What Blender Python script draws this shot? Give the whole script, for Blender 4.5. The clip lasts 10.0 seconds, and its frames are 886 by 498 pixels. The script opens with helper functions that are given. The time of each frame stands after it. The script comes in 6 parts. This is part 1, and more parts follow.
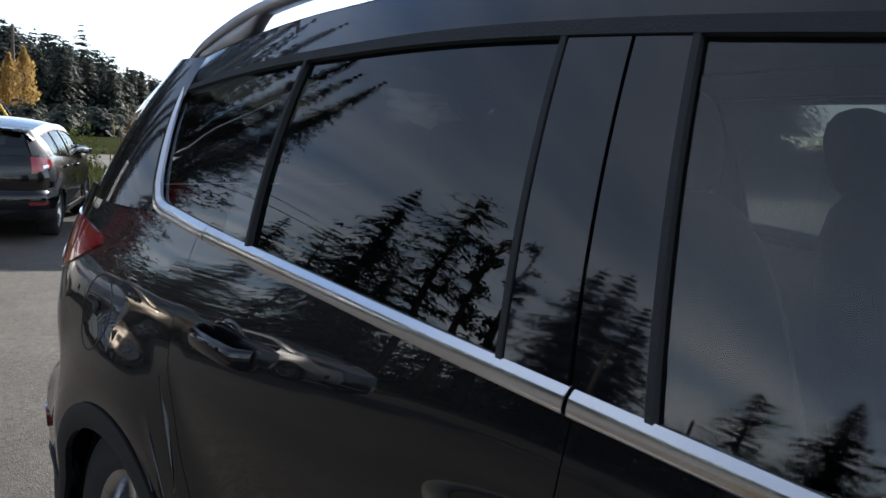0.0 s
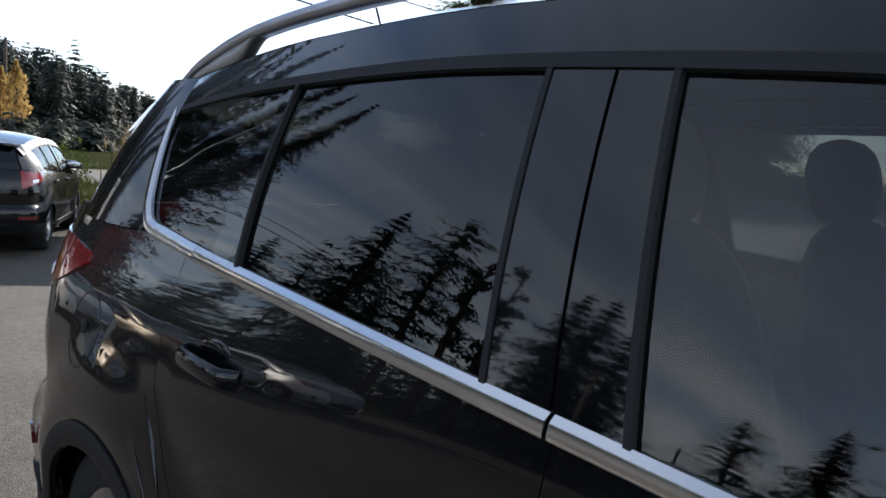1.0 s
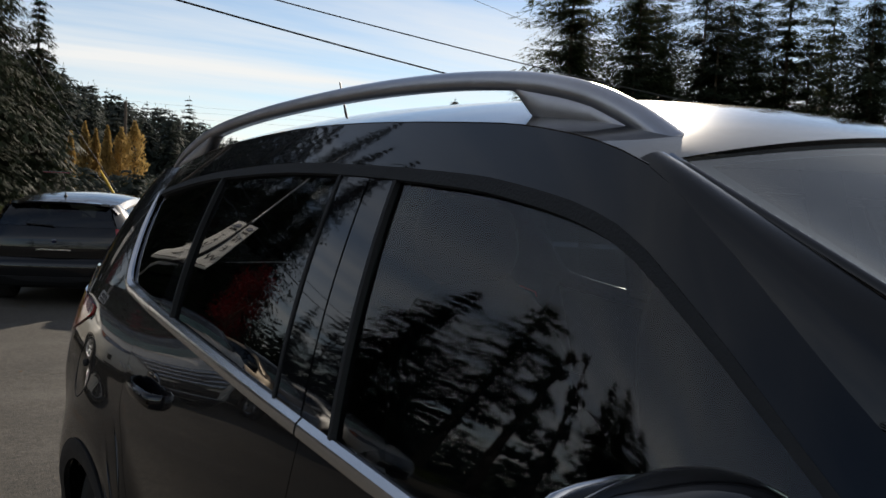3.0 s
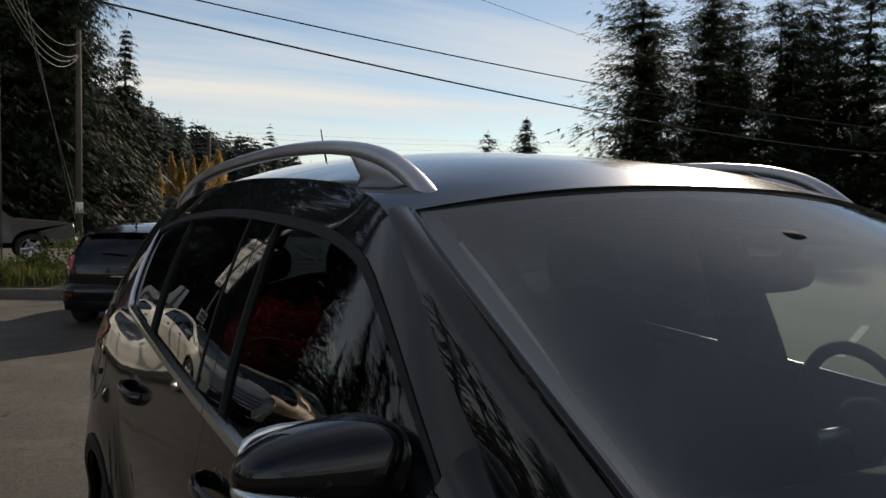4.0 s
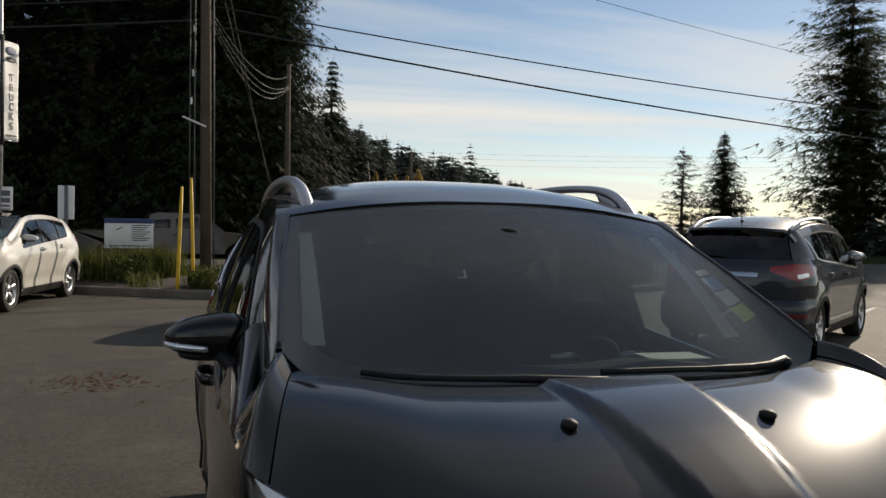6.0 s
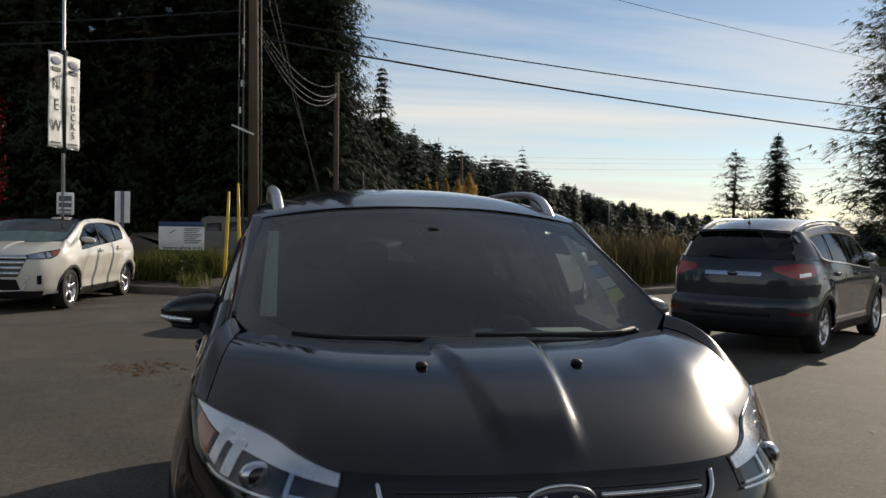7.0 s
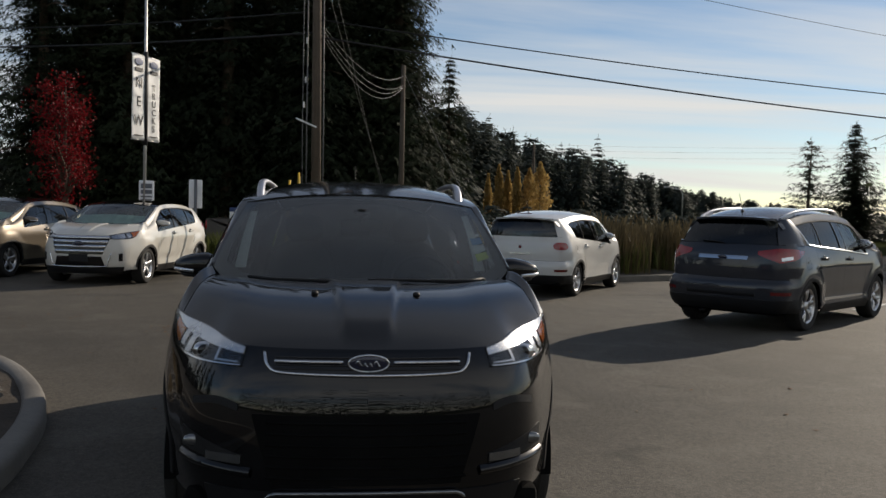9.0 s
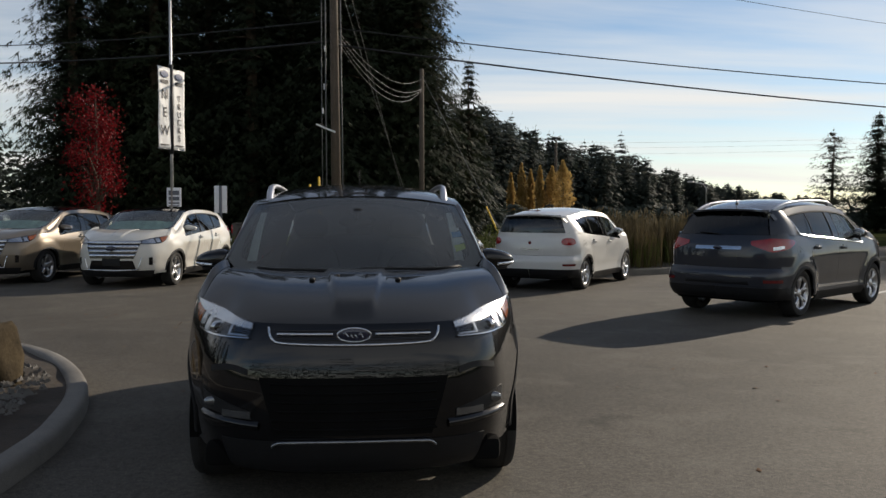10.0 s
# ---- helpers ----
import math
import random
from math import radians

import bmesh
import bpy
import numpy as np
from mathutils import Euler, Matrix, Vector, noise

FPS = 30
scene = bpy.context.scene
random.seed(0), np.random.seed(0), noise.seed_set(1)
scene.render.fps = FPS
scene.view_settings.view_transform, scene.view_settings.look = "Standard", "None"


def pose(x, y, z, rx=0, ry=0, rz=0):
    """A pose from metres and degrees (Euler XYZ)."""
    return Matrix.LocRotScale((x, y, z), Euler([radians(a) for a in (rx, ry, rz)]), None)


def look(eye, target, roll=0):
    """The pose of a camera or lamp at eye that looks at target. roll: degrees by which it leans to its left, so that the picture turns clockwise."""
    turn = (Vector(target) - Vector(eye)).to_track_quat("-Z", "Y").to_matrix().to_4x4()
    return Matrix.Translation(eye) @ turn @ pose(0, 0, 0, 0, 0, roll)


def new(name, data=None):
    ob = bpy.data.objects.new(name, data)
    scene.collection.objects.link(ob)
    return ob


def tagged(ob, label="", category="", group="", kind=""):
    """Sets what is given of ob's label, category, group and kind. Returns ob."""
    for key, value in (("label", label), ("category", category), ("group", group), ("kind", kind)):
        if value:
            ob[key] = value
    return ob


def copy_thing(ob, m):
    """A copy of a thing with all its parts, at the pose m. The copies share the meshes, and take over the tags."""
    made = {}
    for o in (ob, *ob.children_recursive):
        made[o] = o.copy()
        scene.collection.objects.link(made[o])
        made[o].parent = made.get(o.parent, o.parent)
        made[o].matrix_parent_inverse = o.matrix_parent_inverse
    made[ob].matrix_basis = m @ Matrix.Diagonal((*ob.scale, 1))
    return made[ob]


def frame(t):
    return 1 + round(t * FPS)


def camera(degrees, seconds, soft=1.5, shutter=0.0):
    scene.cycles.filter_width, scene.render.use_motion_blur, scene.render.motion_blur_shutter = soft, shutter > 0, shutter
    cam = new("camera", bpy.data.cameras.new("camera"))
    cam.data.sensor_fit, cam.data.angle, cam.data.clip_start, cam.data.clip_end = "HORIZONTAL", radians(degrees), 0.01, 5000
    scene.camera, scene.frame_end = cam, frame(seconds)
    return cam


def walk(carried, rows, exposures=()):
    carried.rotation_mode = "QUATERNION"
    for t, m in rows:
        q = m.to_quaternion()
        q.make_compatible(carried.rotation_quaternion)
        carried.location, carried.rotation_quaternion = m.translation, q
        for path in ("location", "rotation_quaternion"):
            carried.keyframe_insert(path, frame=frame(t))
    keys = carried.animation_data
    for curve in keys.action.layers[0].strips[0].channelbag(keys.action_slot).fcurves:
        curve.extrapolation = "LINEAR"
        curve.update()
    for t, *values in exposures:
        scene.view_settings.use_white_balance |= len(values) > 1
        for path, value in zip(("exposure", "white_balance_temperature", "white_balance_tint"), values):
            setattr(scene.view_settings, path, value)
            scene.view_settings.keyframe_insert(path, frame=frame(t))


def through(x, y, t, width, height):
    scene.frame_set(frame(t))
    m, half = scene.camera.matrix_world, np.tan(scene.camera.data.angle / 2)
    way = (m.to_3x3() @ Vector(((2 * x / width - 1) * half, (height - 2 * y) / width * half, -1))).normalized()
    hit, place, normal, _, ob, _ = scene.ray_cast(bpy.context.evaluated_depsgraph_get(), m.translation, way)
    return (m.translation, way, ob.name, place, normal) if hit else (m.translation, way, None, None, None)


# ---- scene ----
cam = camera(54.4, 10.0)
PATH = [
    (0, (-1.595, -0.472, 1.394), (-0.295, 1.025, 1.129), 3.1),
    (0.5, (-1.596, -0.474, 1.397), (-0.288, 1.020, 1.154), 3.6),
    (1, (-1.604, -0.490, 1.404), (-0.285, 0.998, 1.186), 4.0),
    (1.5, (-1.614, -0.524, 1.409), (-0.297, 0.968, 1.214), 4.3),
    (2, (-1.615, -0.610, 1.426), (-0.332, 0.915, 1.265), 4.2),
    (2.5, (-1.547, -0.840, 1.460), (-0.344, 0.752, 1.320), 3.5),
    (2.7, (-1.513, -0.948, 1.474), (-0.339, 0.665, 1.341), 3.3),
    (3.8, (-1.425, -1.706, 1.560), (-0.416, 0.018, 1.458), 0.9),
    (4, (-1.350, -1.788, 1.560), (-0.375, -0.044, 1.470), 1.0),
    (4.5, (-1.290, -2.141, 1.565), (-0.370, -0.366, 1.484), 0.7),
    (5, (-1.247, -2.524, 1.561), (-0.440, -0.696, 1.495), 0.2),
    (5.5, (-1.100, -2.906, 1.549), (-0.440, -1.019, 1.488), 0.6),
    (7, (-0.676, -4.089, 1.537), (-0.256, -2.134, 1.484), 1.0),
    (7.5, (-0.558, -4.501, 1.546), (-0.174, -2.539, 1.489), 0.1),
    (8, (-0.373, -4.883, 1.534), (-0.07, -2.907, 1.47), 0.4),
    (8.5, (-0.233, -5.276, 1.523), (0.046, -3.297, 1.444), 1.3),
    (9, (-0.116, -5.659, 1.523), (0.124, -3.675, 1.439), 1.4),
    (9.5, (0.027, -6.035, 1.512), (0.217, -4.045, 1.433), 1.1),
    (10, (0.07, -6.403, 1.506), (0.248, -4.413, 1.422), 0.1),
]
LIGHT = [(0, 1.2, 6100, 11), (1.5, 1.0, 6150, 11), (2.5, 0.42, 6450, 11), (4, 0.0, 7050, 11), (5.5, 0.0, 7050, 11), (7.5, 0.0, 6850, 11), (9, -0.1, 6800, 11), (10, 0.1, 6800, 11)]
walk(cam, [(t, look(e, g, r)) for t, e, g, r in PATH], LIGHT)

# ---- sun and sky ----
SUN_AZ, SUN_EL = radians(48.5), radians(21.5)
world = bpy.data.worlds.new("sky")
scene.world = world
world.use_nodes = True
wn, wl = world.node_tree.nodes, world.node_tree.links
wn.clear()
w_out = wn.new("ShaderNodeOutputWorld")
w_bg = wn.new("ShaderNodeBackground")
sky = wn.new("ShaderNodeTexSky")
sky.sky_type, sky.sun_disc = "NISHITA", False
sky.sun_elevation, sky.sun_rotation = SUN_EL, SUN_AZ
sky.altitude = 700
sky.air_density, sky.dust_density, sky.ozone_density = 0.9, 0.12, 1.5
# thin streaks of high cloud over the whole sky
w_tc = wn.new("ShaderNodeTexCoord")
w_sep = wn.new("ShaderNodeSeparateXYZ")
wl.new(w_tc.outputs["Generated"], w_sep.inputs[0])


def w_math(op, a, b):
    n = wn.new("ShaderNodeMath")
    n.operation = op
    for i, v in enumerate((a, b)):
        if isinstance(v, (int, float)):
            n.inputs[i].default_value = v
        else:
            wl.new(v, n.inputs[i])
    return n.outputs[0]


w_h = w_math("ADD", w_math("MAXIMUM", w_sep.outputs[2], 0.0), 0.06)
w_vec = wn.new("ShaderNodeCombineXYZ")
wl.new(w_math("DIVIDE", w_sep.outputs[0], w_h), w_vec.inputs[0])
wl.new(w_math("MULTIPLY", w_math("DIVIDE", w_sep.outputs[1], w_h), 1.0), w_vec.inputs[1])
w_map = wn.new("ShaderNodeMapping")
w_map.inputs["Rotation"].default_value = (0, 0, radians(20))
w_map.inputs["Scale"].default_value = (0.125, 0.4, 1)
w_map.inputs["Location"].default_value = (0.9, 0.35, 0)
wl.new(w_vec.outputs[0], w_map.inputs[0])
w_noise = wn.new("ShaderNodeTexNoise")
w_noise.inputs["Scale"].default_value, w_noise.inputs["Detail"].default_value = 1.2, 7
w_noise.inputs["Roughness"].default_value, w_noise.inputs["Distortion"].default_value = 0.55, 0.5
wl.new(w_map.outputs[0], w_noise.inputs["Vector"])
w_ramp = wn.new("ShaderNodeValToRGB")
w_ramp.color_ramp.elements[0].position, w_ramp.color_ramp.elements[1].position = 0.39, 0.6
wl.new(w_noise.outputs[0], w_ramp.inputs[0])
w_mix = wn.new("ShaderNodeMixRGB")
w_mix.inputs[2].default_value = (8.5, 8.6, 8.5, 1)
# thin cloud looks denser low down, where the view runs along it
w_thin = w_math("MINIMUM", w_math("DIVIDE", 0.29, w_h), 0.9)
wl.new(w_math("MULTIPLY", w_ramp.outputs[0], w_thin), w_mix.inputs[0])
wl.new(sky.outputs[0], w_mix.inputs[1])
wl.new(w_mix.outputs[0], w_bg.inputs[0])
w_bg.inputs[1].default_value = 0.095
wl.new(w_bg.outputs[0], w_out.inputs[0])

sun_data = bpy.data.lights.new("sun", "SUN")
sun_data.energy, sun_data.angle, sun_data.color = 4.2, radians(0.6), (1.0, 0.9, 0.76)
sun = new("sun", sun_data)
sun_dir = Vector((math.sin(SUN_AZ) * math.cos(SUN_EL), math.cos(SUN_AZ) * math.cos(SUN_EL), math.sin(SUN_EL)))
sun.matrix_world = look(sun_dir * 60, (0, 0, 0))

# ---- materials ----
def shader(name):
    m = bpy.data.materials.new(name)
    m.use_nodes = True
    t = m.node_tree
    return m, t.nodes, t.links, t.nodes["Principled BSDF"]


def mat(name, col, rough=0.5, metal=0.0, var=0.15, scale=6.0, bump=0.0, bscale=120.0, coat=0.0, spec=0.5,
        rvar=0.1, shift=None, each=0.0, detail=6, trans=0.0, sss=0.0):
    """Colour with a slow and a fine variation, roughness variation and fine relief."""
    m, n, l, b = shader(name)
    tc = n.new("ShaderNodeTexCoord")
    n1 = n.new("ShaderNodeTexNoise")
    n1.inputs["Scale"].default_value, n1.inputs["Detail"].default_value = scale, detail
    n2 = n.new("ShaderNodeTexNoise")
    n2.inputs["Scale"].default_value, n2.inputs["Detail"].default_value = scale * 11, 4
    for k in (n1, n2):
        l.new(tc.outputs["Object"], k.inputs["Vector"])
    add = n.new("ShaderNodeMath")
    add.operation = "MULTIPLY_ADD"
    l.new(n2.outputs[0], add.inputs[0])
    add.inputs[1].default_value = 0.4
    l.new(n1.outputs[0], add.inputs[2])
    val = add.outputs[0]
    if each:
        info = n.new("ShaderNodeObjectInfo")
        e = n.new("ShaderNodeMath")
        e.operation = "MULTIPLY_ADD"
        l.new(info.outputs["Random"], e.inputs[0])
        e.inputs[1].default_value = each
        l.new(val, e.inputs[2])
        val = e.outputs[0]
    ramp = n.new("ShaderNodeValToRGB")
    lo, hi = ramp.color_ramp.elements
    lo.position, hi.position = 0.4, 1.0 + each
    c2 = shift or col
    lo.color = (*[max(0, c * (1 - var)) for c in col], 1)
    hi.color = (*[min(1, c * (1 + var)) for c in c2], 1)
    l.new(val, ramp.inputs[0])
    l.new(ramp.outputs[0], b.inputs["Base Color"])
    r = n.new("ShaderNodeMapRange")
    r.inputs[3].default_value, r.inputs[4].default_value = max(0.0, rough - rvar * rough), min(1.0, rough + rvar)
    l.new(n1.outputs[0], r.inputs[0])
    l.new(r.outputs[0], b.inputs["Roughness"])
    b.inputs["Metallic"].default_value = metal
    b.inputs["Coat Weight"].default_value = coat
    b.inputs["Coat Roughness"].default_value = 0.02
    b.inputs["Specular IOR Level"].default_value = spec
    b.inputs["Transmission Weight"].default_value = trans
    if sss:
        b.inputs["Subsurface Weight"].default_value = sss
    if bump:
        n3 = n.new("ShaderNodeTexNoise")
        n3.inputs["Scale"].default_value, n3.inputs["Detail"].default_value = bscale, 5
        l.new(tc.outputs["Object"], n3.inputs["Vector"])
        bp = n.new("ShaderNodeBump")
        bp.inputs["Strength"].default_value, bp.inputs["Distance"].default_value = min(1, bump), 0.01 * max(1, bump)
        l.new(n3.outputs[0], bp.inputs["Height"])
        l.new(bp.outputs[0], b.inputs["Normal"])
    return m


def glass(name, tint, base=0.06, haze=0.0):
    """A thin pane: tinted see-through with reflection that grows towards grazing view."""
    m, n, l, b = shader(name)
    n.remove(b)
    out = n["Material Output"]
    lw = n.new("ShaderNodeLayerWeight")
    lw.inputs[0].default_value = 0.5
    p = n.new("ShaderNodeMath")
    p.operation, p.inputs[1].default_value = "POWER", 5
    l.new(lw.outputs["Facing"], p.inputs[0])
    f = n.new("ShaderNodeMath")
    f.operation, f.inputs[1].default_value, f.inputs[2].default_value = "MULTIPLY_ADD", 1 - base, base
    l.new(p.outputs[0], f.inputs[0])
    tr = n.new("ShaderNodeBsdfTransparent")
    tr.inputs[0].default_value = (*tint, 1)
    gl = n.new("ShaderNodeBsdfGlossy")
    gl.inputs["Roughness"].default_value = 0.0
    mx = n.new("ShaderNodeMixShader")
    l.new(f.outputs[0], mx.inputs[0])
    l.new(gl.outputs[0], mx.inputs[2])
    if haze:
        # a film that scatters a little light: dust on the windscreen, painted veil on privacy glass
        df = n.new("ShaderNodeBsdfDiffuse")
        df.inputs[0].default_value = (0.66, 0.75, 0.75, 1)
        tl = n.new("ShaderNodeBsdfTranslucent")
        tl.inputs[0].default_value = (0.66, 0.75, 0.75, 1)
        ad = n.new("ShaderNodeMixShader")
        ad.inputs[0].default_value = 0.6
        l.new(df.outputs[0], ad.inputs[1])
        l.new(tl.outputs[0], ad.inputs[2])
        tcx = n.new("ShaderNodeTexCoord")
        nz = n.new("ShaderNodeTexNoise")
        nz.inputs["Scale"].default_value, nz.inputs["Detail"].default_value = 4, 6
        l.new(tcx.outputs["Object"], nz.inputs["Vector"])
        hz = n.new("ShaderNodeMath")
        hz.operation, hz.inputs[1].default_value = "MULTIPLY", haze * 2
        l.new(nz.outputs[0], hz.inputs[0])
        m2 = n.new("ShaderNodeMixShader")
        l.new(hz.outputs[0], m2.inputs[0])
        l.new(tr.outputs[0], m2.inputs[1])
        l.new(ad.outputs[0], m2.inputs[2])
        l.new(m2.outputs[0], mx.inputs[1])
    else:
        l.new(tr.outputs[0], mx.inputs[1])
    l.new(mx.outputs[0], out.inputs[0])
    return m


def leafy(name, dark, light, through=0.35, each=0.5):
    """Foliage: colour varied clump by clump and tree by tree, some light passing through."""
    m, n, l, b = shader(name)
    geo = n.new("ShaderNodeNewGeometry")
    info = n.new("ShaderNodeObjectInfo")
    a = n.new("ShaderNodeMath")
    a.operation, a.inputs[1].default_value = "MULTIPLY_ADD", each
    l.new(info.outputs["Random"], a.inputs[0])
    s = n.new("ShaderNodeMath")
    s.operation, s.inputs[1].default_value = "MULTIPLY", 1 - each
    l.new(geo.outputs["Random Per Island"], s.inputs[0])
    l.new(s.outputs[0], a.inputs[2])
    ramp = n.new("ShaderNodeValToRGB")
    ramp.color_ramp.elements[0].color, ramp.color_ramp.elements[1].color = (*dark, 1), (*light, 1)
    l.new(a.outputs[0], ramp.inputs[0])
    l.new(ramp.outputs[0], b.inputs["Base Color"])
    b.inputs["Roughness"].default_value = 0.6
    b.inputs["Specular IOR Level"].default_value = 0.12
    tl = n.new("ShaderNodeBsdfTranslucent")
    l.new(ramp.outputs[0], tl.inputs[0])
    mx = n.new("ShaderNodeMixShader")
    mx.inputs[0].default_value = through
    l.new(b.outputs[0], mx.inputs[1])
    l.new(tl.outputs[0], mx.inputs[2])
    l.new(mx.outputs[0], n["Material Output"].inputs[0])
    return m


def asphalt_mat():
    m, n, l, b = shader("asphalt")
    tc = n.new("ShaderNodeTexCoord")

    def nz(scale, detail, rough=0.6):
        k = n.new("ShaderNodeTexNoise")
        k.inputs["Scale"].default_value, k.inputs["Detail"].default_value, k.inputs["Roughness"].default_value = scale, detail, rough
        l.new(tc.outputs["Object"], k.inputs["Vector"])
        return k.outputs[0]

    def ramp(v, stops):
        r = n.new("ShaderNodeValToRGB")
        while len(r.color_ramp.elements) < len(stops):
            r.color_ramp.elements.new(0.5)
        for e, (p, c) in zip(r.color_ramp.elements, stops):
            e.position, e.color = p, (*c, 1)
        l.new(v, r.inputs[0])
        return r.outputs[0]

    def mix(mode, f, a, c):
        k = n.new("ShaderNodeMixRGB")
        k.blend_type = mode
        for i, v in ((0, f), (1, a), (2, c)):
            if isinstance(v, float):
                k.inputs[i].default_value = v
            else:
                l.new(v, k.inputs[i])
        return k.outputs[0]

    slow = ramp(nz(0.35, 5), ((0.35, (0.058, 0.053, 0.046)), (0.68, (0.098, 0.089, 0.076))))
    vor = n.new("ShaderNodeTexVoronoi")
    vor.inputs["Scale"].default_value = 150
    l.new(tc.outputs["Object"], vor.inputs["Vector"])
    chips = ramp(vor.outputs["Color"], ((0.25, (0.55, 0.55, 0.55)), (0.9, (1.5, 1.46, 1.4))))
    c = mix("MULTIPLY", 0.85, slow, chips)
    c = mix("MULTIPLY", 1.0, c, ramp(nz(24, 5), ((0.36, (0.74, 0.74, 0.74)), (0.64, (1.26, 1.24, 1.2)))))
    c = mix("MULTIPLY", 1.0, c, ramp(nz(0.12, 4), ((0.4, (0.86, 0.84, 0.8)), (0.62, (1.1, 1.1, 1.1)))))
    # dusty patches and darker oil spots
    dust = ramp(nz(1.3, 7, 0.7), ((0.5, (0, 0, 0)), (0.75, (0.45, 0.45, 0.45))))
    sand = n.new("ShaderNodeRGB")
    sand.outputs[0].default_value = (0.16, 0.145, 0.12, 1)
    c = mix("MIX", dust, c, sand.outputs[0])
    oil = ramp(nz(0.8, 3), ((0.66, (1, 1, 1)), (0.74, (0.55, 0.55, 0.55))))
    c = mix("MULTIPLY", 1.0, c, oil)
    l.new(c, b.inputs["Base Color"])
    b.inputs["Roughness"].default_value = 0.82
    b.inputs["Specular IOR Level"].default_value = 0.35
    bp = n.new("ShaderNodeBump")
    bp.inputs["Strength"].default_value, bp.inputs["Distance"].default_value = 0.5, 0.004
    l.new(vor.outputs["Distance"], bp.inputs["Height"])
    l.new(bp.outputs[0], b.inputs["Normal"])
    return m


M = {
    "asphalt": asphalt_mat(),
    "concrete": mat("concrete", (0.17, 0.16, 0.145), 0.85, var=0.25, scale=3, bump=0.6, bscale=90),
    "kerb_concrete": mat("kerb_concrete", (0.13, 0.118, 0.10), 0.9, var=0.35, scale=3, bump=0.6, bscale=90),
    "soil": mat("soil", (0.05, 0.038, 0.027), 0.95, var=0.5, scale=5, bump=1.0, bscale=40),
    "gravel": mat("gravel", (0.09, 0.085, 0.078), 0.9, var=0.5, scale=9, bump=1.0, bscale=60, each=0.5),
    "lawn": mat("lawn", (0.04, 0.046, 0.02), 1.0, spec=0.0, rvar=0.0, var=0.5, scale=0.6, bump=1.0, bscale=12),
    "rock": mat("rock", (0.024, 0.018, 0.011), 0.95, var=0.6, scale=4, bump=1.0, bscale=14, spec=0.1, shift=(0.055, 0.042, 0.025)),
    "bark": mat("bark", (0.09, 0.065, 0.045), 0.95, var=0.4, scale=3, bump=1.0, bscale=18),
    "pole_wood": mat("pole_wood", (0.10, 0.077, 0.056), 0.9, var=0.35, scale=1.5, bump=0.8, bscale=25),
    "cable": mat("cable", (0.012, 0.012, 0.013), 0.6, var=0.2),
    "cable_grey": mat("cable_grey", (0.11, 0.11, 0.11), 0.5, var=0.2),
    "galvanised": mat("galvanised", (0.5, 0.5, 0.5), 0.42, metal=0.9, var=0.2, scale=12),
    "yellow_plastic": mat("yellow_plastic", (0.7, 0.42, 0.015), 0.5, var=0.2, scale=4),
    "white_vinyl": mat("white_vinyl", (0.74, 0.74, 0.73), 0.55, var=0.08, scale=3),
    "white_sign": mat("white_sign", (0.75, 0.76, 0.78), 0.4, var=0.08, scale=5),
    "sign_grey": mat("sign_grey", (0.12, 0.13, 0.15), 0.6, var=0.15, scale=10),
    "ink": mat("ink", (0.02, 0.02, 0.022), 0.6, var=0.1),
    "ink_blue": mat("ink_blue", (0.02, 0.05, 0.15), 0.5, var=0.1),
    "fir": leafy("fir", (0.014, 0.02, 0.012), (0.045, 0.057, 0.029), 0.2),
    # distance haze is put into the colour: paler, bluer and flatter than fir
    "fir_hazy": leafy("fir_hazy", (0.034, 0.044, 0.038), (0.058, 0.072, 0.056), 0.3),
    "pine": leafy("pine", (0.03, 0.042, 0.022), (0.085, 0.1, 0.046), 0.5),
    "maple": leafy("maple", (0.075, 0.004, 0.006), (0.22, 0.014, 0.017), 0.35, 0.2),
    "poplar": leafy("poplar", (0.34, 0.22, 0.075), (0.52, 0.37, 0.15), 0.5, 0.3),
    "shrub": leafy("shrub", (0.025, 0.04, 0.012), (0.11, 0.13, 0.03), 0.3, 0.3),
    "reed": leafy("reed", (0.09, 0.065, 0.03), (0.26, 0.2, 0.11), 0.35, 0.3),
    "grass": leafy("grass", (0.04, 0.06, 0.015), (0.14, 0.15, 0.04), 0.35, 0.3),
    "leaf_litter": leafy("leaf_litter", (0.07, 0.03, 0.012), (0.2, 0.1, 0.035), 0.2, 0.2),
    "line_paint": mat("line_paint", (0.5, 0.5, 0.47), 0.8, var=0.3, scale=9, bump=0.3),
}

# ---- building helpers ----
def mesh_of(name, verts, faces, material, smooth=True):
    me = bpy.data.meshes.new(name)
    me.from_pydata([tuple(v) for v in verts], [], faces)
    me.materials.append(material)
    me.update()
    if smooth:
        me.polygons.foreach_set("use_smooth", [True] * len(me.polygons))
    return me


def part(name, data, material, parent, label=""):
    """A bmesh or a mesh as one object under a thing or a part."""
    if isinstance(data, bmesh.types.BMesh):
        me = bpy.data.meshes.new(name)
        data.to_mesh(me)
        data.free()
        me.materials.append(material)
    else:
        me = data
        if not me.materials:
            me.materials.append(material)
    ob = new(name, me)
    ob.parent = parent
    return tagged(ob, label)


def thing(name, m, label, category, group="", kind=""):
    e = new(name)
    e.empty_display_size = 0.2
    e.matrix_basis = m
    return tagged(e, label, category, group, kind)


def smooth(bm, flat_angle=40):
    for f in bm.faces:
        f.smooth = True
    for e in bm.edges:
        if len(e.link_faces) == 2 and e.calc_face_angle(0) > radians(flat_angle):
            e.smooth = False
    return bm


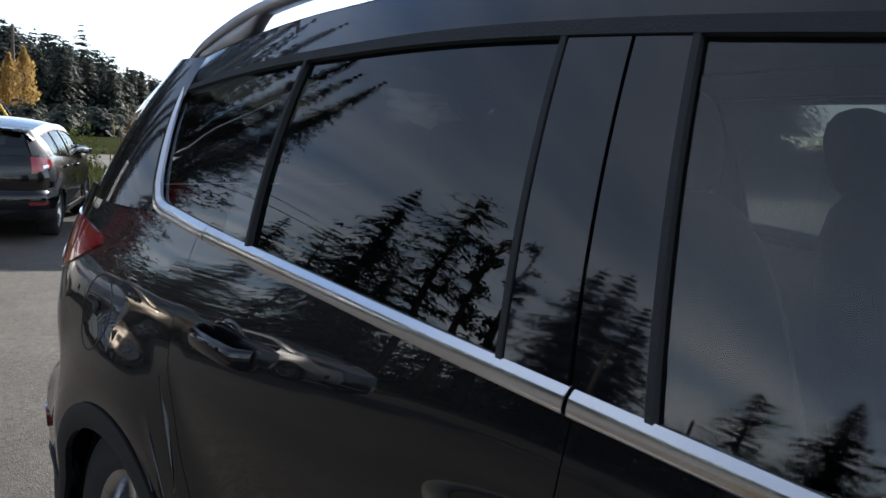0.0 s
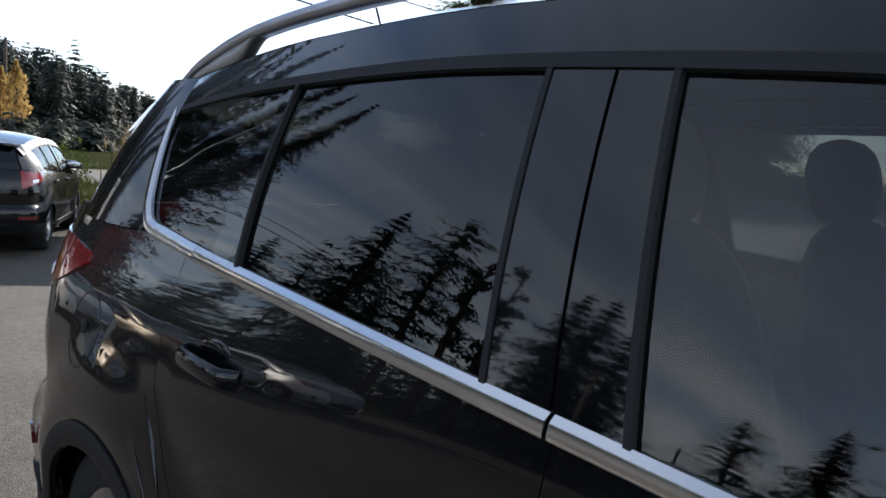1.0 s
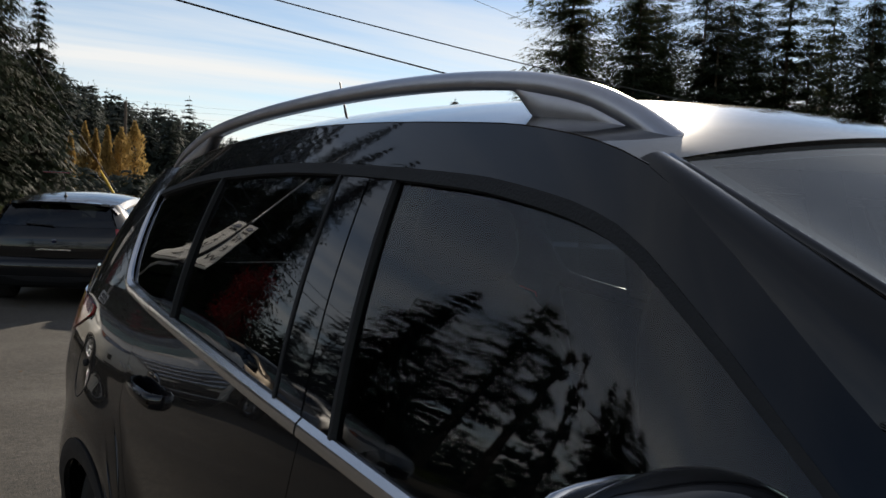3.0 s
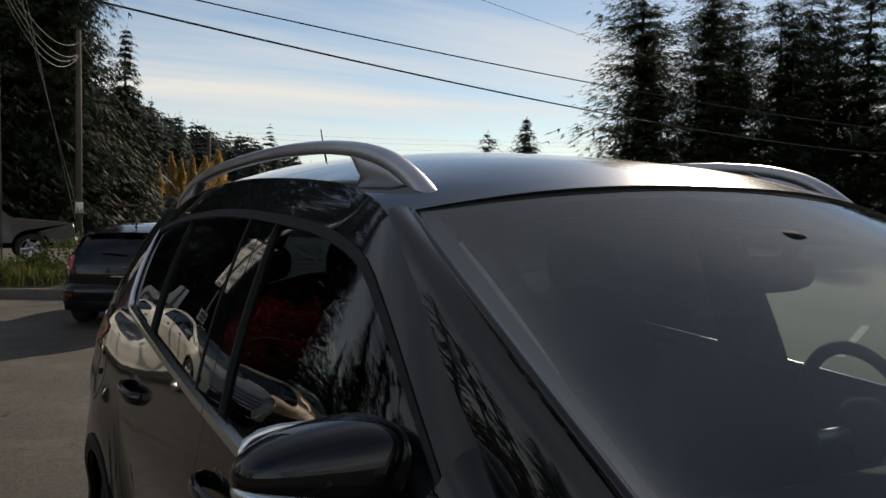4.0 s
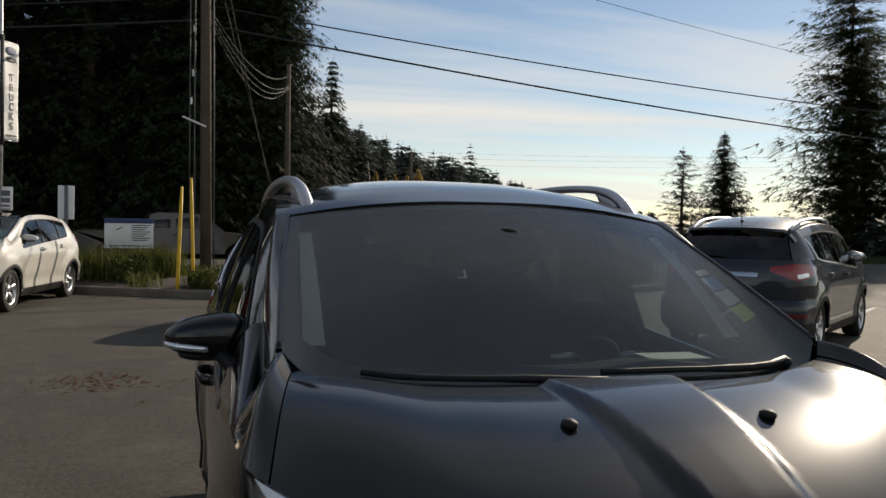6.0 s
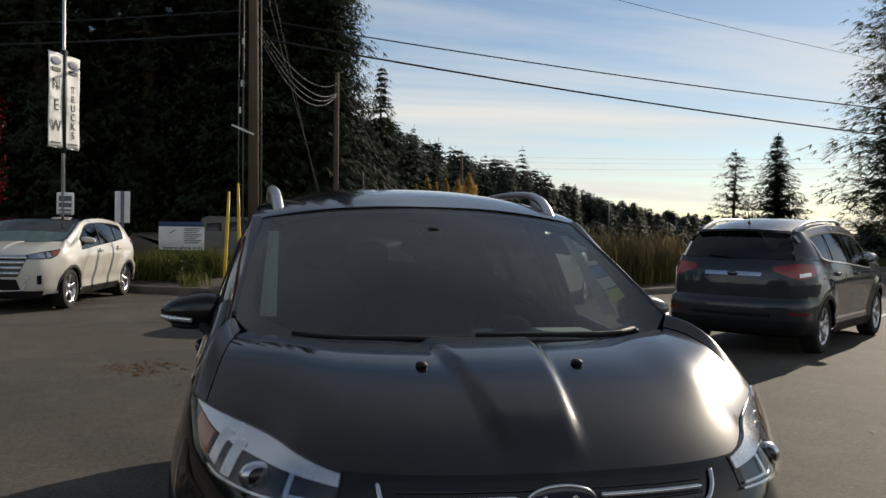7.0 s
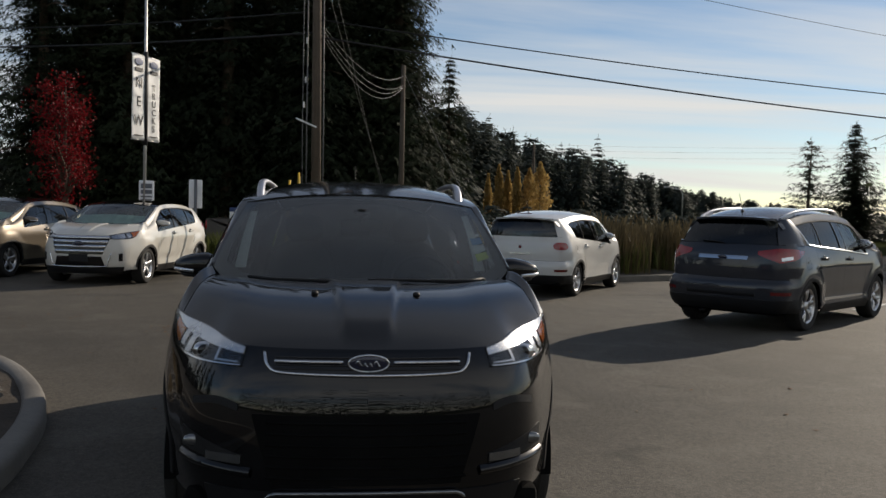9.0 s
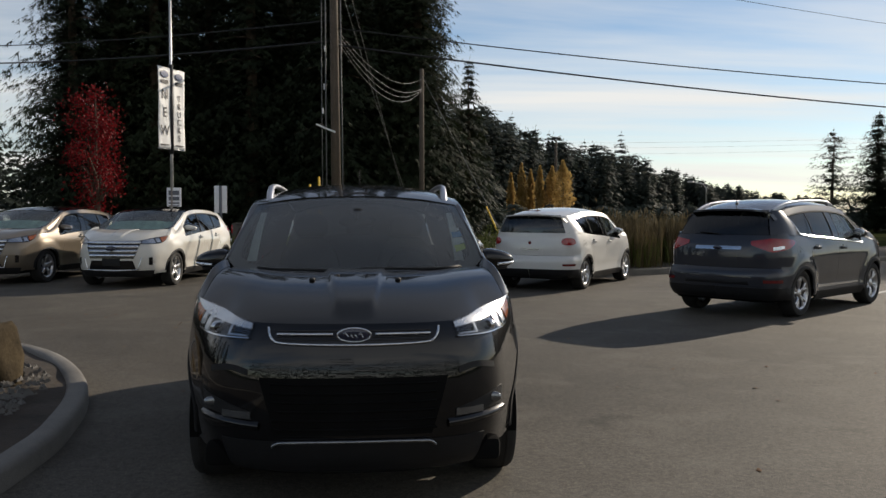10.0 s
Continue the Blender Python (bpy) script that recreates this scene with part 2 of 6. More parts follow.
def box(sx, sy, sz, bevel=0.0, at=(0, 0, 0), seg=2, m=None):
    """A box whose middle lies at `at`."""
    bm = bmesh.new()
    bmesh.ops.create_cube(bm, size=1, matrix=Matrix.Translation(at) @ Matrix.Diagonal((sx, sy, sz, 1)))
    if bevel:
        bmesh.ops.bevel(bm, geom=list(bm.edges), offset=bevel, segments=seg, affect="EDGES", profile=0.5)
        smooth(bm)
    if m:
        bmesh.ops.transform(bm, matrix=m, verts=bm.verts)
    return bm


def tube(points, radii, sides=8, cap=True):
    """A round tube along points; radii: one or one per point."""
    bm = bmesh.new()
    pts = [Vector(p) for p in points]
    if isinstance(radii, (int, float)):
        radii = [radii] * len(pts)
    rings, up = [], None
    for i, p in enumerate(pts):
        d = (pts[min(i + 1, len(pts) - 1)] - pts[max(i - 1, 0)]).normalized()
        if up is None:
            up = Vector((0, 0, 1)) if abs(d.z) < 0.9 else Vector((1, 0, 0))
        a = d.cross(up).normalized()
        b = a.cross(d).normalized()
        up = b
        rings.append([bm.verts.new(p + (a * math.cos(k * math.tau / sides) + b * math.sin(k * math.tau / sides)) * radii[i]) for k in range(sides)])
    for r, s in zip(rings, rings[1:]):
        for k in range(sides):
            f = bm.faces.new((r[k], r[(k + 1) % sides], s[(k + 1) % sides], s[k]))
            f.smooth = True
    if cap:
        bm.faces.new(rings[0])
        bm.faces.new(rings[-1][::-1])
    bmesh.ops.recalc_face_normals(bm, faces=bm.faces)
    return bm


def join(*bms):
    out = bms[0]
    for b in bms[1:]:
        me = bpy.data.meshes.new("tmp")
        b.to_mesh(me)
        b.free()
        out.from_mesh(me)
        bpy.data.meshes.remove(me)
    return out


# ---- foliage ----
def sprays(name, centre, along, up, length, width, material, fold=0.25, fan=False):
    """Many small folded leaf-shaped clumps, or fans of three needle twigs, in one mesh; all arguments are arrays with a row per clump."""
    along = along / np.linalg.norm(along, axis=1, keepdims=True)
    side = np.cross(along, up)
    side /= np.maximum(np.linalg.norm(side, axis=1, keepdims=True), 1e-6)
    nrm = np.cross(side, along)
    L, W = length[:, None], width[:, None]
    a = centre - along * L * 0.5
    b = centre + along * L * 0.5 - nrm * L * 0.12
    c = centre + side * W * 0.5 - nrm * W * fold + along * L * 0.05
    d = centre - side * W * 0.5 - nrm * W * fold - along * L * 0.05
    n = len(centre)
    if fan:
        q = W * 0.14
        rows = []
        for s, k in ((-0.5, 0.78), (0.0, 1.0), (0.5, 0.78)):
            base = a + along * L * (0.04 if s == 0 else 0.16)
            dirn = along + side * s - nrm * (0.1 + 0.25 * abs(s))
            across = side - along * s
            rows += [base + across * q, base - across * q, a + dirn * L * k]
        verts = np.stack(rows, 1).reshape(-1, 3)
        faces = (np.arange(n) * 9)[:, None, None] + np.arange(9).reshape(1, 3, 3)
        faces = faces.reshape(-1, 3)
    else:
        verts = np.stack([a, c, b, d], 1).reshape(-1, 3)
        i = np.arange(n) * 4
        faces = np.concatenate([np.stack([i, i + 1, i + 2], 1), np.stack([i, i + 2, i + 3], 1)])
    me = bpy.data.meshes.new(name)
    me.vertices.add(len(verts))
    me.vertices.foreach_set("co", verts.astype(np.float32).ravel())
    me.loops.add(faces.size)
    me.loops.foreach_set("vertex_index", faces.astype(np.int32).ravel())
    me.polygons.add(len(faces))
    me.polygons.foreach_set("loop_start", np.arange(len(faces), dtype=np.int32) * 3)
    me.update(calc_edges=True)
    me.materials.append(material)
    return me


def conifer_points(h, spread, seed, base=0.12, whorls=36, per=8, n_spray=9, droop=0.25, ragged=0.35, shape=0.85, size=1.0):
    """Sprays of a conifer's crown: whorls of drooping boughs, long below and short above."""
    g = np.random.default_rng(seed)
    C, A, Ln, Wd = [], [], [], []
    for w in range(whorls):
        f = (w + g.uniform(-0.4, 0.4)) / whorls
        f = min(max(f, 0), 1)
        z = h * (base + (1 - base) * f)
        reach = spread * max((1 - f), 0.0) ** shape * (0.55 + 0.45 * min(1, f / 0.12)) + 0.12
        for k in range(per):
            th = g.uniform(0, math.tau)
            r = reach * g.uniform(1 - ragged, 1.08)
            if g.uniform() < 0.1:
                r *= 1.25
            rise = g.uniform(-0.1, 0.25) * (0.4 + f)
            t = np.linspace(0.12, 1, n_spray) + g.uniform(-0.04, 0.04, n_spray)
            x = r * t
            dz = x * rise - droop * r * t ** 2 + 0.08 * r * t ** 4
            c = np.stack([x * math.cos(th), x * math.sin(th), z + dz], 1)
            c += g.normal(0, 0.065 * r + 0.04, c.shape) * np.array([1, 1, 0.5])
            swing = g.uniform(-0.9, 0.9, n_spray)
            a = np.stack([np.cos(th + swing), np.sin(th + swing), rise - droop * 1.6 * t - g.uniform(0, 0.3, n_spray)], 1)
            C.append(c)
            A.append(a)
            s = (0.20 * r * (1.25 - 0.5 * t) + 0.16) * g.uniform(0.6, 1.35, n_spray) * size
            Ln.append(s * 1.35)
            Wd.append(s * g.uniform(0.45, 0.75, n_spray))
    C.append(np.array([[0, 0, h * 1.0]]))
    A.append(np.array([[0.05, 0, 1.0]]))
    Ln.append(np.array([h * 0.05]))
    Wd.append(np.array([0.25]))
    return [np.concatenate(k) for k in (C, A, Ln, Wd)]


def trunk_bm(h, r, seed, limbs=10, reach=1.5, lean=0.0):
    g = random.Random(seed)
    pts = [(lean * h * f ** 2 + g.uniform(-0.1, 0.1) * f, g.uniform(-0.1, 0.1) * f, h * f) for f in (0, 0.04, 0.15, 0.35, 0.6, 0.8, 0.98)]
    bm = tube(pts, [r * 1.35, r * 1.05, r * 0.95, r * 0.75, r * 0.45, r * 0.22, r * 0.05], 9)
    for i in range(limbs):
        z = h * g.uniform(0.12, 0.75)
        th = g.uniform(0, math.tau)
        k = reach * g.uniform(0.5, 1.0) * (1 - z / h)
        bm = join(bm, tube([(0, 0, z), (k * 0.5 * math.cos(th), k * 0.5 * math.sin(th), z + 0.05 * k), (k * math.cos(th), k * math.sin(th), z - 0.12 * k)],
                           [r * 0.2, r * 0.13, r * 0.04], 5))
    return bm


UPS = np.array([[0.0, 0.0, 1.0]])


def conifer(m, label, h, spread, seed, material, group="", name="conifer", **kw):
    t = thing(name, m, label, "tree", group)
    part("trunk", trunk_bm(h, h * 0.014 + 0.06, seed, reach=spread), M["bark"], t)
    C, A, L, W = conifer_points(h, spread, seed, **kw)
    part("crown", sprays("crown", C, A, np.repeat(UPS, len(C), 0), L, W, material, fan=True), material, t)
    return t


def pine(m, label, h, seed, material, spread=3.0, group="", name="pine", clumps=26, per=130, leaf=0.3):
    """An open, clumped crown on rising limbs."""
    g = np.random.default_rng(seed)
    t = thing(name, m, label, "tree", group)
    C, A, L, W = [], [], [], []
    bm = trunk_bm(h * 0.97, h * 0.016 + 0.05, seed, limbs=0)
    for i in range(clumps):
        f = 0.3 + 0.7 * (i + 0.5) / clumps
        th = i * 2.4 + g.uniform(-0.5, 0.5)
        r = spread * (0.35 + 0.65 * (1 - f) ** 0.6) * g.uniform(0.35, 1.0) * (1.0 if f < 0.93 else 0.3)
        c = np.array([r * math.cos(th), r * math.sin(th), h * f * g.uniform(0.94, 1.02)])
        bm = join(bm, tube([(0, 0, c[2] - r * 0.35), tuple(c * [0.55, 0.55, 1] - [0, 0, 0.12 * r]), tuple(c)], [h * 0.005, h * 0.0035, 0.02], 5))
        s = spread * g.uniform(0.2, 0.36)
        p = g.normal(0, 1, (per, 3)) * np.array([s, s, s * 0.45])
        C.append(c + p)
        A.append(p + g.normal(0, 0.4 * s, (per, 3)) + [0, 0, 0.2 * s])
        L.append(g.uniform(0.7, 1.4, per) * leaf)
        W.append(g.uniform(0.35, 0.7, per) * leaf)
    part("trunk", bm, M["bark"], t)
    C, A, L, W = [np.concatenate(k) for k in (C, A, L, W)]
    part("crown", sprays("crown", C, A, g.normal(0, 1, (len(C), 3)), L, W, material), material, t)
    return t


def broadleaf(m, label, h, rx, rz, seed, material, n=3500, leaf=0.14, stem=0.25, name="tree", group="", narrow=1.0):
    """A leafy crown of many leaves gathered on clumps round forked limbs."""
    g = np.random.default_rng(seed)
    t = thing(name, m, label, "tree", group)
    cz = h - rz
    bm = tube([(0, 0, 0), (0.05, 0.02, h * 0.2), (0, 0.05, h * 0.5), (0.03, 0, h * 0.9)], [h * 0.02 + 0.02, h * 0.016 + 0.01, h * 0.01, 0.01], 7)
    k = max(30, n // 60)
    cs = g.normal(0, 1, (k, 3))
    cs /= np.linalg.norm(cs, axis=1, keepdims=True)
    cs *= g.uniform(0.25, 0.95, (k, 1)) ** 0.6
    cs = cs * [rx, rx * narrow, rz] + [0, 0, cz]
    for c in cs[: min(k, 16)]:
        bm = join(bm, tube([(0, 0, max(h * stem, c[2] - rx * 0.9)), tuple(c * [0.5, 0.5, 1] - [0, 0, 0.1]), tuple(c)], [h * 0.008, h * 0.005, 0.006], 5))
    part("trunk", bm, M["bark"], t)
    who = g.integers(0, k, n)
    p = cs[who] + g.normal(0, 1, (n, 3)) * rx * 0.2
    a = g.normal(0, 1, (n, 3)) - [0, 0, 0.4]
    part("crown", sprays("crown", p, a, g.normal(0, 1, (n, 3)), g.uniform(0.7, 1.3, n) * leaf, g.uniform(0.5, 0.9, n) * leaf, material), material, t)
    return t


# ---- ground ----
KERB = [(-22.0, 23.5), (-12.0, 18.9), (-3.3, 15.3), (0.2, 13.55), (3.0, 13.3), (6.4, 13.9), (9.2, 15.2), (15.0, 18.6), (24.0, 24.5)]


def grid_sheet(x0, x1, y0, y1, nx, ny, z):
    bm = bmesh.new()
    vs = [[bm.verts.new((x0 + (x1 - x0) * i / nx, y0 + (y1 - y0) * j / ny, z)) for i in range(nx + 1)] for j in range(ny + 1)]
    for j in range(ny):
        for i in range(nx):
            bm.faces.new((vs[j][i], vs[j][i + 1], vs[j + 1][i + 1], vs[j + 1][i]))
    return bm


ground = part("ground", grid_sheet(-1500, 1500, -1500, 1500, 6, 6, -0.012), M["lawn"], None)
tagged(ground, "rough grass ground reaching to the horizon", "ground", kind="structure")
lot = part("parking_lot", grid_sheet(-40, 40, -40, 31, 40, 36, 0.0), M["asphalt"], None)
tagged(lot, "worn grey asphalt parking lot with stains", "parking lot", kind="structure")


def offset_line(pts, d):
    out = []
    for i, p in enumerate(pts):
        a, b = Vector(pts[max(i - 1, 0)]), Vector(pts[min(i + 1, len(pts) - 1)])
        t = (b - a).normalized()
        out.append((p[0] - t.y * d, p[1] + t.x * d))
    return out


def smooth_line(pts, n=6, closed=False):
    """Catmull-Rom through the points."""
    P = [Vector(p) for p in pts]
    N = len(P)
    out = []
    for i in range(N if closed else N - 1):
        if closed:
            a, b, c, d = P[(i - 1) % N], P[i], P[(i + 1) % N], P[(i + 2) % N]
        else:
            a, b, c, d = P[max(i - 1, 0)], P[i], P[i + 1], P[min(i + 2, N - 1)]
        for k in range(n):
            t = k / n
            out.append(tuple(0.5 * (2 * b + (c - a) * t + (2 * a - 5 * b + 4 * c - d) * t * t + (3 * b - a - 3 * c + d) * t ** 3)))
    if not closed:
        out.append(tuple(P[-1]))
    return out


def kerb_bm(line, width, height, closed=False):
    """A kerb with a rounded upper edge along a plan line; the lot lies on the line's right."""
    bm = bmesh.new()
    prof = [(0.0, -0.05), (0.004, height * 0.7), (0.02, height * 0.93), (0.045, height), (width - 0.02, height), (width, height - 0.02), (width, -0.05)]
    n = len(line)
    rings = []
    for i, p in enumerate(line):
        a = Vector(line[(i - 1) % n] if closed else line[max(i - 1, 0)])
        b = Vector(line[(i + 1) % n] if closed else line[min(i + 1, n - 1)])
        t = (b - a).normalized()
        rings.append([bm.verts.new((p[0] - t.y * u, p[1] + t.x * u, v)) for u, v in prof])
    pairs = list(zip(rings, rings[1:])) + ([(rings[-1], rings[0])] if closed else [])
    for r, s in pairs:
        for k in range(len(prof) - 1):
            bm.faces.new((r[k], s[k], s[k + 1], r[k + 1]))
    bmesh.ops.recalc_face_normals(bm, faces=bm.faces)
    return smooth(bm, 50)


far_line = smooth_line(KERB, 6)
tagged(part("kerb", kerb_bm(far_line, 0.16, 0.15), M["kerb_concrete"], None), "grey concrete kerb along the planting bed", "kerb", kind="structure")

bed_bm = bmesh.new()
inner, outer = offset_line(far_line, 0.15), offset_line(far_line, 5.2)
va = [bed_bm.verts.new((*p, 0.12)) for p in inner]
vb = [bed_bm.verts.new(((p[0] + q[0]) / 2, (p[1] + q[1]) / 2, 0.24 + 0.05 * noise.noise((p[0], p[1], 0)))) for p, q in zip(inner, outer)]
vc = [bed_bm.verts.new((*p, 0.02)) for p in outer]
for r, s in ((va, vb), (vb, vc)):
    for i in range(len(r) - 1):
        bed_bm.faces.new((r[i], r[i + 1], s[i + 1], s[i]))
tagged(part("planting_bed", smooth(bed_bm), M["soil"], None), "dark soil planting bed behind the kerb", "planting bed", kind="structure")

# the kerbed island beside the dark car
ISLE = [(-1.86, -1.3), (-1.93, -0.3), (-2.12, 0.6), (-2.5, 1.55), (-3.1, 2.55), (-3.9, 3.3), (-4.8, 3.4), (-5.4, 2.7), (-5.6, 0.5), (-5.6, -2.5), (-5.3, -4.6), (-4.2, -5.6), (-2.8, -5.2), (-2.05, -3.6)]
isle_line = smooth_line(ISLE, 4, True)
tagged(part("island_kerb", kerb_bm(isle_line, 0.165, 0.13, True), M["concrete"], None), "pale worn concrete kerb round a parking island", "kerb", kind="structure")
ib = bmesh.new()
mid = ib.verts.new((-3.8, -1.0, 0.2))
ring = [ib.verts.new((*p, 0.1)) for p in offset_line(isle_line + isle_line[:1], 0.155)[:-1]]
for i in range(len(ring)):
    ib.faces.new((mid, ring[i], ring[(i + 1) % len(ring)]))
bmesh.ops.subdivide_edges(ib, edges=ib.edges, cuts=3, use_grid_fill=True)
for v in ib.verts:
    v.co.z += 0.03 * noise.noise(v.co * 2.0)
tagged(part("island_bed", smooth(ib), M["soil"], None), "dark soil and gravel filling of the parking island", "gravel bed", kind="structure")

# ---- cars ----
def upper_index(t, x):
    """How many of the rising numbers t are not above x."""
    a, b = 0, len(t)
    while a < b:
        c = (a + b) // 2
        if t[c] <= x:
            a = c + 1
        else:
            b = c
    return a


def curve(pts):
    """A smooth function through (t, value) pairs, with no overshoot."""
    t = np.array([p[0] for p in pts], float)
    v = np.array([p[1] for p in pts], float)
    h = np.diff(t)
    d = np.diff(v) / h
    m = np.zeros(len(t))
    m[0], m[-1] = d[0], d[-1]
    for i in range(1, len(t) - 1):
        if d[i - 1] * d[i] > 0:
            w1, w2 = 2 * h[i] + h[i - 1], h[i] + 2 * h[i - 1]
            m[i] = (w1 + w2) / (w1 / d[i - 1] + w2 / d[i])

    t, v, h, m = t.tolist(), v.tolist(), h.tolist(), m.tolist()

    def f(x):
        x = min(max(x, t[0]), t[-1])
        i = min(upper_index(t, x) - 1, len(h) - 1)
        u = (x - t[i]) / h[i]
        return ((1 + 2 * u) * (1 - u) ** 2 * v[i] + u * (1 - u) ** 2 * h[i] * m[i] + u * u * (3 - 2 * u) * v[i + 1] + u * u * (u - 1) * h[i] * m[i + 1])
    return f


def lerp(a, b, t):
    return a + (b - a) * t


def sstep(a, b, x):
    u = min(max((x - a) / (b - a), 0), 1)
    return u * u * (3 - 2 * u)


PLAN = smooth_line([(0, -2.275), (0.30, -2.255), (0.52, -2.195), (0.68, -2.085), (0.785, -1.93), (0.86, -1.72), (0.9, -1.5), (0.913, -1.2), (0.915, -0.5),
                    (0.917, 0.3), (0.922, 1.0), (0.927, 1.5), (0.923, 1.78), (0.908, 1.96), (0.865, 2.09), (0.76, 2.18), (0.55, 2.23), (0.3, 2.25), (0, 2.255)], 8)
_len = [0.0]
for _a, _b in zip(PLAN, PLAN[1:]):
    _len.append(_len[-1] + math.dist(_a, _b))
S_END = _len[-1]


PLAN_N = []
for _k in range(len(PLAN)):
    _d = (Vector(PLAN[min(_k + 1, len(PLAN) - 1)]) - Vector(PLAN[max(_k - 1, 0)])).normalized()
    PLAN_N.append(Vector((_d.y, -_d.x)))


def plan_at(s):
    """Plan point and outward normal of the car's outline at arc length s from the nose."""
    s = min(max(s, 0), S_END)
    i = min(upper_index(_len, s) - 1, len(PLAN) - 2)
    u = (s - _len[i]) / (_len[i + 1] - _len[i])
    p, q = Vector(PLAN[i]), Vector(PLAN[i + 1])
    n = PLAN_N[i].lerp(PLAN_N[i + 1], u).normalized()
    if s < 1e-6 or s > S_END - 1e-6:
        n = Vector((0, -1 if s < 1 else 1))
    return p.lerp(q, u), n


s_of_y = curve([(p[1], k) for p, k in zip(PLAN, _len)])
s_of_x = curve([(p[0], k) for p, k in zip(PLAN, _len) if p[1] < -1.4])
_s_tail = curve([(p[0], S_END - k) for p, k in list(zip(PLAN, _len))[::-1] if p[1] > 1.55])
s_rear = lambda x: S_END - _s_tail(x)

D_SIDE = curve([(0.2, 0.085), (0.27, 0.05), (0.34, 0.024), (0.45, 0.03), (0.6, 0.008), (0.74, 0.0), (0.88, -0.009), (1.5, -0.009)])
D_FRONT = curve([(0.18, 0.16), (0.26, 0.07), (0.34, 0.03), (0.45, 0.005), (0.6, 0.0), (0.75, 0.012), (0.86, 0.04), (0.93, 0.075), (0.97, 0.105), (1.0, 0.14), (1.05, 0.2)])
D_REAR = curve([(0.24, 0.14), (0.33, 0.05), (0.45, 0.01), (0.6, 0.0), (0.68, 0.02), (0.73, 0.065), (0.85, 0.06), (1.0, 0.07), (1.08, 0.09), (1.17, 0.13), (1.3, 0.2)])
WHEEL_Y, WHEEL_R, ARCH_R = 1.345, 0.348, 0.374
ARCHES = ((-1.345, 0.374), (1.395, 0.35))


def crease(y):
    return 0.985 + 0.024 * y


BELT_Z = curve([(-1.2, 1.04), (-0.8, 1.03), (-0.4, 1.06), (0.13, 1.098), (0.6, 1.129), (1.11, 1.165), (1.36, 1.192), (1.7, 1.216), (2.3, 1.23)])


def body(s, z):
    """A point of the lower body's skin (right half, x > 0) at outline length s and height z."""
    p, n = plan_at(s)
    y = p.y
    wf = sstep(-1.55, -2.05, y)
    wr = sstep(1.75, 2.1, y)
    zc = crease(y)
    side = D_SIDE(z)
    if z > 0.88:
        # a rounded shoulder from the flank up to the belt
        h = BELT_Z(y) - zc
        inset = 0.008 + h * lerp(0.10, 0.30, sstep(0.1, 1.2, y)) + 0.5 * h * h
        side = -0.009 + (inset + 0.009) * ((z - 0.88) / (BELT_Z(y) - 0.88)) ** 1.5
    for cy, rr in ARCHES:
        r = math.hypot(y - cy, z - WHEEL_R)
        side -= (0.034 if cy > 0 else 0.026) * sstep(0.62, 0.42, r)
    d = side * (1 - wf) * (1 - wr) + wf * D_FRONT(z) + wr * D_REAR(z)
    q = p - n * d
    return Vector((max(q.x, 0), q.y, z))


TOP_Z = curve([(-2.3, 0.96), (-2.12, 0.97), (-1.95, 1.0), (-1.75, 1.035), (-1.5, 1.065), (-1.2, 1.077), (-1.0, 1.06), (-0.8, 1.025), (-0.4, 1.055), (0.13, 1.093),
               (0.6, 1.124), (1.11, 1.16), (1.36, 1.186), (1.6, 1.211), (1.85, 1.22), (2.05, 1.205), (2.3, 1.195)])
EDGE_X = curve([(-1.2, 0.82), (-0.9, 0.79), (-0.75, 0.772), (-0.55, 0.738), (-0.36, 0.706), (-0.1, 0.685), (0.5, 0.676), (1.0, 0.665), (1.4, 0.655), (1.68, 0.645), (1.9, 0.63)])
EDGE_Z = curve([(-1.2, 1.07), (-0.9, 1.232), (-0.75, 1.335), (-0.58, 1.46), (-0.43, 1.552), (-0.3, 1.588), (-0.1, 1.614), (0.5, 1.634), (1.0, 1.615), (1.4, 1.573), (1.68, 1.525), (1.9, 1.485)])
ROOF_Z = curve([(-0.51, 1.618), (-0.2, 1.683), (0.2, 1.718), (0.7, 1.727), (1.2, 1.708), (1.6, 1.655), (1.86, 1.6)])


def house(y, w):
    """A point of the side glass and pillars: w runs from the belt line (0) to the roof's edge (1)."""
    s = s_of_y(y)
    zb = BELT_Z(y)
    b = body(s, zb)
    e = Vector((EDGE_X(y), y, max(EDGE_Z(y), zb + 0.02)))
    p = b.lerp(e, w)
    p.x += 0.022 * 4 * w * (1 - w) * min(1, (e.z - zb) / 0.4)
    p.y = y
    return p


def w_of(y, z):
    zb, ze = BELT_Z(y), max(EDGE_Z(y), BELT_Z(y) + 0.02)
    return (z - zb) / (ze - zb)


def screen(u, v):
    """The windscreen: u across (-1 to 1), v up the slope (0 to 1)."""
    k = abs(u)
    x = u * (lerp(0.762, 0.670, v) + 0.008 * math.sin(math.pi * v))
    y = lerp(-1.40 + 0.21 * k ** 4, -0.505 + 0.07 * k ** 2, v)
    z = lerp(1.118 + 0.112 * k ** 8, 1.614 - 0.052 * k ** 2.2, v) + (0.03 - 0.026 * k * k) * math.sin(math.pi * v)
    return Vector((x, y, z))


def backlight(u, v):
    """The rear window: v from its lower edge up."""
    k = abs(u)
    x = u * lerp(0.70, 0.58, v)
    y = lerp(2.12 - 0.09 * k ** 2.5, 1.845 - 0.05 * k ** 2.5, v) + 0.03 * math.sin(math.pi * v)
    z = lerp(1.198, 1.572 - 0.02 * k * k, v)
    return Vector((x, y, z))


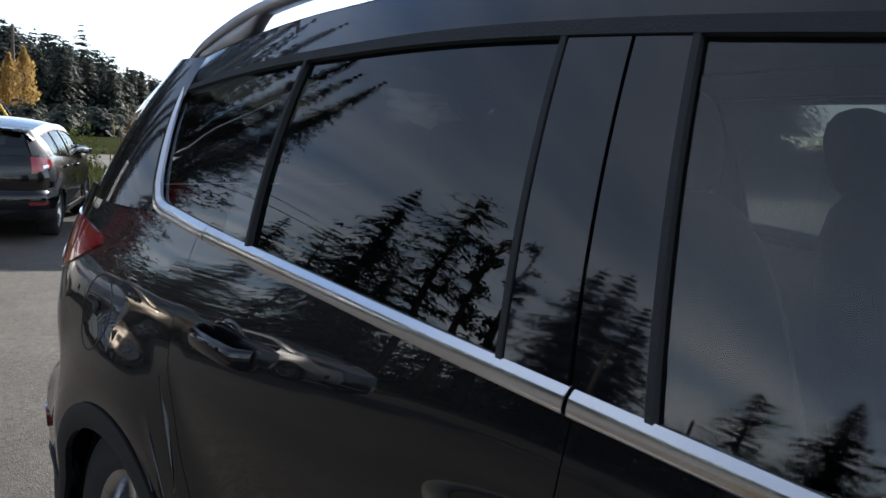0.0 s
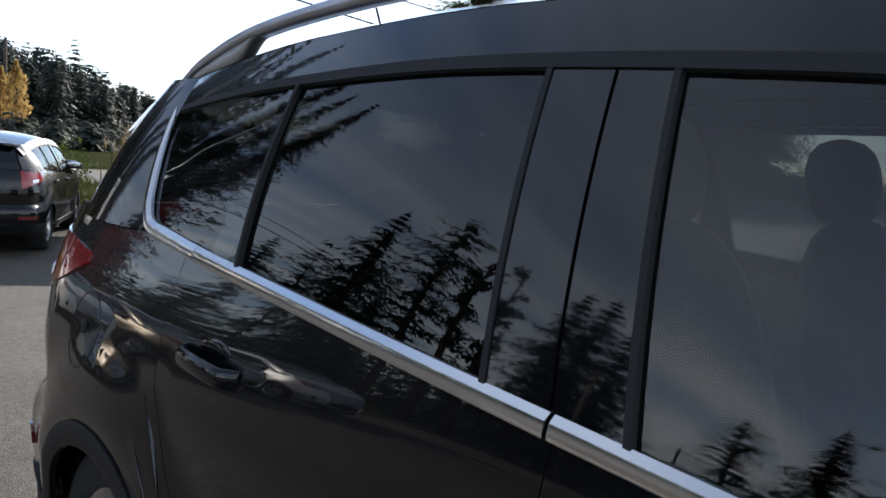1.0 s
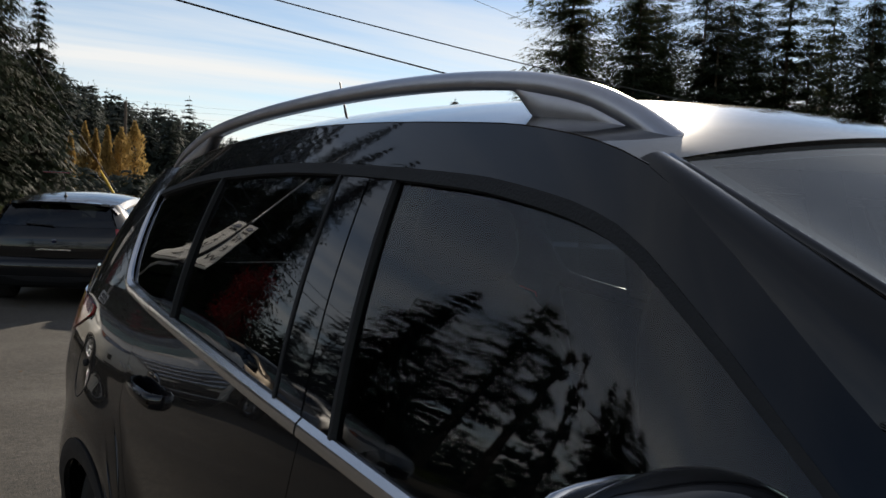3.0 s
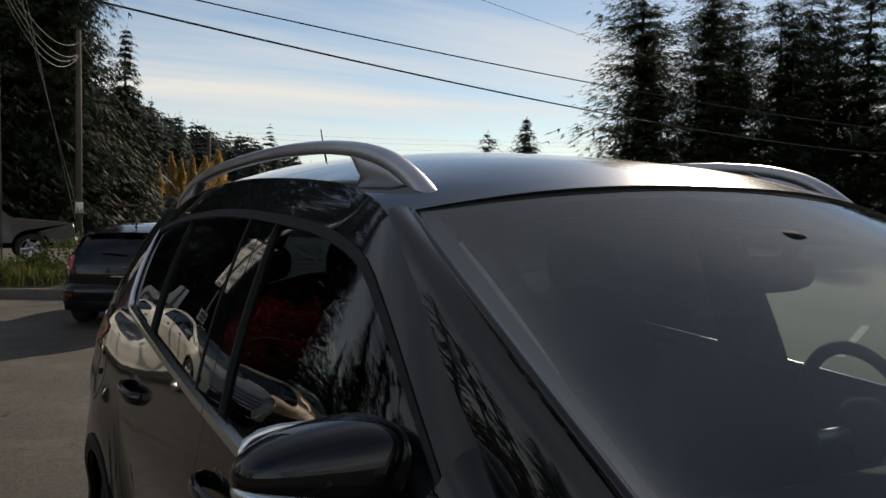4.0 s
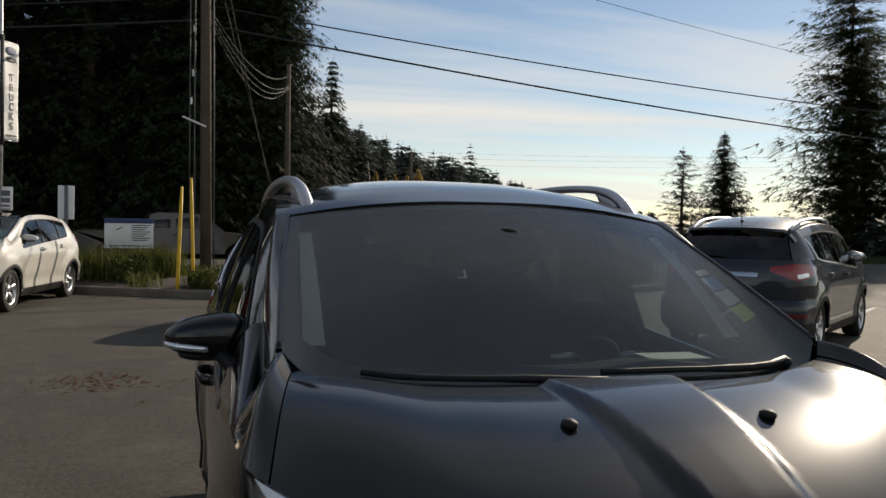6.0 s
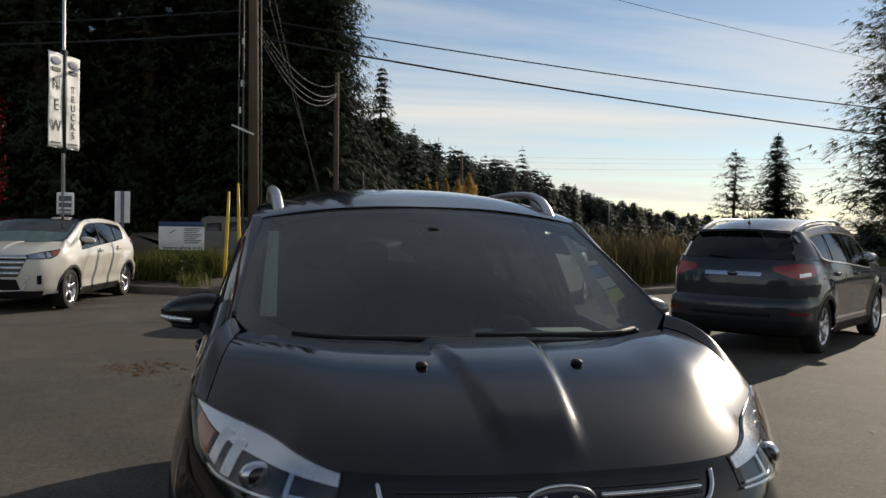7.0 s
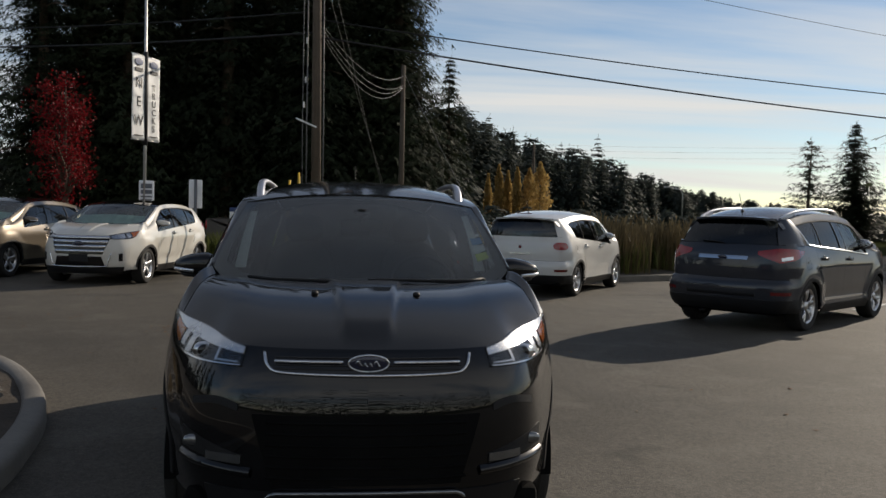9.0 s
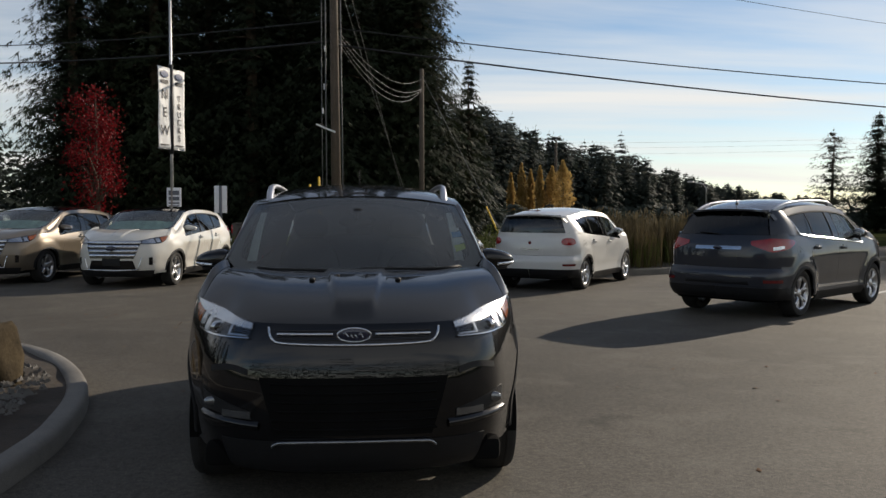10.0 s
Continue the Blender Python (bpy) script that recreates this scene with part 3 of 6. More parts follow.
def sheet(f, nu, nv, rim=0.012, side=1, warp=None, us=None):
    """A grid over f(u, v), its border turned inwards by rim. side -1 mirrors it."""
    bm = bmesh.new()
    nu = len(us) - 1 if us else nu
    pts = [[f((us[i] if us else i / nu), j / nv) for i in range(nu + 1)] for j in range(nv + 1)]
    mid = Vector((0, 0, 0))
    for r in pts:
        for p in r:
            mid += p
    mid /= (nu + 1) * (nv + 1)

    def put(p):
        p = warp(p) if warp else p
        return bm.verts.new((p.x * side, p.y, p.z))
    g = [[put(p) for p in r] for r in pts]

    def quad(a, b, c, d):
        vs = []
        for v in (a, b, c, d):
            if v not in vs:
                vs.append(v)
        if len(vs) > 2:
            try:
                bm.faces.new(vs if side > 0 else vs[::-1]).smooth = True
            except ValueError:
                pass
    for j in range(nv):
        for i in range(nu):
            quad(g[j][i], g[j][i + 1], g[j + 1][i + 1], g[j + 1][i])
    if rim:
        loop = [(0, i) for i in range(nu)] + [(j, nu) for j in range(nv)] + [(nv, i) for i in range(nu, 0, -1)] + [(j, 0) for j in range(nv, 0, -1)]
        inner, outer = [], []
        for j, i in loop:
            outer.append(put(pts[j][i]))
            a = pts[min(j + 1, nv)][i] - pts[max(j - 1, 0)][i]
            b = pts[j][min(i + 1, nu)] - pts[j][max(i - 1, 0)]
            n = b.cross(a)
            if n.length < 1e-9:
                n = pts[j][i] - Vector((0, 0, 0.8))
            n.normalize()
            if n.dot(pts[j][i] - Vector((0, pts[j][i].y * 0.6, 0.75))) > 0:
                n = -n
            inner.append(put(pts[j][i] + n * rim))
        m = len(loop)
        for k in range(m):
            quad(outer[(k + 1) % m], outer[k], inner[k], inner[(k + 1) % m])
    bmesh.ops.remove_doubles(bm, verts=[v for r in g for v in r], dist=0.0004)
    return bm


def strip(path, prof, side=1, warp=None, closed_prof=True, crisp=0):
    """Sweeps a small profile of (out, up) offsets along (point, out, up) frames."""
    bm = bmesh.new()
    rings = []
    for p, o, u in path:
        r = []
        for a, b in prof:
            q = p + o * a + u * b
            q = warp(q) if warp else q
            r.append(bm.verts.new((q.x * side, q.y, q.z)))
        rings.append(r)
    n = len(prof)
    for r, t in zip(rings, rings[1:]):
        for k in range(n if closed_prof else n - 1):
            f = bm.faces.new((r[k], r[(k + 1) % n], t[(k + 1) % n], t[k]))
            f.smooth = True
    if closed_prof:
        bm.faces.new(rings[0])
        bm.faces.new(rings[-1][::-1])
    bmesh.ops.recalc_face_normals(bm, faces=bm.faces)
    return smooth(bm, crisp) if crisp else bm


def oval(n, a, b):
    return [(a * math.cos(k * math.tau / n), b * math.sin(k * math.tau / n)) for k in range(n)]


def blob(cx, cy, cz, rx, ry, rz, power=2.6, seg=20, rings=12, side=1, warp=None, shape=None):
    """A rounded box."""
    bm = bmesh.new()
    bmesh.ops.create_uvsphere(bm, u_segments=seg, v_segments=rings, radius=1)
    for v in bm.verts:
        c = v.co
        k = (abs(c.x) ** power + abs(c.y) ** power + abs(c.z) ** power) ** (-1 / power)
        q = Vector((c.x * k, c.y * k, c.z * k))
        if shape:
            q = shape(q)
        q = Vector((cx + q.x * rx, cy + q.y * ry, cz + q.z * rz))
        q = warp(q) if warp else q
        v.co = (q.x * side, q.y, q.z)
    for f in bm.faces:
        f.smooth = True
    if side < 0:
        bmesh.ops.reverse_faces(bm, faces=bm.faces)
    return bm


def revolve(prof, n=40):
    """A body of revolution about the x axis from (x, r) pairs."""
    bm = bmesh.new()
    rings = [[bm.verts.new((x, r * math.cos(k * math.tau / n), r * math.sin(k * math.tau / n))) for k in range(n)] for x, r in prof]
    for a, b in zip(rings, rings[1:]):
        for k in range(n):
            bm.faces.new((a[k], a[(k + 1) % n], b[(k + 1) % n], b[k])).smooth = True
    bmesh.ops.recalc_face_normals(bm, faces=bm.faces)
    for e in bm.edges:
        if len(e.link_faces) == 2 and e.calc_face_angle(0) > radians(38):
            e.smooth = False
    return bm


CM = {
    "black": mat("black_paint", (0.004, 0.004, 0.0047), 0.30, var=0.15, scale=3, coat=1.0, spec=0.05, rvar=0.05),
    "grey": mat("grey_paint", (0.030, 0.033, 0.042), 0.4, metal=0.2, var=0.06, scale=3, coat=1.0, spec=0.1),
    "white": mat("white_paint", (0.64, 0.63, 0.6), 0.35, var=0.04, scale=3, coat=1.0),
    "pearl": mat("pearl_paint", (0.60, 0.575, 0.52), 0.35, var=0.04, scale=3, coat=1.0),
    "bronze": mat("bronze_paint", (0.15, 0.122, 0.09), 0.36, metal=0.5, var=0.06, scale=3, coat=1.0),
    # pickup's grey, with the shade of the trees put into the paint
    "dusk": mat("shaded_grey_paint", (0.075, 0.07, 0.066), 0.42, metal=0.3, var=0.08, scale=3, coat=0.6),
    "silver": mat("silver_paint", (0.42, 0.42, 0.42), 0.38, metal=0.5, var=0.06, scale=3, coat=1.0),
    "trim": mat("black_plastic", (0.011, 0.011, 0.012), 0.55, var=0.25, scale=8, spec=0.3, bump=0.2, bscale=300),
    "gloss_trim": mat("gloss_black", (0.005, 0.005, 0.006), 0.02, rvar=0.02, spec=0.6, var=0.1, scale=8),
    "rubber": mat("rubber", (0.012, 0.012, 0.012), 0.75, var=0.3, scale=10, bump=0.2, bscale=200),
    "tyre": mat("tyre_rubber", (0.018, 0.017, 0.016), 0.85, var=0.4, scale=7, bump=0.4, bscale=120),
    "chrome": mat("chrome", (0.72, 0.73, 0.75), 0.12, metal=1.0, var=0.06, scale=5),
    "satin": mat("satin_metal", (0.42, 0.43, 0.45), 0.36, metal=1.0, var=0.1, scale=5),
    "rail": mat("satin_rail", (0.5, 0.5, 0.53), 0.3, metal=0.9, var=0.12, scale=6),
    "alloy": mat("alloy", (0.55, 0.55, 0.56), 0.25, metal=1.0, var=0.15, scale=9),
    "seat": mat("seat_leather", (0.009, 0.009, 0.010), 0.85, var=0.25, scale=6, spec=0.03),
    "dash": mat("dash_plastic", (0.015, 0.015, 0.016), 0.8, var=0.25, scale=7, spec=0.05),
    "pale_lining": mat("pale_pillar_lining", (0.8, 0.8, 0.78), 0.8, var=0.06, scale=8),
    "lining": mat("roof_lining", (0.16, 0.155, 0.15), 0.9, var=0.1, scale=8, bump=0.2, bscale=300),
    "red_lens": mat("red_lens", (0.30, 0.008, 0.010), 0.12, var=0.25, scale=14, coat=1.0),
    "red_dark": mat("dark_red_lens", (0.12, 0.004, 0.006), 0.12, var=0.25, scale=14, coat=1.0),
    "amber": mat("amber_lens", (0.32, 0.075, 0.006), 0.15, var=0.2, scale=20, coat=1.0),
    # pale and metallic, to put the sky's reflection into the headlamp tops
    "clear_plastic": mat("clear_plastic", (0.8, 0.82, 0.85), 0.22, metal=0.8, var=0.06, scale=20, coat=0.5),
    "reflector": mat("lamp_reflector", (0.62, 0.63, 0.65), 0.18, metal=1.0, var=0.15, scale=16),
    "badge_blue": mat("badge_blue", (0.007, 0.013, 0.04), 0.2, var=0.1, coat=1.0),
    "under": mat("underbody", (0.007, 0.007, 0.007), 0.9, spec=0.05, var=0.3),
    "paper_white": mat("sticker_white", (0.78, 0.78, 0.76), 0.6, var=0.06, scale=9),
    "paper_blue": mat("sticker_blue", (0.08, 0.3, 0.6), 0.5, var=0.06, scale=9),
    "paper_yellow": mat("sticker_yellow", (0.62, 0.7, 0.1), 0.5, var=0.06, scale=9),
    "sunshade": mat("sunshade_foil", (0.5, 0.78, 0.7), 0.5, metal=0.0, var=0.2, scale=6),
    # slight haze lifts the dark panes in place of veiling glare
    "tint": glass("privacy_glass", (0.10, 0.105, 0.11), 0.075, haze=0.004),
    "fog_lens": mat("fog_lens", (0.22, 0.23, 0.24), 0.2, metal=0.9, var=0.2, scale=30, coat=0.6),
    "door_glass": glass("door_glass", (0.62, 0.70, 0.69), 0.075),
    "screen_glass": glass("screen_glass", (0.46, 0.51, 0.50), 0.085, haze=0.082),
    "lamp_glass": glass("lamp_glass", (0.93, 0.93, 0.93), 0.06),
}


def wheel_meshes(r=WHEEL_R, rim_r=0.235, style=0):
    """Tyre, rim and hub cap meshes of one wheel, turned about the x axis; +x is the outer face."""
    t = revolve([(-0.10, rim_r), (-0.118, rim_r + 0.02), (-0.122, (rim_r + r) / 2), (-0.112, r - 0.02), (-0.09, r - 0.004), (-0.03, r), (0.03, r), (0.09, r - 0.004),
                 (0.112, r - 0.02), (0.122, (rim_r + r) / 2), (0.118, rim_r + 0.02), (0.10, rim_r), (-0.10, rim_r)], 48)
    for x in (-0.06, -0.02, 0.02, 0.06):
        t = join(t, revolve([(x - 0.004, r - 0.002), (x - 0.004, r + 0.002), (x + 0.004, r + 0.002), (x + 0.004, r - 0.002)], 48))
    rim = revolve([(-0.09, rim_r), (-0.08, rim_r - 0.02), (0.02, rim_r - 0.035), (0.085, rim_r - 0.022), (0.1, rim_r - 0.006), (0.104, rim_r + 0.004), (0.098, rim_r + 0.006)], 48)
    n = 5
    for k in range(n):
        a = k * math.tau / n
        offs = (-0.13, 0.13) if style == 0 else (-0.2, 0.2) if style == 1 else (0.0,)
        wdt = (0.02, 0.026) if style < 2 else (0.045, 0.05)
        for o in offs:
            pts = [(0.055, 0.05, 0, wdt[0]), (0.085, 0.12, o * 0.5, wdt[0]), (0.082, rim_r - 0.012, o, wdt[1])]
            b = bmesh.new()
            ringsv = []
            for x, rr, da, w in pts:
                c, sn = math.cos(a + da), math.sin(a + da)
                ringsv.append([b.verts.new((x + dx, rr * c - sn * dw, rr * sn + c * dw)) for dx, dw in ((0, -w), (0.012, -w * 0.6), (0.012, w * 0.6), (0, w), (-0.025, w * 0.8), (-0.025, -w * 0.8))])
            for p, q in zip(ringsv, ringsv[1:]):
                for j in range(6):
                    b.faces.new((p[j], p[(j + 1) % 6], q[(j + 1) % 6], q[j])).smooth = True
            rim = join(rim, b)
    disc = revolve([(0.0, 0.06), (0.0, 0.165), (-0.02, 0.165), (-0.02, 0.06)], 32)
    hub = revolve([(0.03, 0.07), (0.075, 0.062), (0.09, 0.045), (0.095, 0.028), (0.092, 0.001)], 24)
    return t, rim, disc, hub


WHEELS = {}


def add_wheels(car, half_track, base, r, style, rim_mat, back=False):
    key = (round(r, 3), style)
    if key not in WHEELS:
        meshes = []
        for nm, bm, mm in zip(("tyre", "rim", "brake_disc", "hub_cap"), wheel_meshes(r, r * 0.675, style), ("tyre", rim_mat, "satin", rim_mat)):
            me = bpy.data.meshes.new(nm)
            bm.to_mesh(me)
            bm.free()
            me.materials.append(CM[mm])
            meshes.append((nm, me))
        WHEELS[key] = meshes
    for sx in (1, -1):
        for y in (-base / 2, base / 2 + (0.04 if back else 0)):
            w = new("wheel")
            w.parent = car
            w.matrix_basis = pose(sx * half_track, y, r, 17 * (1 + sx + y), 0, 0 if sx > 0 else 180)
            for nm, me in WHEELS[key]:
                o = new(nm, me)
                o.parent = w


def build_car(name, m, label, paint, group="", warp=None, front="slim", wheel=0, rim_mat="alloy", track=0.785, base=2.69, tyre_r=WHEEL_R, rails=True, rear="suv",
              tint="tint", detail=True, belt_chrome=True, stickers=False, shade=False, arch=True):
    car = thing(name, m, label, "car", group)
    W = warp
    P = CM[paint]

    def both(nm, f, nu, nv, material, rim=0.012, us=None, lab="", parent=None):
        out = []
        for sd in (1, -1):
            out.append(part(nm, sheet(f, nu, nv, rim, sd, W, us), material, parent or car, lab))
        return out

    # lower skin, panel by panel
    def panel(ya, yb, zlo, zhi):
        def f(u, v):
            z = lerp(0.3, 1.1, v)
            y = lerp(ya(z), yb(z), u)
            for k in range(9):
                y = lerp(y, lerp(ya(z), yb(z), u), 0.6)
                z = lerp(z, lerp(zlo(y), zhi(y), v), 0.6)
            z = lerp(zlo(y), zhi(y), v)
            return body(s_of_y(y), z)
        return f

    def low(y):
        z = 0.30
        for cy, rr in ARCHES:
            k = rr ** 2 - (y - cy) ** 2
            if k > 0:
                z = max(z, WHEEL_R + math.sqrt(k))
            if abs(y - cy) >= rr:
                z = max(z, WHEEL_R - 60 * (abs(y - cy) - rr))
        return z

    top = lambda y: TOP_Z(y)
    cut_a = lambda z: -0.80 + 0.05 * math.sin((z - 0.3) * 3)
    cut_b = lambda z: 0.128 - 0.02 * (z - 0.7)
    cut_c = curve([(0.3, 0.90), (0.5, 0.92), (0.65, 0.97), (0.78, 1.05), (0.9, 1.11), (1.1, 1.14)])
    g = 0.0011

    def fine(a, b, *marks):
        us = set(np.linspace(0, 1, 26))
        for k in marks:
            for d in (-0.012, -0.005, 0, 0.005, 0.012, 0.03, -0.03):
                u = (k + d - a) / (b - a)
                if 0 < u < 1:
                    us.add(u)
        return sorted(us)
    both("front_fender", panel(lambda z: -1.93, lambda z: cut_a(z) - g, low, top), 30, 26, P, us=fine(-1.93, -0.8, -WHEEL_Y - ARCH_R, -WHEEL_Y + ARCH_R))
    door_f = both("front_door", panel(lambda z: cut_a(z) + g, lambda z: cut_b(z) - g, low, top), 26, 26, P)
    door_r = both("rear_door", panel(lambda z: cut_b(z) + g, lambda z: cut_c(z) - g, low, top), 26, 26, P)
    both("rear_fender", panel(lambda z: cut_c(z) + g, lambda z: 1.98, low, top), 30, 26, P, us=fine(1.0, 1.98, 1.395 - 0.35, 1.395 + 0.35))

    # dark seals behind the shut lines
    for cut in (cut_a, cut_b, cut_c):
        for sd in (1, -1):
            part("door_seal", sheet(lambda u, v: (lambda y, z: body(s_of_y(y), z) - Vector((0.011, 0, 0)))(cut(lerp(0.34, 1.02, v)) + lerp(-0.03, 0.03, u), lerp(0.34, 0.99, v)), 4, 16, 0.0, sd, W), CM["rubber"], car)

    # nose and tail
    s_f, s_r = s_of_y(-1.93), s_of_y(1.98)
    both("front_bumper", lambda u, v: body(lerp(0, s_f, u) - 0.0005, lerp(lerp(0.215, 0.3, u ** 3), TOP_Z(plan_at(lerp(0, s_f, u))[0].y), v)), 34, 30, P, 0.0)
    both("rear_bumper", lambda u, v: body(lerp(s_r, S_END, u), lerp(0.3, 0.725, v)), 26, 14, P, 0.0)
    both("tailgate", lambda u, v: body(lerp(s_r, S_END, u), lerp(0.729, 1.193, v)), 26, 14, P, 0.0)
    both("skid_panel", lambda u, v: body(lerp(s_of_y(1.76), S_END, u), lerp(0.27, 0.45, v)) + Vector((0.004, 0.008, 0)), 24, 6, CM["trim"], 0.01)

    # bonnet and fender tops
    top_line = []
    for k in range(81):
        s = lerp(0, s_of_y(-0.83), k / 80)
        top_line.append(body(s, TOP_Z(plan_at(s)[0].y)))

    def o_at(a):
        k = min(max(a, 0), 1) * 80
        i = min(int(k), 79)
        return top_line[i].lerp(top_line[i + 1], k - i)

    AF = 0.58

    def i_at(a):
        x = 0.735 * (a / AF)
        if a <= AF:
            return Vector((x, -1.43 + 0.19 * (x / 0.735) ** 4, 1.165 + 0.012 * (x / 0.735) ** 2))
        # beside the bonnet the inner line climbs along the screen's corner and the foot of the pillar
        k = (a - AF) / (1 - AF)
        corner, foot = Vector((0.735, -1.24, 1.177)), screen(1.0, -0.02)
        if k < 0.12:
            return corner.lerp(foot, k / 0.12)
        y1 = lerp(-1.12, -0.86, max(0, (k - 0.35) / 0.65))
        e = Vector((EDGE_X(y1), y1, EDGE_Z(y1)))
        return foot.lerp(e, min(1, (k - 0.12) / 0.23))

    def bonnet(a, t):
        o, i = o_at(a), i_at(a)
        p = o.lerp(i, t)
        gk = 1 - (1 - t) ** 2.1
        p.z = lerp(o.z, i.z, gk)
        xc = lerp(0.095, 0.18, t)
        p.z += 0.019 * sstep(xc + 0.008, xc - 0.022, p.x) * sstep(0.02, 0.25, t)
        p.z += 0.010 * sstep(0.42, 0.62, p.x) * sstep(0.1, 0.5, t) * (1 if a <= AF else 1 - (a - AF) / (1 - AF))
        return p
    for sd in (1, -1):
        part("fender_top", sheet(lambda u, v: bonnet(lerp(AF + 0.003, 1, u), v), 48, 24, 0.0, sd, W), P, car)
    hood = sheet(lambda u, v: bonnet(lerp(0, AF, u), v), 64, 44, 0.0, 1, W)
    hood = join(hood, sheet(lambda u, v: bonnet(lerp(0, AF, u), v), 64, 44, 0.0, -1, W))
    bmesh.ops.remove_doubles(hood, verts=hood.verts, dist=0.0005)
    bonnet_ob = part("bonnet", hood, P, car)
    if detail:
        for sd in (1, -1):
            spot = min((bonnet(AF * i / 40, j / 60) for i in range(41) for j in range(61)), key=lambda q: math.hypot(q.x - 0.232, q.y + 1.705))
            part("washer_nozzle", blob(0.232, -1.705, spot.z + 0.005, 0.017, 0.022, 0.011, 2.2, 10, 6, sd, W), CM["trim"], bonnet_ob)
    # cowl panel under the screen
    def cowl(u, v):
        k = 2 * u - 1
        a = i_at(abs(k) * AF)
        b = screen(k, 0.03)
        p = Vector((math.copysign(a.x, k) if k else 0, a.y + 0.01, a.z - 0.02)).lerp(b + Vector((0, 0, -0.004)), v)
        p.z -= 0.012 * math.sin(math.pi * v)
        return p
    part("cowl", sheet(cowl, 40, 6, 0.0, 1, W), CM["trim"], car)

    # roof
    def roof(u, v):
        y0 = lerp(-0.51, 1.86, v)
        k = abs(2 * u - 1)
        yy = y0 + (0.07 * k * k * (1 - v) ** 4) - 0.05 * k ** 2.5 * v ** 6
        e, c = EDGE_Z(yy) + 0.002, ROOF_Z(yy)
        x = (2 * u - 1) * EDGE_X(yy)
        return Vector((x, yy, lerp(c, e, k ** 2.6)))
    part("roof", sheet(roof, 40, 40, 0.02, 1, W), P, car)
    part("roof_lining", sheet(lambda u, v: roof(lerp(0.04, 0.96, u), lerp(0.02, 0.94, v)) + Vector((0, 0, -0.035)), 16, 16, 0.0, 1, W), CM["lining"], car)

    # pillars and roof edge: a band of even width below the roof's edge
    def band(y):
        zb, ze = BELT_Z(y), max(EDGE_Z(y), BELT_Z(y) + 0.02)
        return max(0.0, 1 - (0.085 - 0.02 * sstep(-0.2, -0.8, y)) / (ze - zb))
    both("roof_side_rail", lambda u, v: house(lerp(-0.9, 1.88, u), lerp(band(lerp(-0.9, 1.88, u)), 1.0, v)), 60, 6, P, 0.015)
    # windscreen pillars
    def a_post(u, v):
        y1 = lerp(-1.12, -0.42, v)
        p = screen(1.0, lerp(-0.02, 1.0, v)).lerp(Vector((EDGE_X(y1), y1, EDGE_Z(y1))), u)
        return p + Vector((0.5, -0.6, 0.5)) * 0.014 * math.sin(math.pi * u)
    both("windscreen_pillar", a_post, 6, 24, P, 0.0)
    # black inner frame of the doors
    both("door_frame_seal", lambda u, v: house(lerp(-0.86, 1.5, u), lerp(band(lerp(-0.86, 1.5, u)) - 0.03, band(lerp(-0.86, 1.5, u)) + 0.01, v)) + Vector((0.004, 0, 0)), 50, 2, CM["rubber"], 0.01)

    qz = lambda w: lerp(1.385, 1.56, w)            # rear edge of the quarter window
    b0 = lambda w: 0.02 + 0.09 * w
    b1 = lambda w: 0.128 + 0.075 * w
    b2 = lambda w: 0.24 + 0.07 * w
    c0 = lambda w: 0.93 + 0.04 * w
    c1 = lambda w: 1.05 - 0.05 * w

    def post(ya, yb, w0=0.0, out=0.0, over=0.02):
        def f(u, v):
            w = v
            y = lerp(ya(w), yb(w), u)
            p = house(y, lerp(w0, band(y) + over, v))
            p.x += out
            return p
        return f
    gt = CM["gloss_trim"]
    both("b_pillar_front", post(b0, lambda w: b1(w) - 0.003), 6, 14, gt, 0.012, parent=None)
    both("b_pillar_rear", post(lambda w: b1(w) + 0.003, b2), 6, 14, gt, 0.012)
    both("c_pillar", post(c0, c1, 0.0, -0.004), 5, 14, gt, 0.012)
    both("window_channel", post(lambda w: c0(w) - 0.007, lambda w: c0(w) + 0.003, 0.0, 0.004, -0.03), 3, 14, CM["rubber"], 0.012)
    both("window_channel", post(lambda w: b2(w) - 0.003, lambda w: b2(w) + 0.007, 0.0, 0.003, -0.03), 3, 14, CM["rubber"], 0.012)
    both("window_channel", post(lambda w: b0(w) - 0.007, lambda w: b0(w) + 0.003, 0.0, 0.003, -0.03), 3, 14, CM["rubber"], 0.012)

    # side glass
    def pane(ya, yb):
        def f(u, v):
            y = lerp(ya(v), yb(v), u)
            p = house(y, lerp(-0.03, band(y), v))
            p.x -= 0.008
            return p
        return f
    for pn, gl, nu in ((pane(lambda v: -0.86, b0), tint if tint == "tint_all" else "door_glass", 24), (pane(b2, c0), tint, 20), (pane(c1, lambda v: qz(v)), tint, 14)):
        for ob in both("side_window", pn, nu, 12, CM[gl], 0.0):
            ob.visible_shadow = True
    # mirror sail at the front corner of the front window
    both("mirror_sail", lambda u, v: house(lerp(-0.88, -0.78 - 0.05 * v, u), lerp(-0.03, max(0.05, band(lerp(-0.88, -0.78, u))) * 0.98, v)) + Vector((0.002, 0, 0)), 8, 6, gt, 0.012)

    # rear quarter between side window and rear window
    def dpost(u, v):
        w = lerp(-0.02, 1.0, v)
        a = house(qz(min(max(w, 0), 1)) - 0.006, w) if w < 0.97 else house(qz(1.0) - 0.006 + 0.0, w)
        z = a.z
        if v < 1e-6:
            a = body(s_of_y(1.385), TOP_Z(1.385))
        b = backlight(1.0, min(max((z - 1.198) / 0.36, 0), 1)) + Vector((0.012, -0.012, 0))
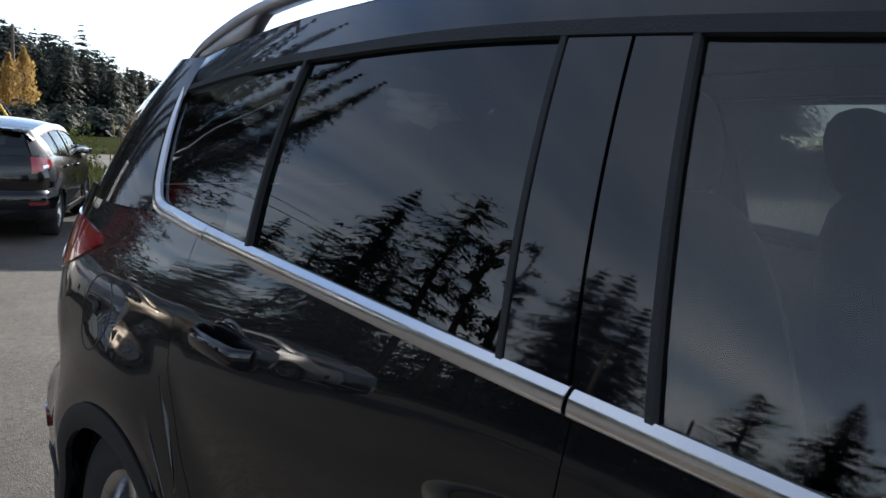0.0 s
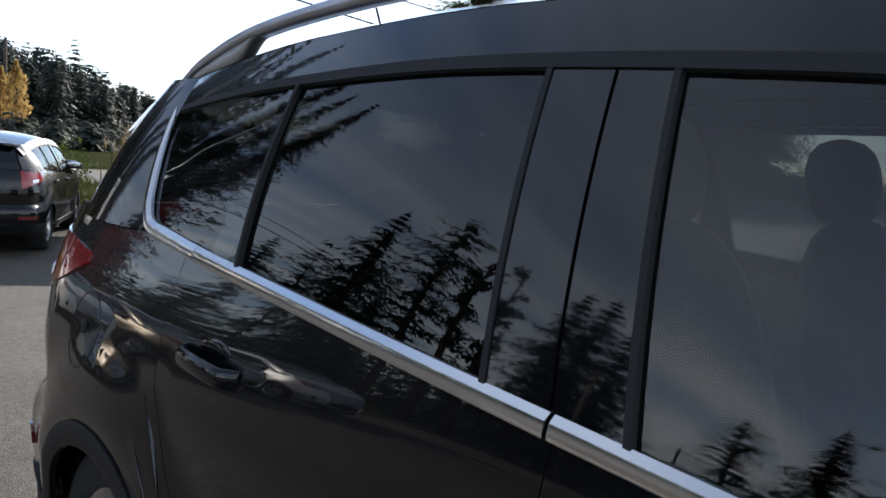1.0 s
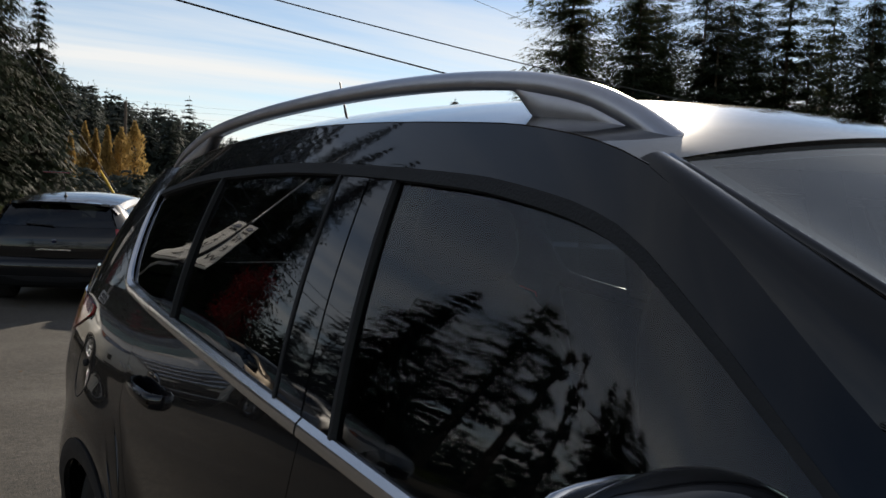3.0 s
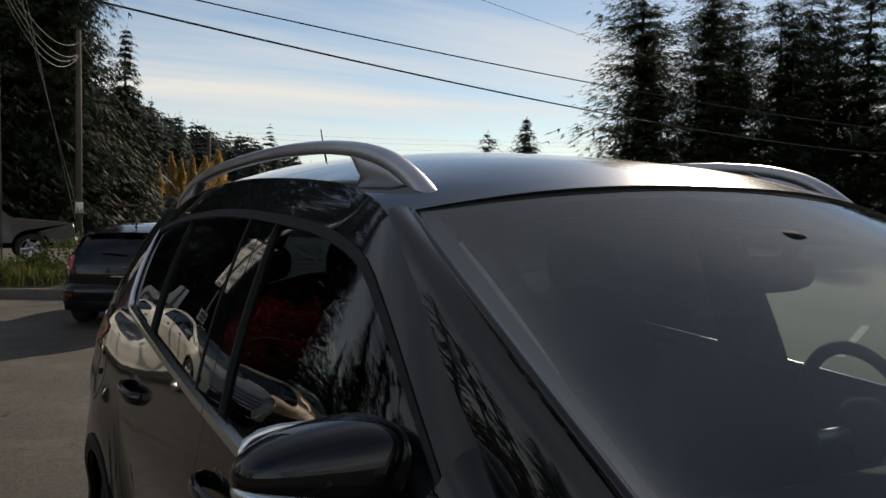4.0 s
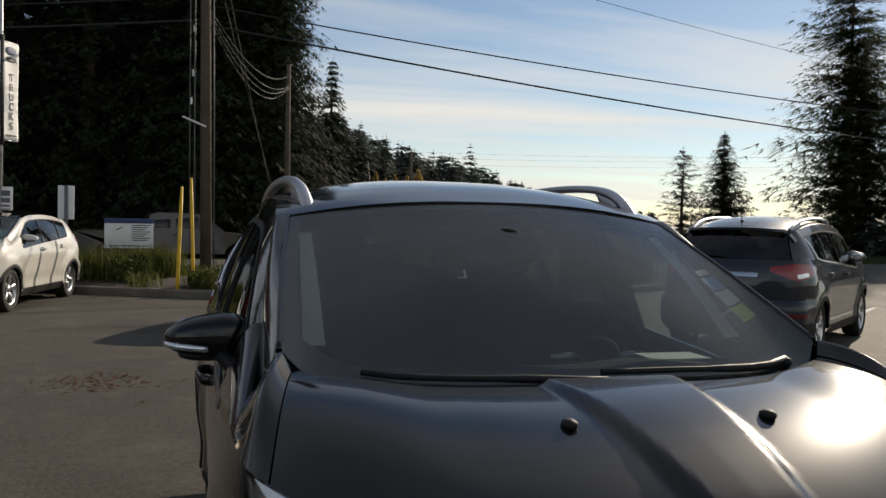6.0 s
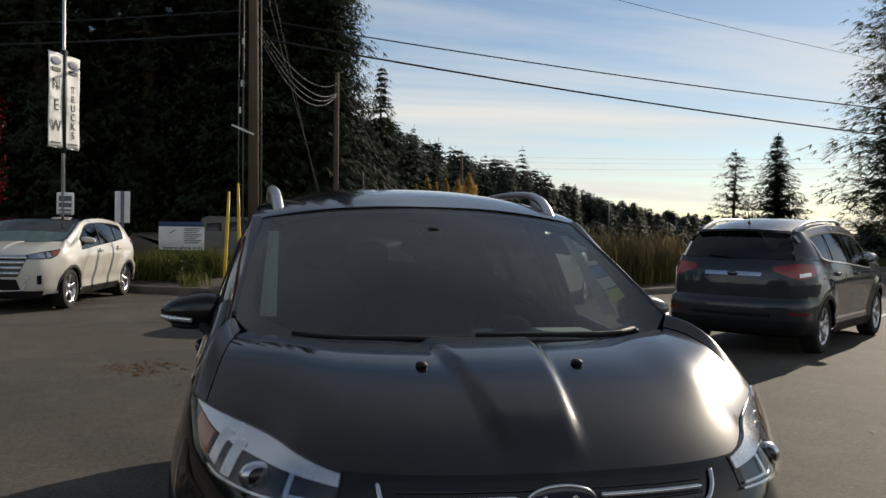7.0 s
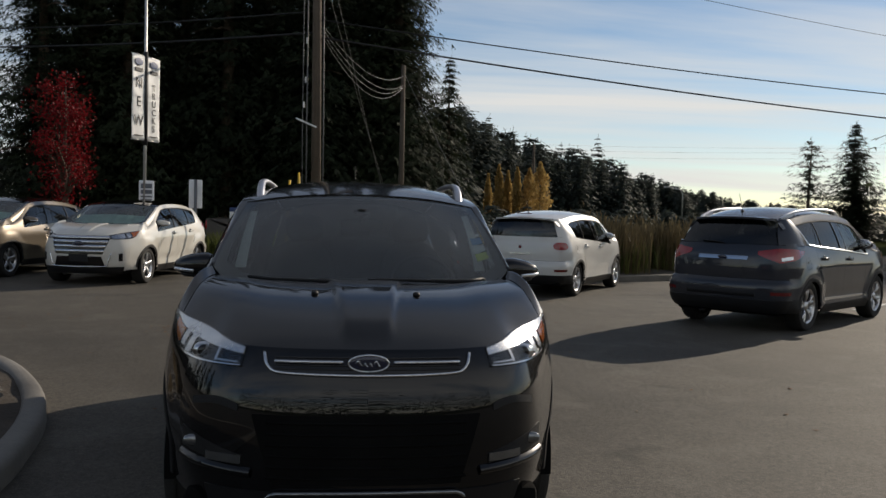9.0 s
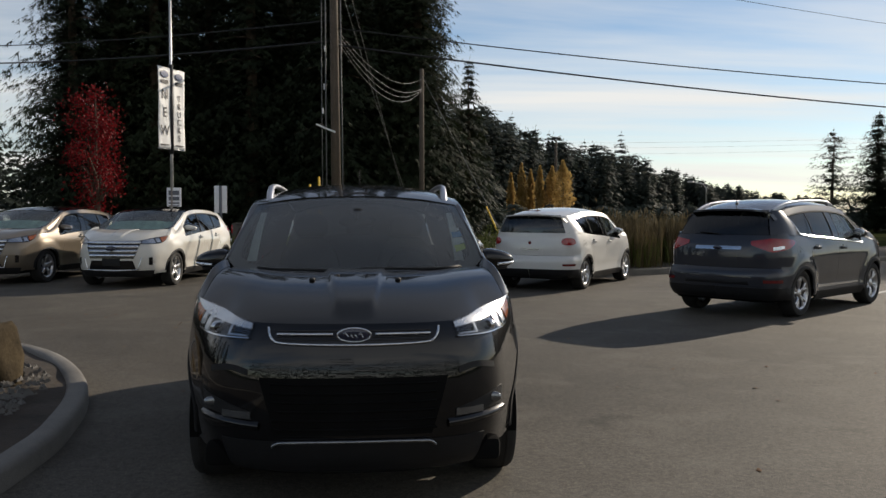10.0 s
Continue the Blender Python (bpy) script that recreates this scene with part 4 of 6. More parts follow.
        b.z = lerp(z, max(b.z, 1.195), 0.5) if v > 0.8 else max(z, 1.195)
        bulge = 0.075 * math.sin(math.pi * u) * (1 - 0.55 * v)
        p = a.lerp(b, u)
        return p + Vector((bulge, bulge * 0.35, 0))
    both("rear_pillar", dpost, 18, 18, P, 0.0)

    # rear window and spoiler
    bl = part("rear_window", sheet(lambda u, v: backlight(2 * u - 1, v), 20, 10, 0.0, 1, W), CM[tint], car)
    def spoil(u, v):
        k = abs(2 * u - 1)
        p = roof(u, 0.985)
        q = Vector((p.x * 0.89, 1.965 - 0.06 * k ** 2, 1.572 - 0.02 * k * k))
        return p.lerp(q, v)
    part("spoiler", sheet(spoil, 24, 6, 0.03, 1, W), P, car)
    if detail:
        part("brake_light", box(0.3, 0.012, 0.014, 0.004, (0, 1.945, 1.55)), CM["red_dark"], car)

    # windscreen with a black border
    ws = part("windscreen", sheet(lambda u, v: screen(2 * u - 1, v), 36, 20, 0.0, 1, W), CM["screen_glass"], car)

    def frit(e):
        def f(u, v):
            if e == 0:
                p = screen((2 * u - 1), lerp(0.0, 0.115 + 0.1 * abs(2 * u - 1) ** 10, v))
            elif e == 1:
                p = screen((2 * u - 1), lerp(0.965 - 0.02 * (1 if abs(u - 0.5) < 0.06 else 0), 1.0, v))
            elif e == 2:
                p = screen(lerp(0.945 - 0.03 * (1 - u) ** 6, 1.0, v), u)
            else:
                p = screen(-lerp(0.945 - 0.03 * (1 - u) ** 6, 1.0, v), u)
            return p + Vector((0, 0.002, -0.004))
        return f
    for e in range(4):
        part("screen_border", sheet(frit(e), 30, 3, 0.0, 1, W), CM["gloss_trim"], ws)
    # slim seal between screen and pillar
    for sd in (1, -1):
        part("pillar_seal", strip([(screen(1.0, t), Vector((1, 0, 0)), Vector((0, -0.5, 0.85))) for t in np.linspace(0, 1, 24)],
                                  [(-0.006, 0.003), (0.004, 0.005), (0.010, 0.001), (0.010, -0.01), (-0.006, -0.008)], sd, W), CM["gloss_trim"], car)

    # underbody tray and wheel housings
    part("underbody", box(1.5, 4.1, 0.12, 0.03, (0, 0, 0.29)), CM["under"], car)
    for sd in (1, -1):
        for cy, rr in ARCHES:
            def liner(u, v, cy=cy, rr=rr):
                a = lerp(-0.12, math.pi + 0.12, u)
                return Vector((lerp(0.55, 0.885, v), cy + (rr + 0.012) * math.cos(a), WHEEL_R + (rr + 0.012) * math.sin(a)))
            part("wheel_housing", sheet(liner, 20, 2, 0.0, sd, W), CM["under"], car)
            part("inner_housing", box(0.02, 0.86, 0.62, 0.0, (sd * 0.56, cy, 0.6)), CM["under"], car)
            if arch:
                def lip(u, v, cy=cy, rr=rr):
                    a = lerp(-0.02, math.pi + 0.02, u)
                    r = lerp(rr - 0.004, rr + 0.055, v)
                    y, z = cy - r * math.cos(a), WHEEL_R + r * math.sin(a)
                    p = body(s_of_y(y), max(z, 0.24))
                    return Vector((p.x + 0.007 * math.sin(math.pi * lerp(0.1, 0.9, v)) + 0.003, p.y, z))
                part("arch_trim", sheet(lip, 36, 4, 0.018, sd, W), CM["trim"], car)
        part("sill_trim", sheet(lambda u, v: body(s_of_y(lerp(-WHEEL_Y + ARCH_R + 0.05, WHEEL_Y - ARCH_R - 0.05, u)), lerp(0.215, 0.345, v)) + Vector((0.006, 0, 0)), 30, 5, 0.02, sd, W), CM["trim"], car)

    # chrome along the belt and low on the doors
    if belt_chrome:
        both("door_strip", lambda u, v: body(s_of_y(lerp(-0.72, 0.84, u)), lerp(0.40, 0.428 + 0.012 * u, v)) + Vector((0.006 + 0.004 * v, 0, 0)), 24, 3, CM["chrome"], 0.01, lab="bright chrome strip low on the doors")
        def frames(y0, y1, n):
            out = []
            for k in range(n + 1):
                y = lerp(y0, y1, k / n)
                p = house(y, 0.0)
                p2 = house(y, 0.08)
                up = (p2 - p).normalized()
                o = Vector((up.z, 0, -up.x)).normalized()
                out.append((p, o, up))
            return out
        prof = [(-0.006, -0.006), (0.006, -0.005), (0.0085, 0.0), (0.0085, 0.015), (0.001, 0.026), (-0.006, 0.027)]
        for sd in (1, -1):
            part("belt_trim", strip(frames(-0.86, 0.124, 24), prof, sd, W, True, 30), CM["chrome"], car, "bright chrome belt strip")
            part("belt_trim", strip(frames(0.131, 1.10, 26), prof, sd, W, True, 30), CM["chrome"], car, "bright chrome belt strip")
            # round the quarter window's lower corner and up its rear edge
            pts = [house(lerp(1.106, 1.33, k / 6), 0.0) for k in range(7)]
            pts += [house(1.372, 0.025), house(1.395, 0.085), house(1.415, 0.16), house(1.447, 0.32), house(1.485, 0.5), house(1.52, 0.66), house(1.548, 0.78)]
            pts = [Vector(p) for p in smooth_line(pts, 3)]
            fr = []
            for k, p in enumerate(pts):
                d = (pts[min(k + 1, len(pts) - 1)] - pts[max(k - 1, 0)]).normalized()
                o = Vector((0.93, 0.05, 0.3)).normalized()
                up = o.cross(d).normalized()
                if up.z < 0 and abs(d.y) > 0.7:
                    up = -up
                if k and up.dot(fr[-1][2]) < 0:
                    up = -up
                fr.append((p, (o - d * o.dot(d)).normalized(), up))
            k1 = len(fr) - 1
            fr = [(p, o * (1 - 0.5 * (i / k1) ** 4), u * (1 - 0.6 * (i / k1) ** 4)) for i, (p, o, u) in enumerate(fr)]
            part("belt_trim", strip(fr, prof, sd, W, True, 30), CM["chrome"], car, "bright chrome belt strip")

    # handles
    for sd in (1, -1):
        for y0, dr in ((0.82, door_r), (-0.14, door_f)):
            z0 = crease(y0) - 0.004
            pts = [body(s_of_y(y0 + dy), z0 + dz) + Vector((ox, 0, 0)) for dy, dz, ox in
                   ((-0.015, -0.008, -0.006), (0.012, -0.004, 0.024), (0.06, 0.002, 0.036), (0.12, 0.004, 0.036), (0.165, 0.003, 0.026), (0.19, 0.001, -0.004))]
            pts = [Vector(p) for p in smooth_line(pts, 4)]
            h = strip([(p, Vector((1, 0, 0)), Vector((0, 0, 1))) for p in pts], oval(10, 0.010, 0.019), sd, W)
            door = dr[0 if sd > 0 else 1]
            part("door_handle", h, P, door)
            c = body(s_of_y(y0 + 0.09), z0)
            part("handle_cup", blob(c.x - 0.009, c.y, c.z, 0.007, 0.078, 0.046, 2.0, 20, 12, sd, W), CM["gloss_trim"], door)
    if detail:
        # fuel flap, a round shut line on the right-hand rear fender
        fy, fz = 1.515, 0.945
        ring_pts = []
        for k in range(33):
            a = k * math.tau / 32
            y, z = fy + 0.085 * math.cos(a), fz + 0.085 * math.sin(a)
            ring_pts.append((body(s_of_y(y), z), Vector((1, 0, 0)), Vector((0, math.cos(a), math.sin(a)))))
        part("fuel_flap_joint", strip(ring_pts, oval(5, 0.0012, 0.002), -1, W), CM["rubber"], car)
        c = body(s_of_y(fy - 0.0), fz - 0.0)
        part("fuel_flap_catch", blob(c.x, fy + 0.002, fz + 0.012, 0.006, 0.016, 0.012, 2.0, 10, 6, -1, W), CM["rubber"], car)

    # mirrors
    for sd in (1, -1):
        mr = part("door_mirror", blob(0.928, -0.675, 1.199, 0.12, 0.078, 0.064, 2.5, 28, 18, sd, W,
                                      lambda q: Vector((q.x, q.y * (1.0 - 0.25 * q.x) + 0.3 * q.x, q.z * (1 - 0.25 * q.x) - 0.12 * q.x))), P, car)
        part("mirror_base", strip([(Vector((lerp(0.83, 0.905, t), lerp(-0.79, -0.68, t), lerp(1.09, 1.17, t))), Vector((0, 1, 0)), Vector((-0.5, 0, 0.85))) for t in np.linspace(0, 1, 5)],
                                  oval(10, 0.06, 0.026), sd, W), CM["trim"], mr)
        part("mirror_glass", blob(0.936, -0.602, 1.199, 0.09, 0.006, 0.05, 3.0, 20, 10, sd, W), CM["chrome"], mr)
        part("mirror_lamp", strip([(Vector((0.912 + 0.131 * math.sin(a), -0.68 - 0.070 * math.cos(a) + 0.02 * math.sin(a), 1.168 + 0.008 * math.sin(a))), Vector((math.sin(a), -math.cos(a), 0)), Vector((0, 0, 1)))
                                   for a in np.linspace(0.1, 1.7, 10)], oval(8, 0.007, 0.010), sd, W), CM["clear_plastic"], mr)
        part("mirror_skirt", blob(0.912, -0.662, 1.146, 0.098, 0.064, 0.02, 2.4, 20, 8, sd, W), CM["trim"], mr)

    # roof rails
    if rails:
        line = [(0.592, 1.735, 1.545), (0.604, 1.60, 1.592), (0.612, 1.35, 1.65), (0.618, 1.0, 1.684), (0.622, 0.55, 1.702), (0.622, 0.2, 1.702), (0.618, -0.05, 1.688), (0.612, -0.2, 1.664), (0.606, -0.30, 1.628), (0.6, -0.385, 1.578)]
        pts = [Vector(p) for p in smooth_line(line, 6)]
        def fr_of(ps):
            out = []
            for k, p in enumerate(ps):
                d = (ps[min(k + 1, len(ps) - 1)] - ps[max(k - 1, 0)]).normalized()
                o = Vector((1, 0, 0))
                out.append((p, o, o.cross(d).normalized() * (1 if o.cross(d).z > 0 else -1)))
            return out
        for sd in (1, -1):
            rr = part("roof_rail", strip(fr_of(pts), [(-0.019, -0.012), (0.019, -0.014), (0.024, -0.002), (0.019, 0.012), (0.006, 0.018), (-0.008, 0.017), (-0.02, 0.008)], sd, W), CM["rail"], car)
            for y0, y1 in ((-0.375, -0.05), (1.3, 1.72)):
                def foot(u, v, y0=y0, y1=y1):
                    y = lerp(y0, y1, u)
                    near = min(pts, key=lambda q: abs(q.y - y))
                    zr = lerp(ROOF_Z(y), EDGE_Z(y), 0.9 ** 2.6) - 0.02
                    gap = (y1 - y) if y0 < 0 else (y - y0)
                    zr = lerp(near.z - 0.005, zr, sstep(0.0, 0.3 * (y1 - y0), gap))
                    ang = v * math.tau
                    return Vector((near.x + 0.02 * math.cos(ang), y, lerp(zr, near.z, 0.5) + (near.z - zr) * 0.5 * max(-1, min(1, 1.6 * math.sin(ang)))))
                part("rail_foot", sheet(foot, 10, 12, 0.0, sd, W), CM["rail"], rr)

    # lamps at the nose
    s_in, s_out = s_of_x(0.53), s_of_y(-1.64)
    hi = curve([(0, 0.962), (0.3, 0.992), (0.55, 1.012), (0.8, 1.032), (1, 1.052)])
    lo = curve([(0, 0.888), (0.35, 0.886), (0.6, 0.893), (0.8, 0.93), (1, 1.042)])

    def lamp(out, pad=0.0, u0=0.0, u1=1.0, v0=0.0, v1=1.0):
        def f(u, v):
            uu = lerp(u0, u1, u)
            s = lerp(s_in + pad, s_out - pad, uu)
            zz = lerp(lo(uu) + pad, hi(uu) - pad, lerp(v0, v1, v))
            p, n = plan_at(s)
            q = body(s, zz)
            return q + Vector((n.x * out, n.y * out, out * 0.4))
        return f
    for sd in (1, -1):
        lm = part("headlamp", sheet(lamp(0.002), 24, 8, 0.0, sd, W), CM["gloss_trim"], car)
        if front == "slim":
            # bright lamp top; its metallic white includes the cover's sky reflection
            part("reflector_bowl", sheet(lamp(0.007, 0.004, 0.0, 1.0, 0.62, 1.0), 20, 4, 0.006, sd, W), CM["clear_plastic"], lm, "white lamp top with the sky's reflection put in")
            c = lamp(0.0, 0, 0, 1, 0, 1)(0.42, 0.34)
            part("projector", blob(c.x, c.y, c.z, 0.046, 0.03, 0.034, 2.0, 20, 12, sd, W), CM["reflector"], lm)
            part("projector_lens", blob(c.x - 0.006, c.y - 0.026, c.z, 0.028, 0.014, 0.026, 2.0, 18, 10, sd, W), CM["gloss_trim"], lm)
            part("bezel", sheet(lamp(0.010, 0.004, 0.56, 0.63, 0.05, 0.75), 3, 6, 0.006, sd, W), CM["reflector"], lm)
            part("bezel", sheet(lamp(0.010, 0.004, 0.68, 0.74, 0.1, 0.8), 3, 6, 0.006, sd, W), CM["reflector"], lm)
            part("bezel", sheet(lamp(0.010, 0.004, 0.20, 0.225, 0.08, 0.62), 3, 6, 0.006, sd, W), CM["reflector"], lm)
            part("bezel", sheet(lamp(0.010, 0.004, 0.02, 0.2, 0.10, 0.17), 8, 3, 0.006, sd, W), CM["reflector"], lm)
            part("lower_line", sheet(lamp(0.012, 0.0, 0.0, 0.72, 0.0, 0.05), 16, 2, 0.006, sd, W), CM["chrome"], lm)
            part("side_marker", sheet(lamp(0.010, 0.003, 0.78, 0.93, 0.05, 0.6), 6, 4, 0.006, sd, W), CM["amber"], lm)
        else:
            part("reflector_bowl", sheet(lamp(0.007, 0.004, 0.05, 0.5, 0.1, 0.9), 12, 6, 0.006, sd, W), CM["reflector"], lm)
            part("projector", sheet(lamp(0.009, 0.004, 0.55, 0.68, 0.15, 0.85), 6, 6, 0.006, sd, W), CM["reflector"], lm)
            part("side_marker", sheet(lamp(0.010, 0.003, 0.72, 0.98, 0.1, 0.9), 8, 4, 0.006, sd, W), CM["amber"], lm)
        lg = part("lamp_cover", sheet(lamp(0.02, -0.002), 20, 8, 0.0, sd, W), CM["lamp_glass"], lm)
        lg.visible_shadow = False

    def on_nose(x, z, out=0.0):
        p = body(s_of_x(abs(x)), z)
        n = plan_at(s_of_x(abs(x)))[1]
        return Vector((math.copysign(p.x, x) + math.copysign(n.x, x) * out, p.y + n.y * out, z))

    def tube_on(points, r, out, nm, material, parent):
        pts = smooth_line([on_nose(x, z, out) for x, z in points], 4)
        bmx = tube([W(Vector(p)) if W else p for p in pts], r, 8)
        return part(nm, bmx, material, parent)

    if front == "slim":
        gr = part("upper_grille", sheet(lambda u, v: on_nose(lerp(-1, 1, u) * lerp(0.385, 0.43, v), lerp(0.872, 0.948, v), 0.003), 40, 6, 0.012, 1, W), CM["gloss_trim"], car)
        for z in (0.888, 0.902, 0.93):
            tube_on([(x, z) for x in np.linspace(-0.39, 0.39, 13)], 0.004, 0.004, "grille_slat", CM["gloss_trim"], gr)
        tube_on([(-0.438, 0.946), (-0.425, 0.915), (-0.40, 0.887), (-0.355, 0.874), (-0.2, 0.868), (0, 0.866), (0.2, 0.868), (0.355, 0.874), (0.40, 0.887), (0.425, 0.915), (0.438, 0.946)],
                0.0065, 0.008, "grille_surround", CM["chrome"], gr)
        for sd in (1, -1):
            tube_on([(sd * x, 0.916) for x in (0.105, 0.18, 0.26, 0.33, 0.385)], 0.0065, 0.012, "grille_bar", CM["chrome"], gr)
        bz = on_nose(0, 0.914, 0.022)
        bz = W(bz) if W else bz
        tilt = Matrix.Translation(bz) @ Matrix.Rotation(radians(6), 4, "X") @ Matrix.Diagonal((0.92, 1, 0.92, 1))
        ring_bm = tube([tuple(tilt @ Vector((0.088 * math.cos(a), 0, 0.037 * math.sin(a)))) for a in np.linspace(0, math.tau, 33)], 0.004, 8, False)
        bd = part("badge", ring_bm, CM["chrome"], car)
        face = blob(0, 0, 0, 0.086, 0.008, 0.035, 2.0, 28, 8)
        bmesh.ops.transform(face, matrix=tilt, verts=face.verts)
        part("badge_face", face, CM["badge_blue"], bd)
        for x0, x1, hgt, zz in ((-0.055, -0.028, 0.011, 0.004), (-0.02, -0.004, 0.008, -0.004), (0.002, 0.016, 0.008, -0.003), (0.024, 0.05, 0.012, 0.002)):
            mk = tube([tuple(tilt @ Vector((lerp(x0, x1, t), -0.009, zz + hgt * math.sin(t * 5)))) for t in np.linspace(0, 1, 7)], 0.0025, 6)
            part("badge_mark", mk, CM["chrome"], bd)
        # lower openings
        lg = part("lower_grille", sheet(lambda u, v: on_nose(lerp(-1, 1, u) * lerp(0.38, 0.46, v), lerp(0.43, 0.71, v), 0.003), 30, 8, 0.012, 1, W), CM["under"], car)
        for z in np.linspace(0.46, 0.68, 6):
            tube_on([(x, z) for x in np.linspace(-0.4, 0.4, 11)], 0.006, 0.004, "grille_slat", CM["under"], lg)
        part("lip", sheet(lambda u, v: on_nose(lerp(-0.66, 0.66, u), lerp(0.235, 0.40, v), 0.006), 36, 6, 0.012, 1, W), CM["trim"], car)
        tube_on([(-0.40, 0.372), (-0.37, 0.392), (-0.3, 0.398), (0, 0.402), (0.3, 0.398), (0.37, 0.392), (0.40, 0.372)], 0.009, 0.012, "skid_strip", CM["fog_lens"], car)
        for sd in (1, -1):
            op = part("fog_opening", sheet(lambda u, v: on_nose(sd * lerp(0.50, 0.76, u), lerp(lerp(0.50, 0.53, u), lerp(0.54, 0.615, u), v), 0.003), 14, 6, 0.01, 1, W), CM["trim"], car)
            c = on_nose(sd * 0.705, 0.566, 0.0)
            part("fog_lamp", blob(c.x, c.y, c.z, 0.045, 0.016, 0.026, 2.2, 18, 10, 1, W), CM["fog_lens"], op)
            part("fog_trim", sheet(lambda u, v: on_nose(sd * lerp(0.50, 0.645, u), lerp(0.508, 0.542, v), 0.008), 8, 3, 0.006, 1, W), CM["fog_lens"], op)
            part("fog_ledge", sheet(lambda u, v: on_nose(sd * lerp(0.46, 0.77, u), lerp(0.452, 0.495, v) + 0.02 * u, 0.003 + 0.018 * math.sin(math.pi * v)), 12, 5, 0.008, 1, W), P, op)
            part("air_slot", sheet(lambda u, v: on_nose(sd * lerp(0.52, 0.72, u), lerp(0.715, 0.745, v) + 0.02 * math.sin(math.pi * u), 0.003), 12, 3, 0.008, 1, W), CM["trim"], car)
    elif front == "bars":
        gr = part("upper_grille", sheet(lambda u, v: on_nose(lerp(-1, 1, u) * lerp(0.42, 0.56, v), lerp(0.60, 0.955, v), 0.004), 40, 8, 0.012, 1, W), CM["gloss_trim"], car)
        for z in (0.66, 0.75, 0.84, 0.925):
            w = lerp(0.42, 0.55, (z - 0.6) / 0.355)
            part("grille_bar", sheet(lambda u, v, z=z, w=w: on_nose(lerp(-w, w, u), z + lerp(-0.026, 0.026, v), 0.008 + 0.014 * math.sin(math.pi * v)), 30, 4, 0.008, 1, W), CM["chrome"], gr)
        bz = on_nose(0, 0.80, 0.028)
        bz = W(bz) if W else bz
        fc = blob(bz.x, bz.y, bz.z, 0.115, 0.012, 0.048, 2.0, 24, 8)
        part("badge", fc, CM["badge_blue"], car)
        part("lower_grille", sheet(lambda u, v: on_nose(lerp(-1, 1, u) * lerp(0.46, 0.40, v), lerp(0.38, 0.56, v), 0.004), 30, 6, 0.012, 1, W), CM["gloss_trim"], car)
        part("plate_holder", sheet(lambda u, v: on_nose(lerp(-0.17, 0.17, u), lerp(0.46, 0.60, v), 0.016), 12, 4, 0.01, 1, W), CM["trim"], car)
        tube_on([(-0.55, 0.62), (-0.5, 0.42), (-0.46, 0.375), (0, 0.36), (0.46, 0.375), (0.5, 0.42), (0.55, 0.62)], 0.012, 0.006, "lower_surround", CM["chrome"], car)
        for sd in (1, -1):
            part("fog_slot", sheet(lambda u, v: on_nose(sd * lerp(0.66, 0.71, u), lerp(0.47, 0.62, v), 0.004), 5, 6, 0.008, 1, W), CM["gloss_trim"], car)
        part("lip", sheet(lambda u, v: on_nose(lerp(-0.74, 0.74, u), lerp(0.225, 0.36, v), 0.006), 36, 6, 0.012, 1, W), CM["trim"], car)

    # lamps at the tail
    t_in, t_out = s_rear(0.50), s_of_y(1.60)
    th = curve([(0, 1.112), (0.25, 1.142), (0.6, 1.15), (1, 1.11)])
    tl = curve([(0, 1.09), (0.2, 1.02), (0.4, 0.978), (0.6, 0.955), (0.8, 0.995), (1, 1.06)]) if rear == "suv" else curve([(0, 0.86), (1, 0.87)])
    if rear == "suv":
        f_t = lambda u, v: body(lerp(t_out, t_in, u), lerp(tl(u), th(u), v)) + Vector((0.006 * (1 - u), 0.006 * u, 0))
    elif rear == "round":
        f_t = lambda u, v: body(lerp(s_of_y(1.93), s_rear(0.66), u), 1.02 + 0.075 * (2 * v - 1) * math.sqrt(max(0.02, 1 - (2 * u - 1) ** 4))) + Vector((0.012, 0.012, 0))
    else:
        f_t = lambda u, v: body(lerp(s_of_y(1.72), s_rear(0.74), u), lerp(lerp(1.10, 0.95, u ** 0.7), lerp(1.16, 1.19, u), v)) + Vector((0.008, 0.008, 0))
    for sd in (1, -1):
        tlm = part("tail_lamp", sheet(f_t, 20, 8, 0.01, sd, W), CM["red_lens"], car, "red tail lamp")
        if rear != "round":
            part("reversing_lamp", sheet(lambda u, v: f_t(lerp(0.35, 0.6, u), lerp(0.12, 0.38, v)) + Vector((0.003, 0.003, 0)), 6, 4, 0.004, sd, W), CM["clear_plastic"], tlm)
        part("bumper_reflector", sheet(lambda u, v: body(lerp(s_of_y(1.99), s_rear(0.7), u), lerp(0.52, 0.565, v)) + Vector((0.004, 0.006, 0)), 6, 3, 0.006, sd, W), CM["red_dark"], car)

    def on_tail(x, z, out=0.0):
        p = body(s_rear(abs(x)) if abs(x) > 0.005 else S_END, z)
        return Vector((x, p.y + out, z))
    if rear == "suv":
        hb = part("tailgate_bar", sheet(lambda u, v: on_tail(lerp(-0.36, 0.36, u), lerp(0.985, 1.035, v), 0.016 - 0.012 * v), 24, 5, 0.01, 1, W), CM["chrome"], car, "chrome bar across the tailgate")
        part("badge", blob(0, on_tail(0, 1.01).y + 0.028, 1.012, 0.066, 0.008, 0.028, 2.0, 24, 8, 1, W), CM["badge_blue"], hb)
        part("plate_recess", sheet(lambda u, v: on_tail(lerp(-0.3, 0.3, u), lerp(0.77, 0.94, v), 0.004), 12, 6, 0.008, 1, W), P, car)
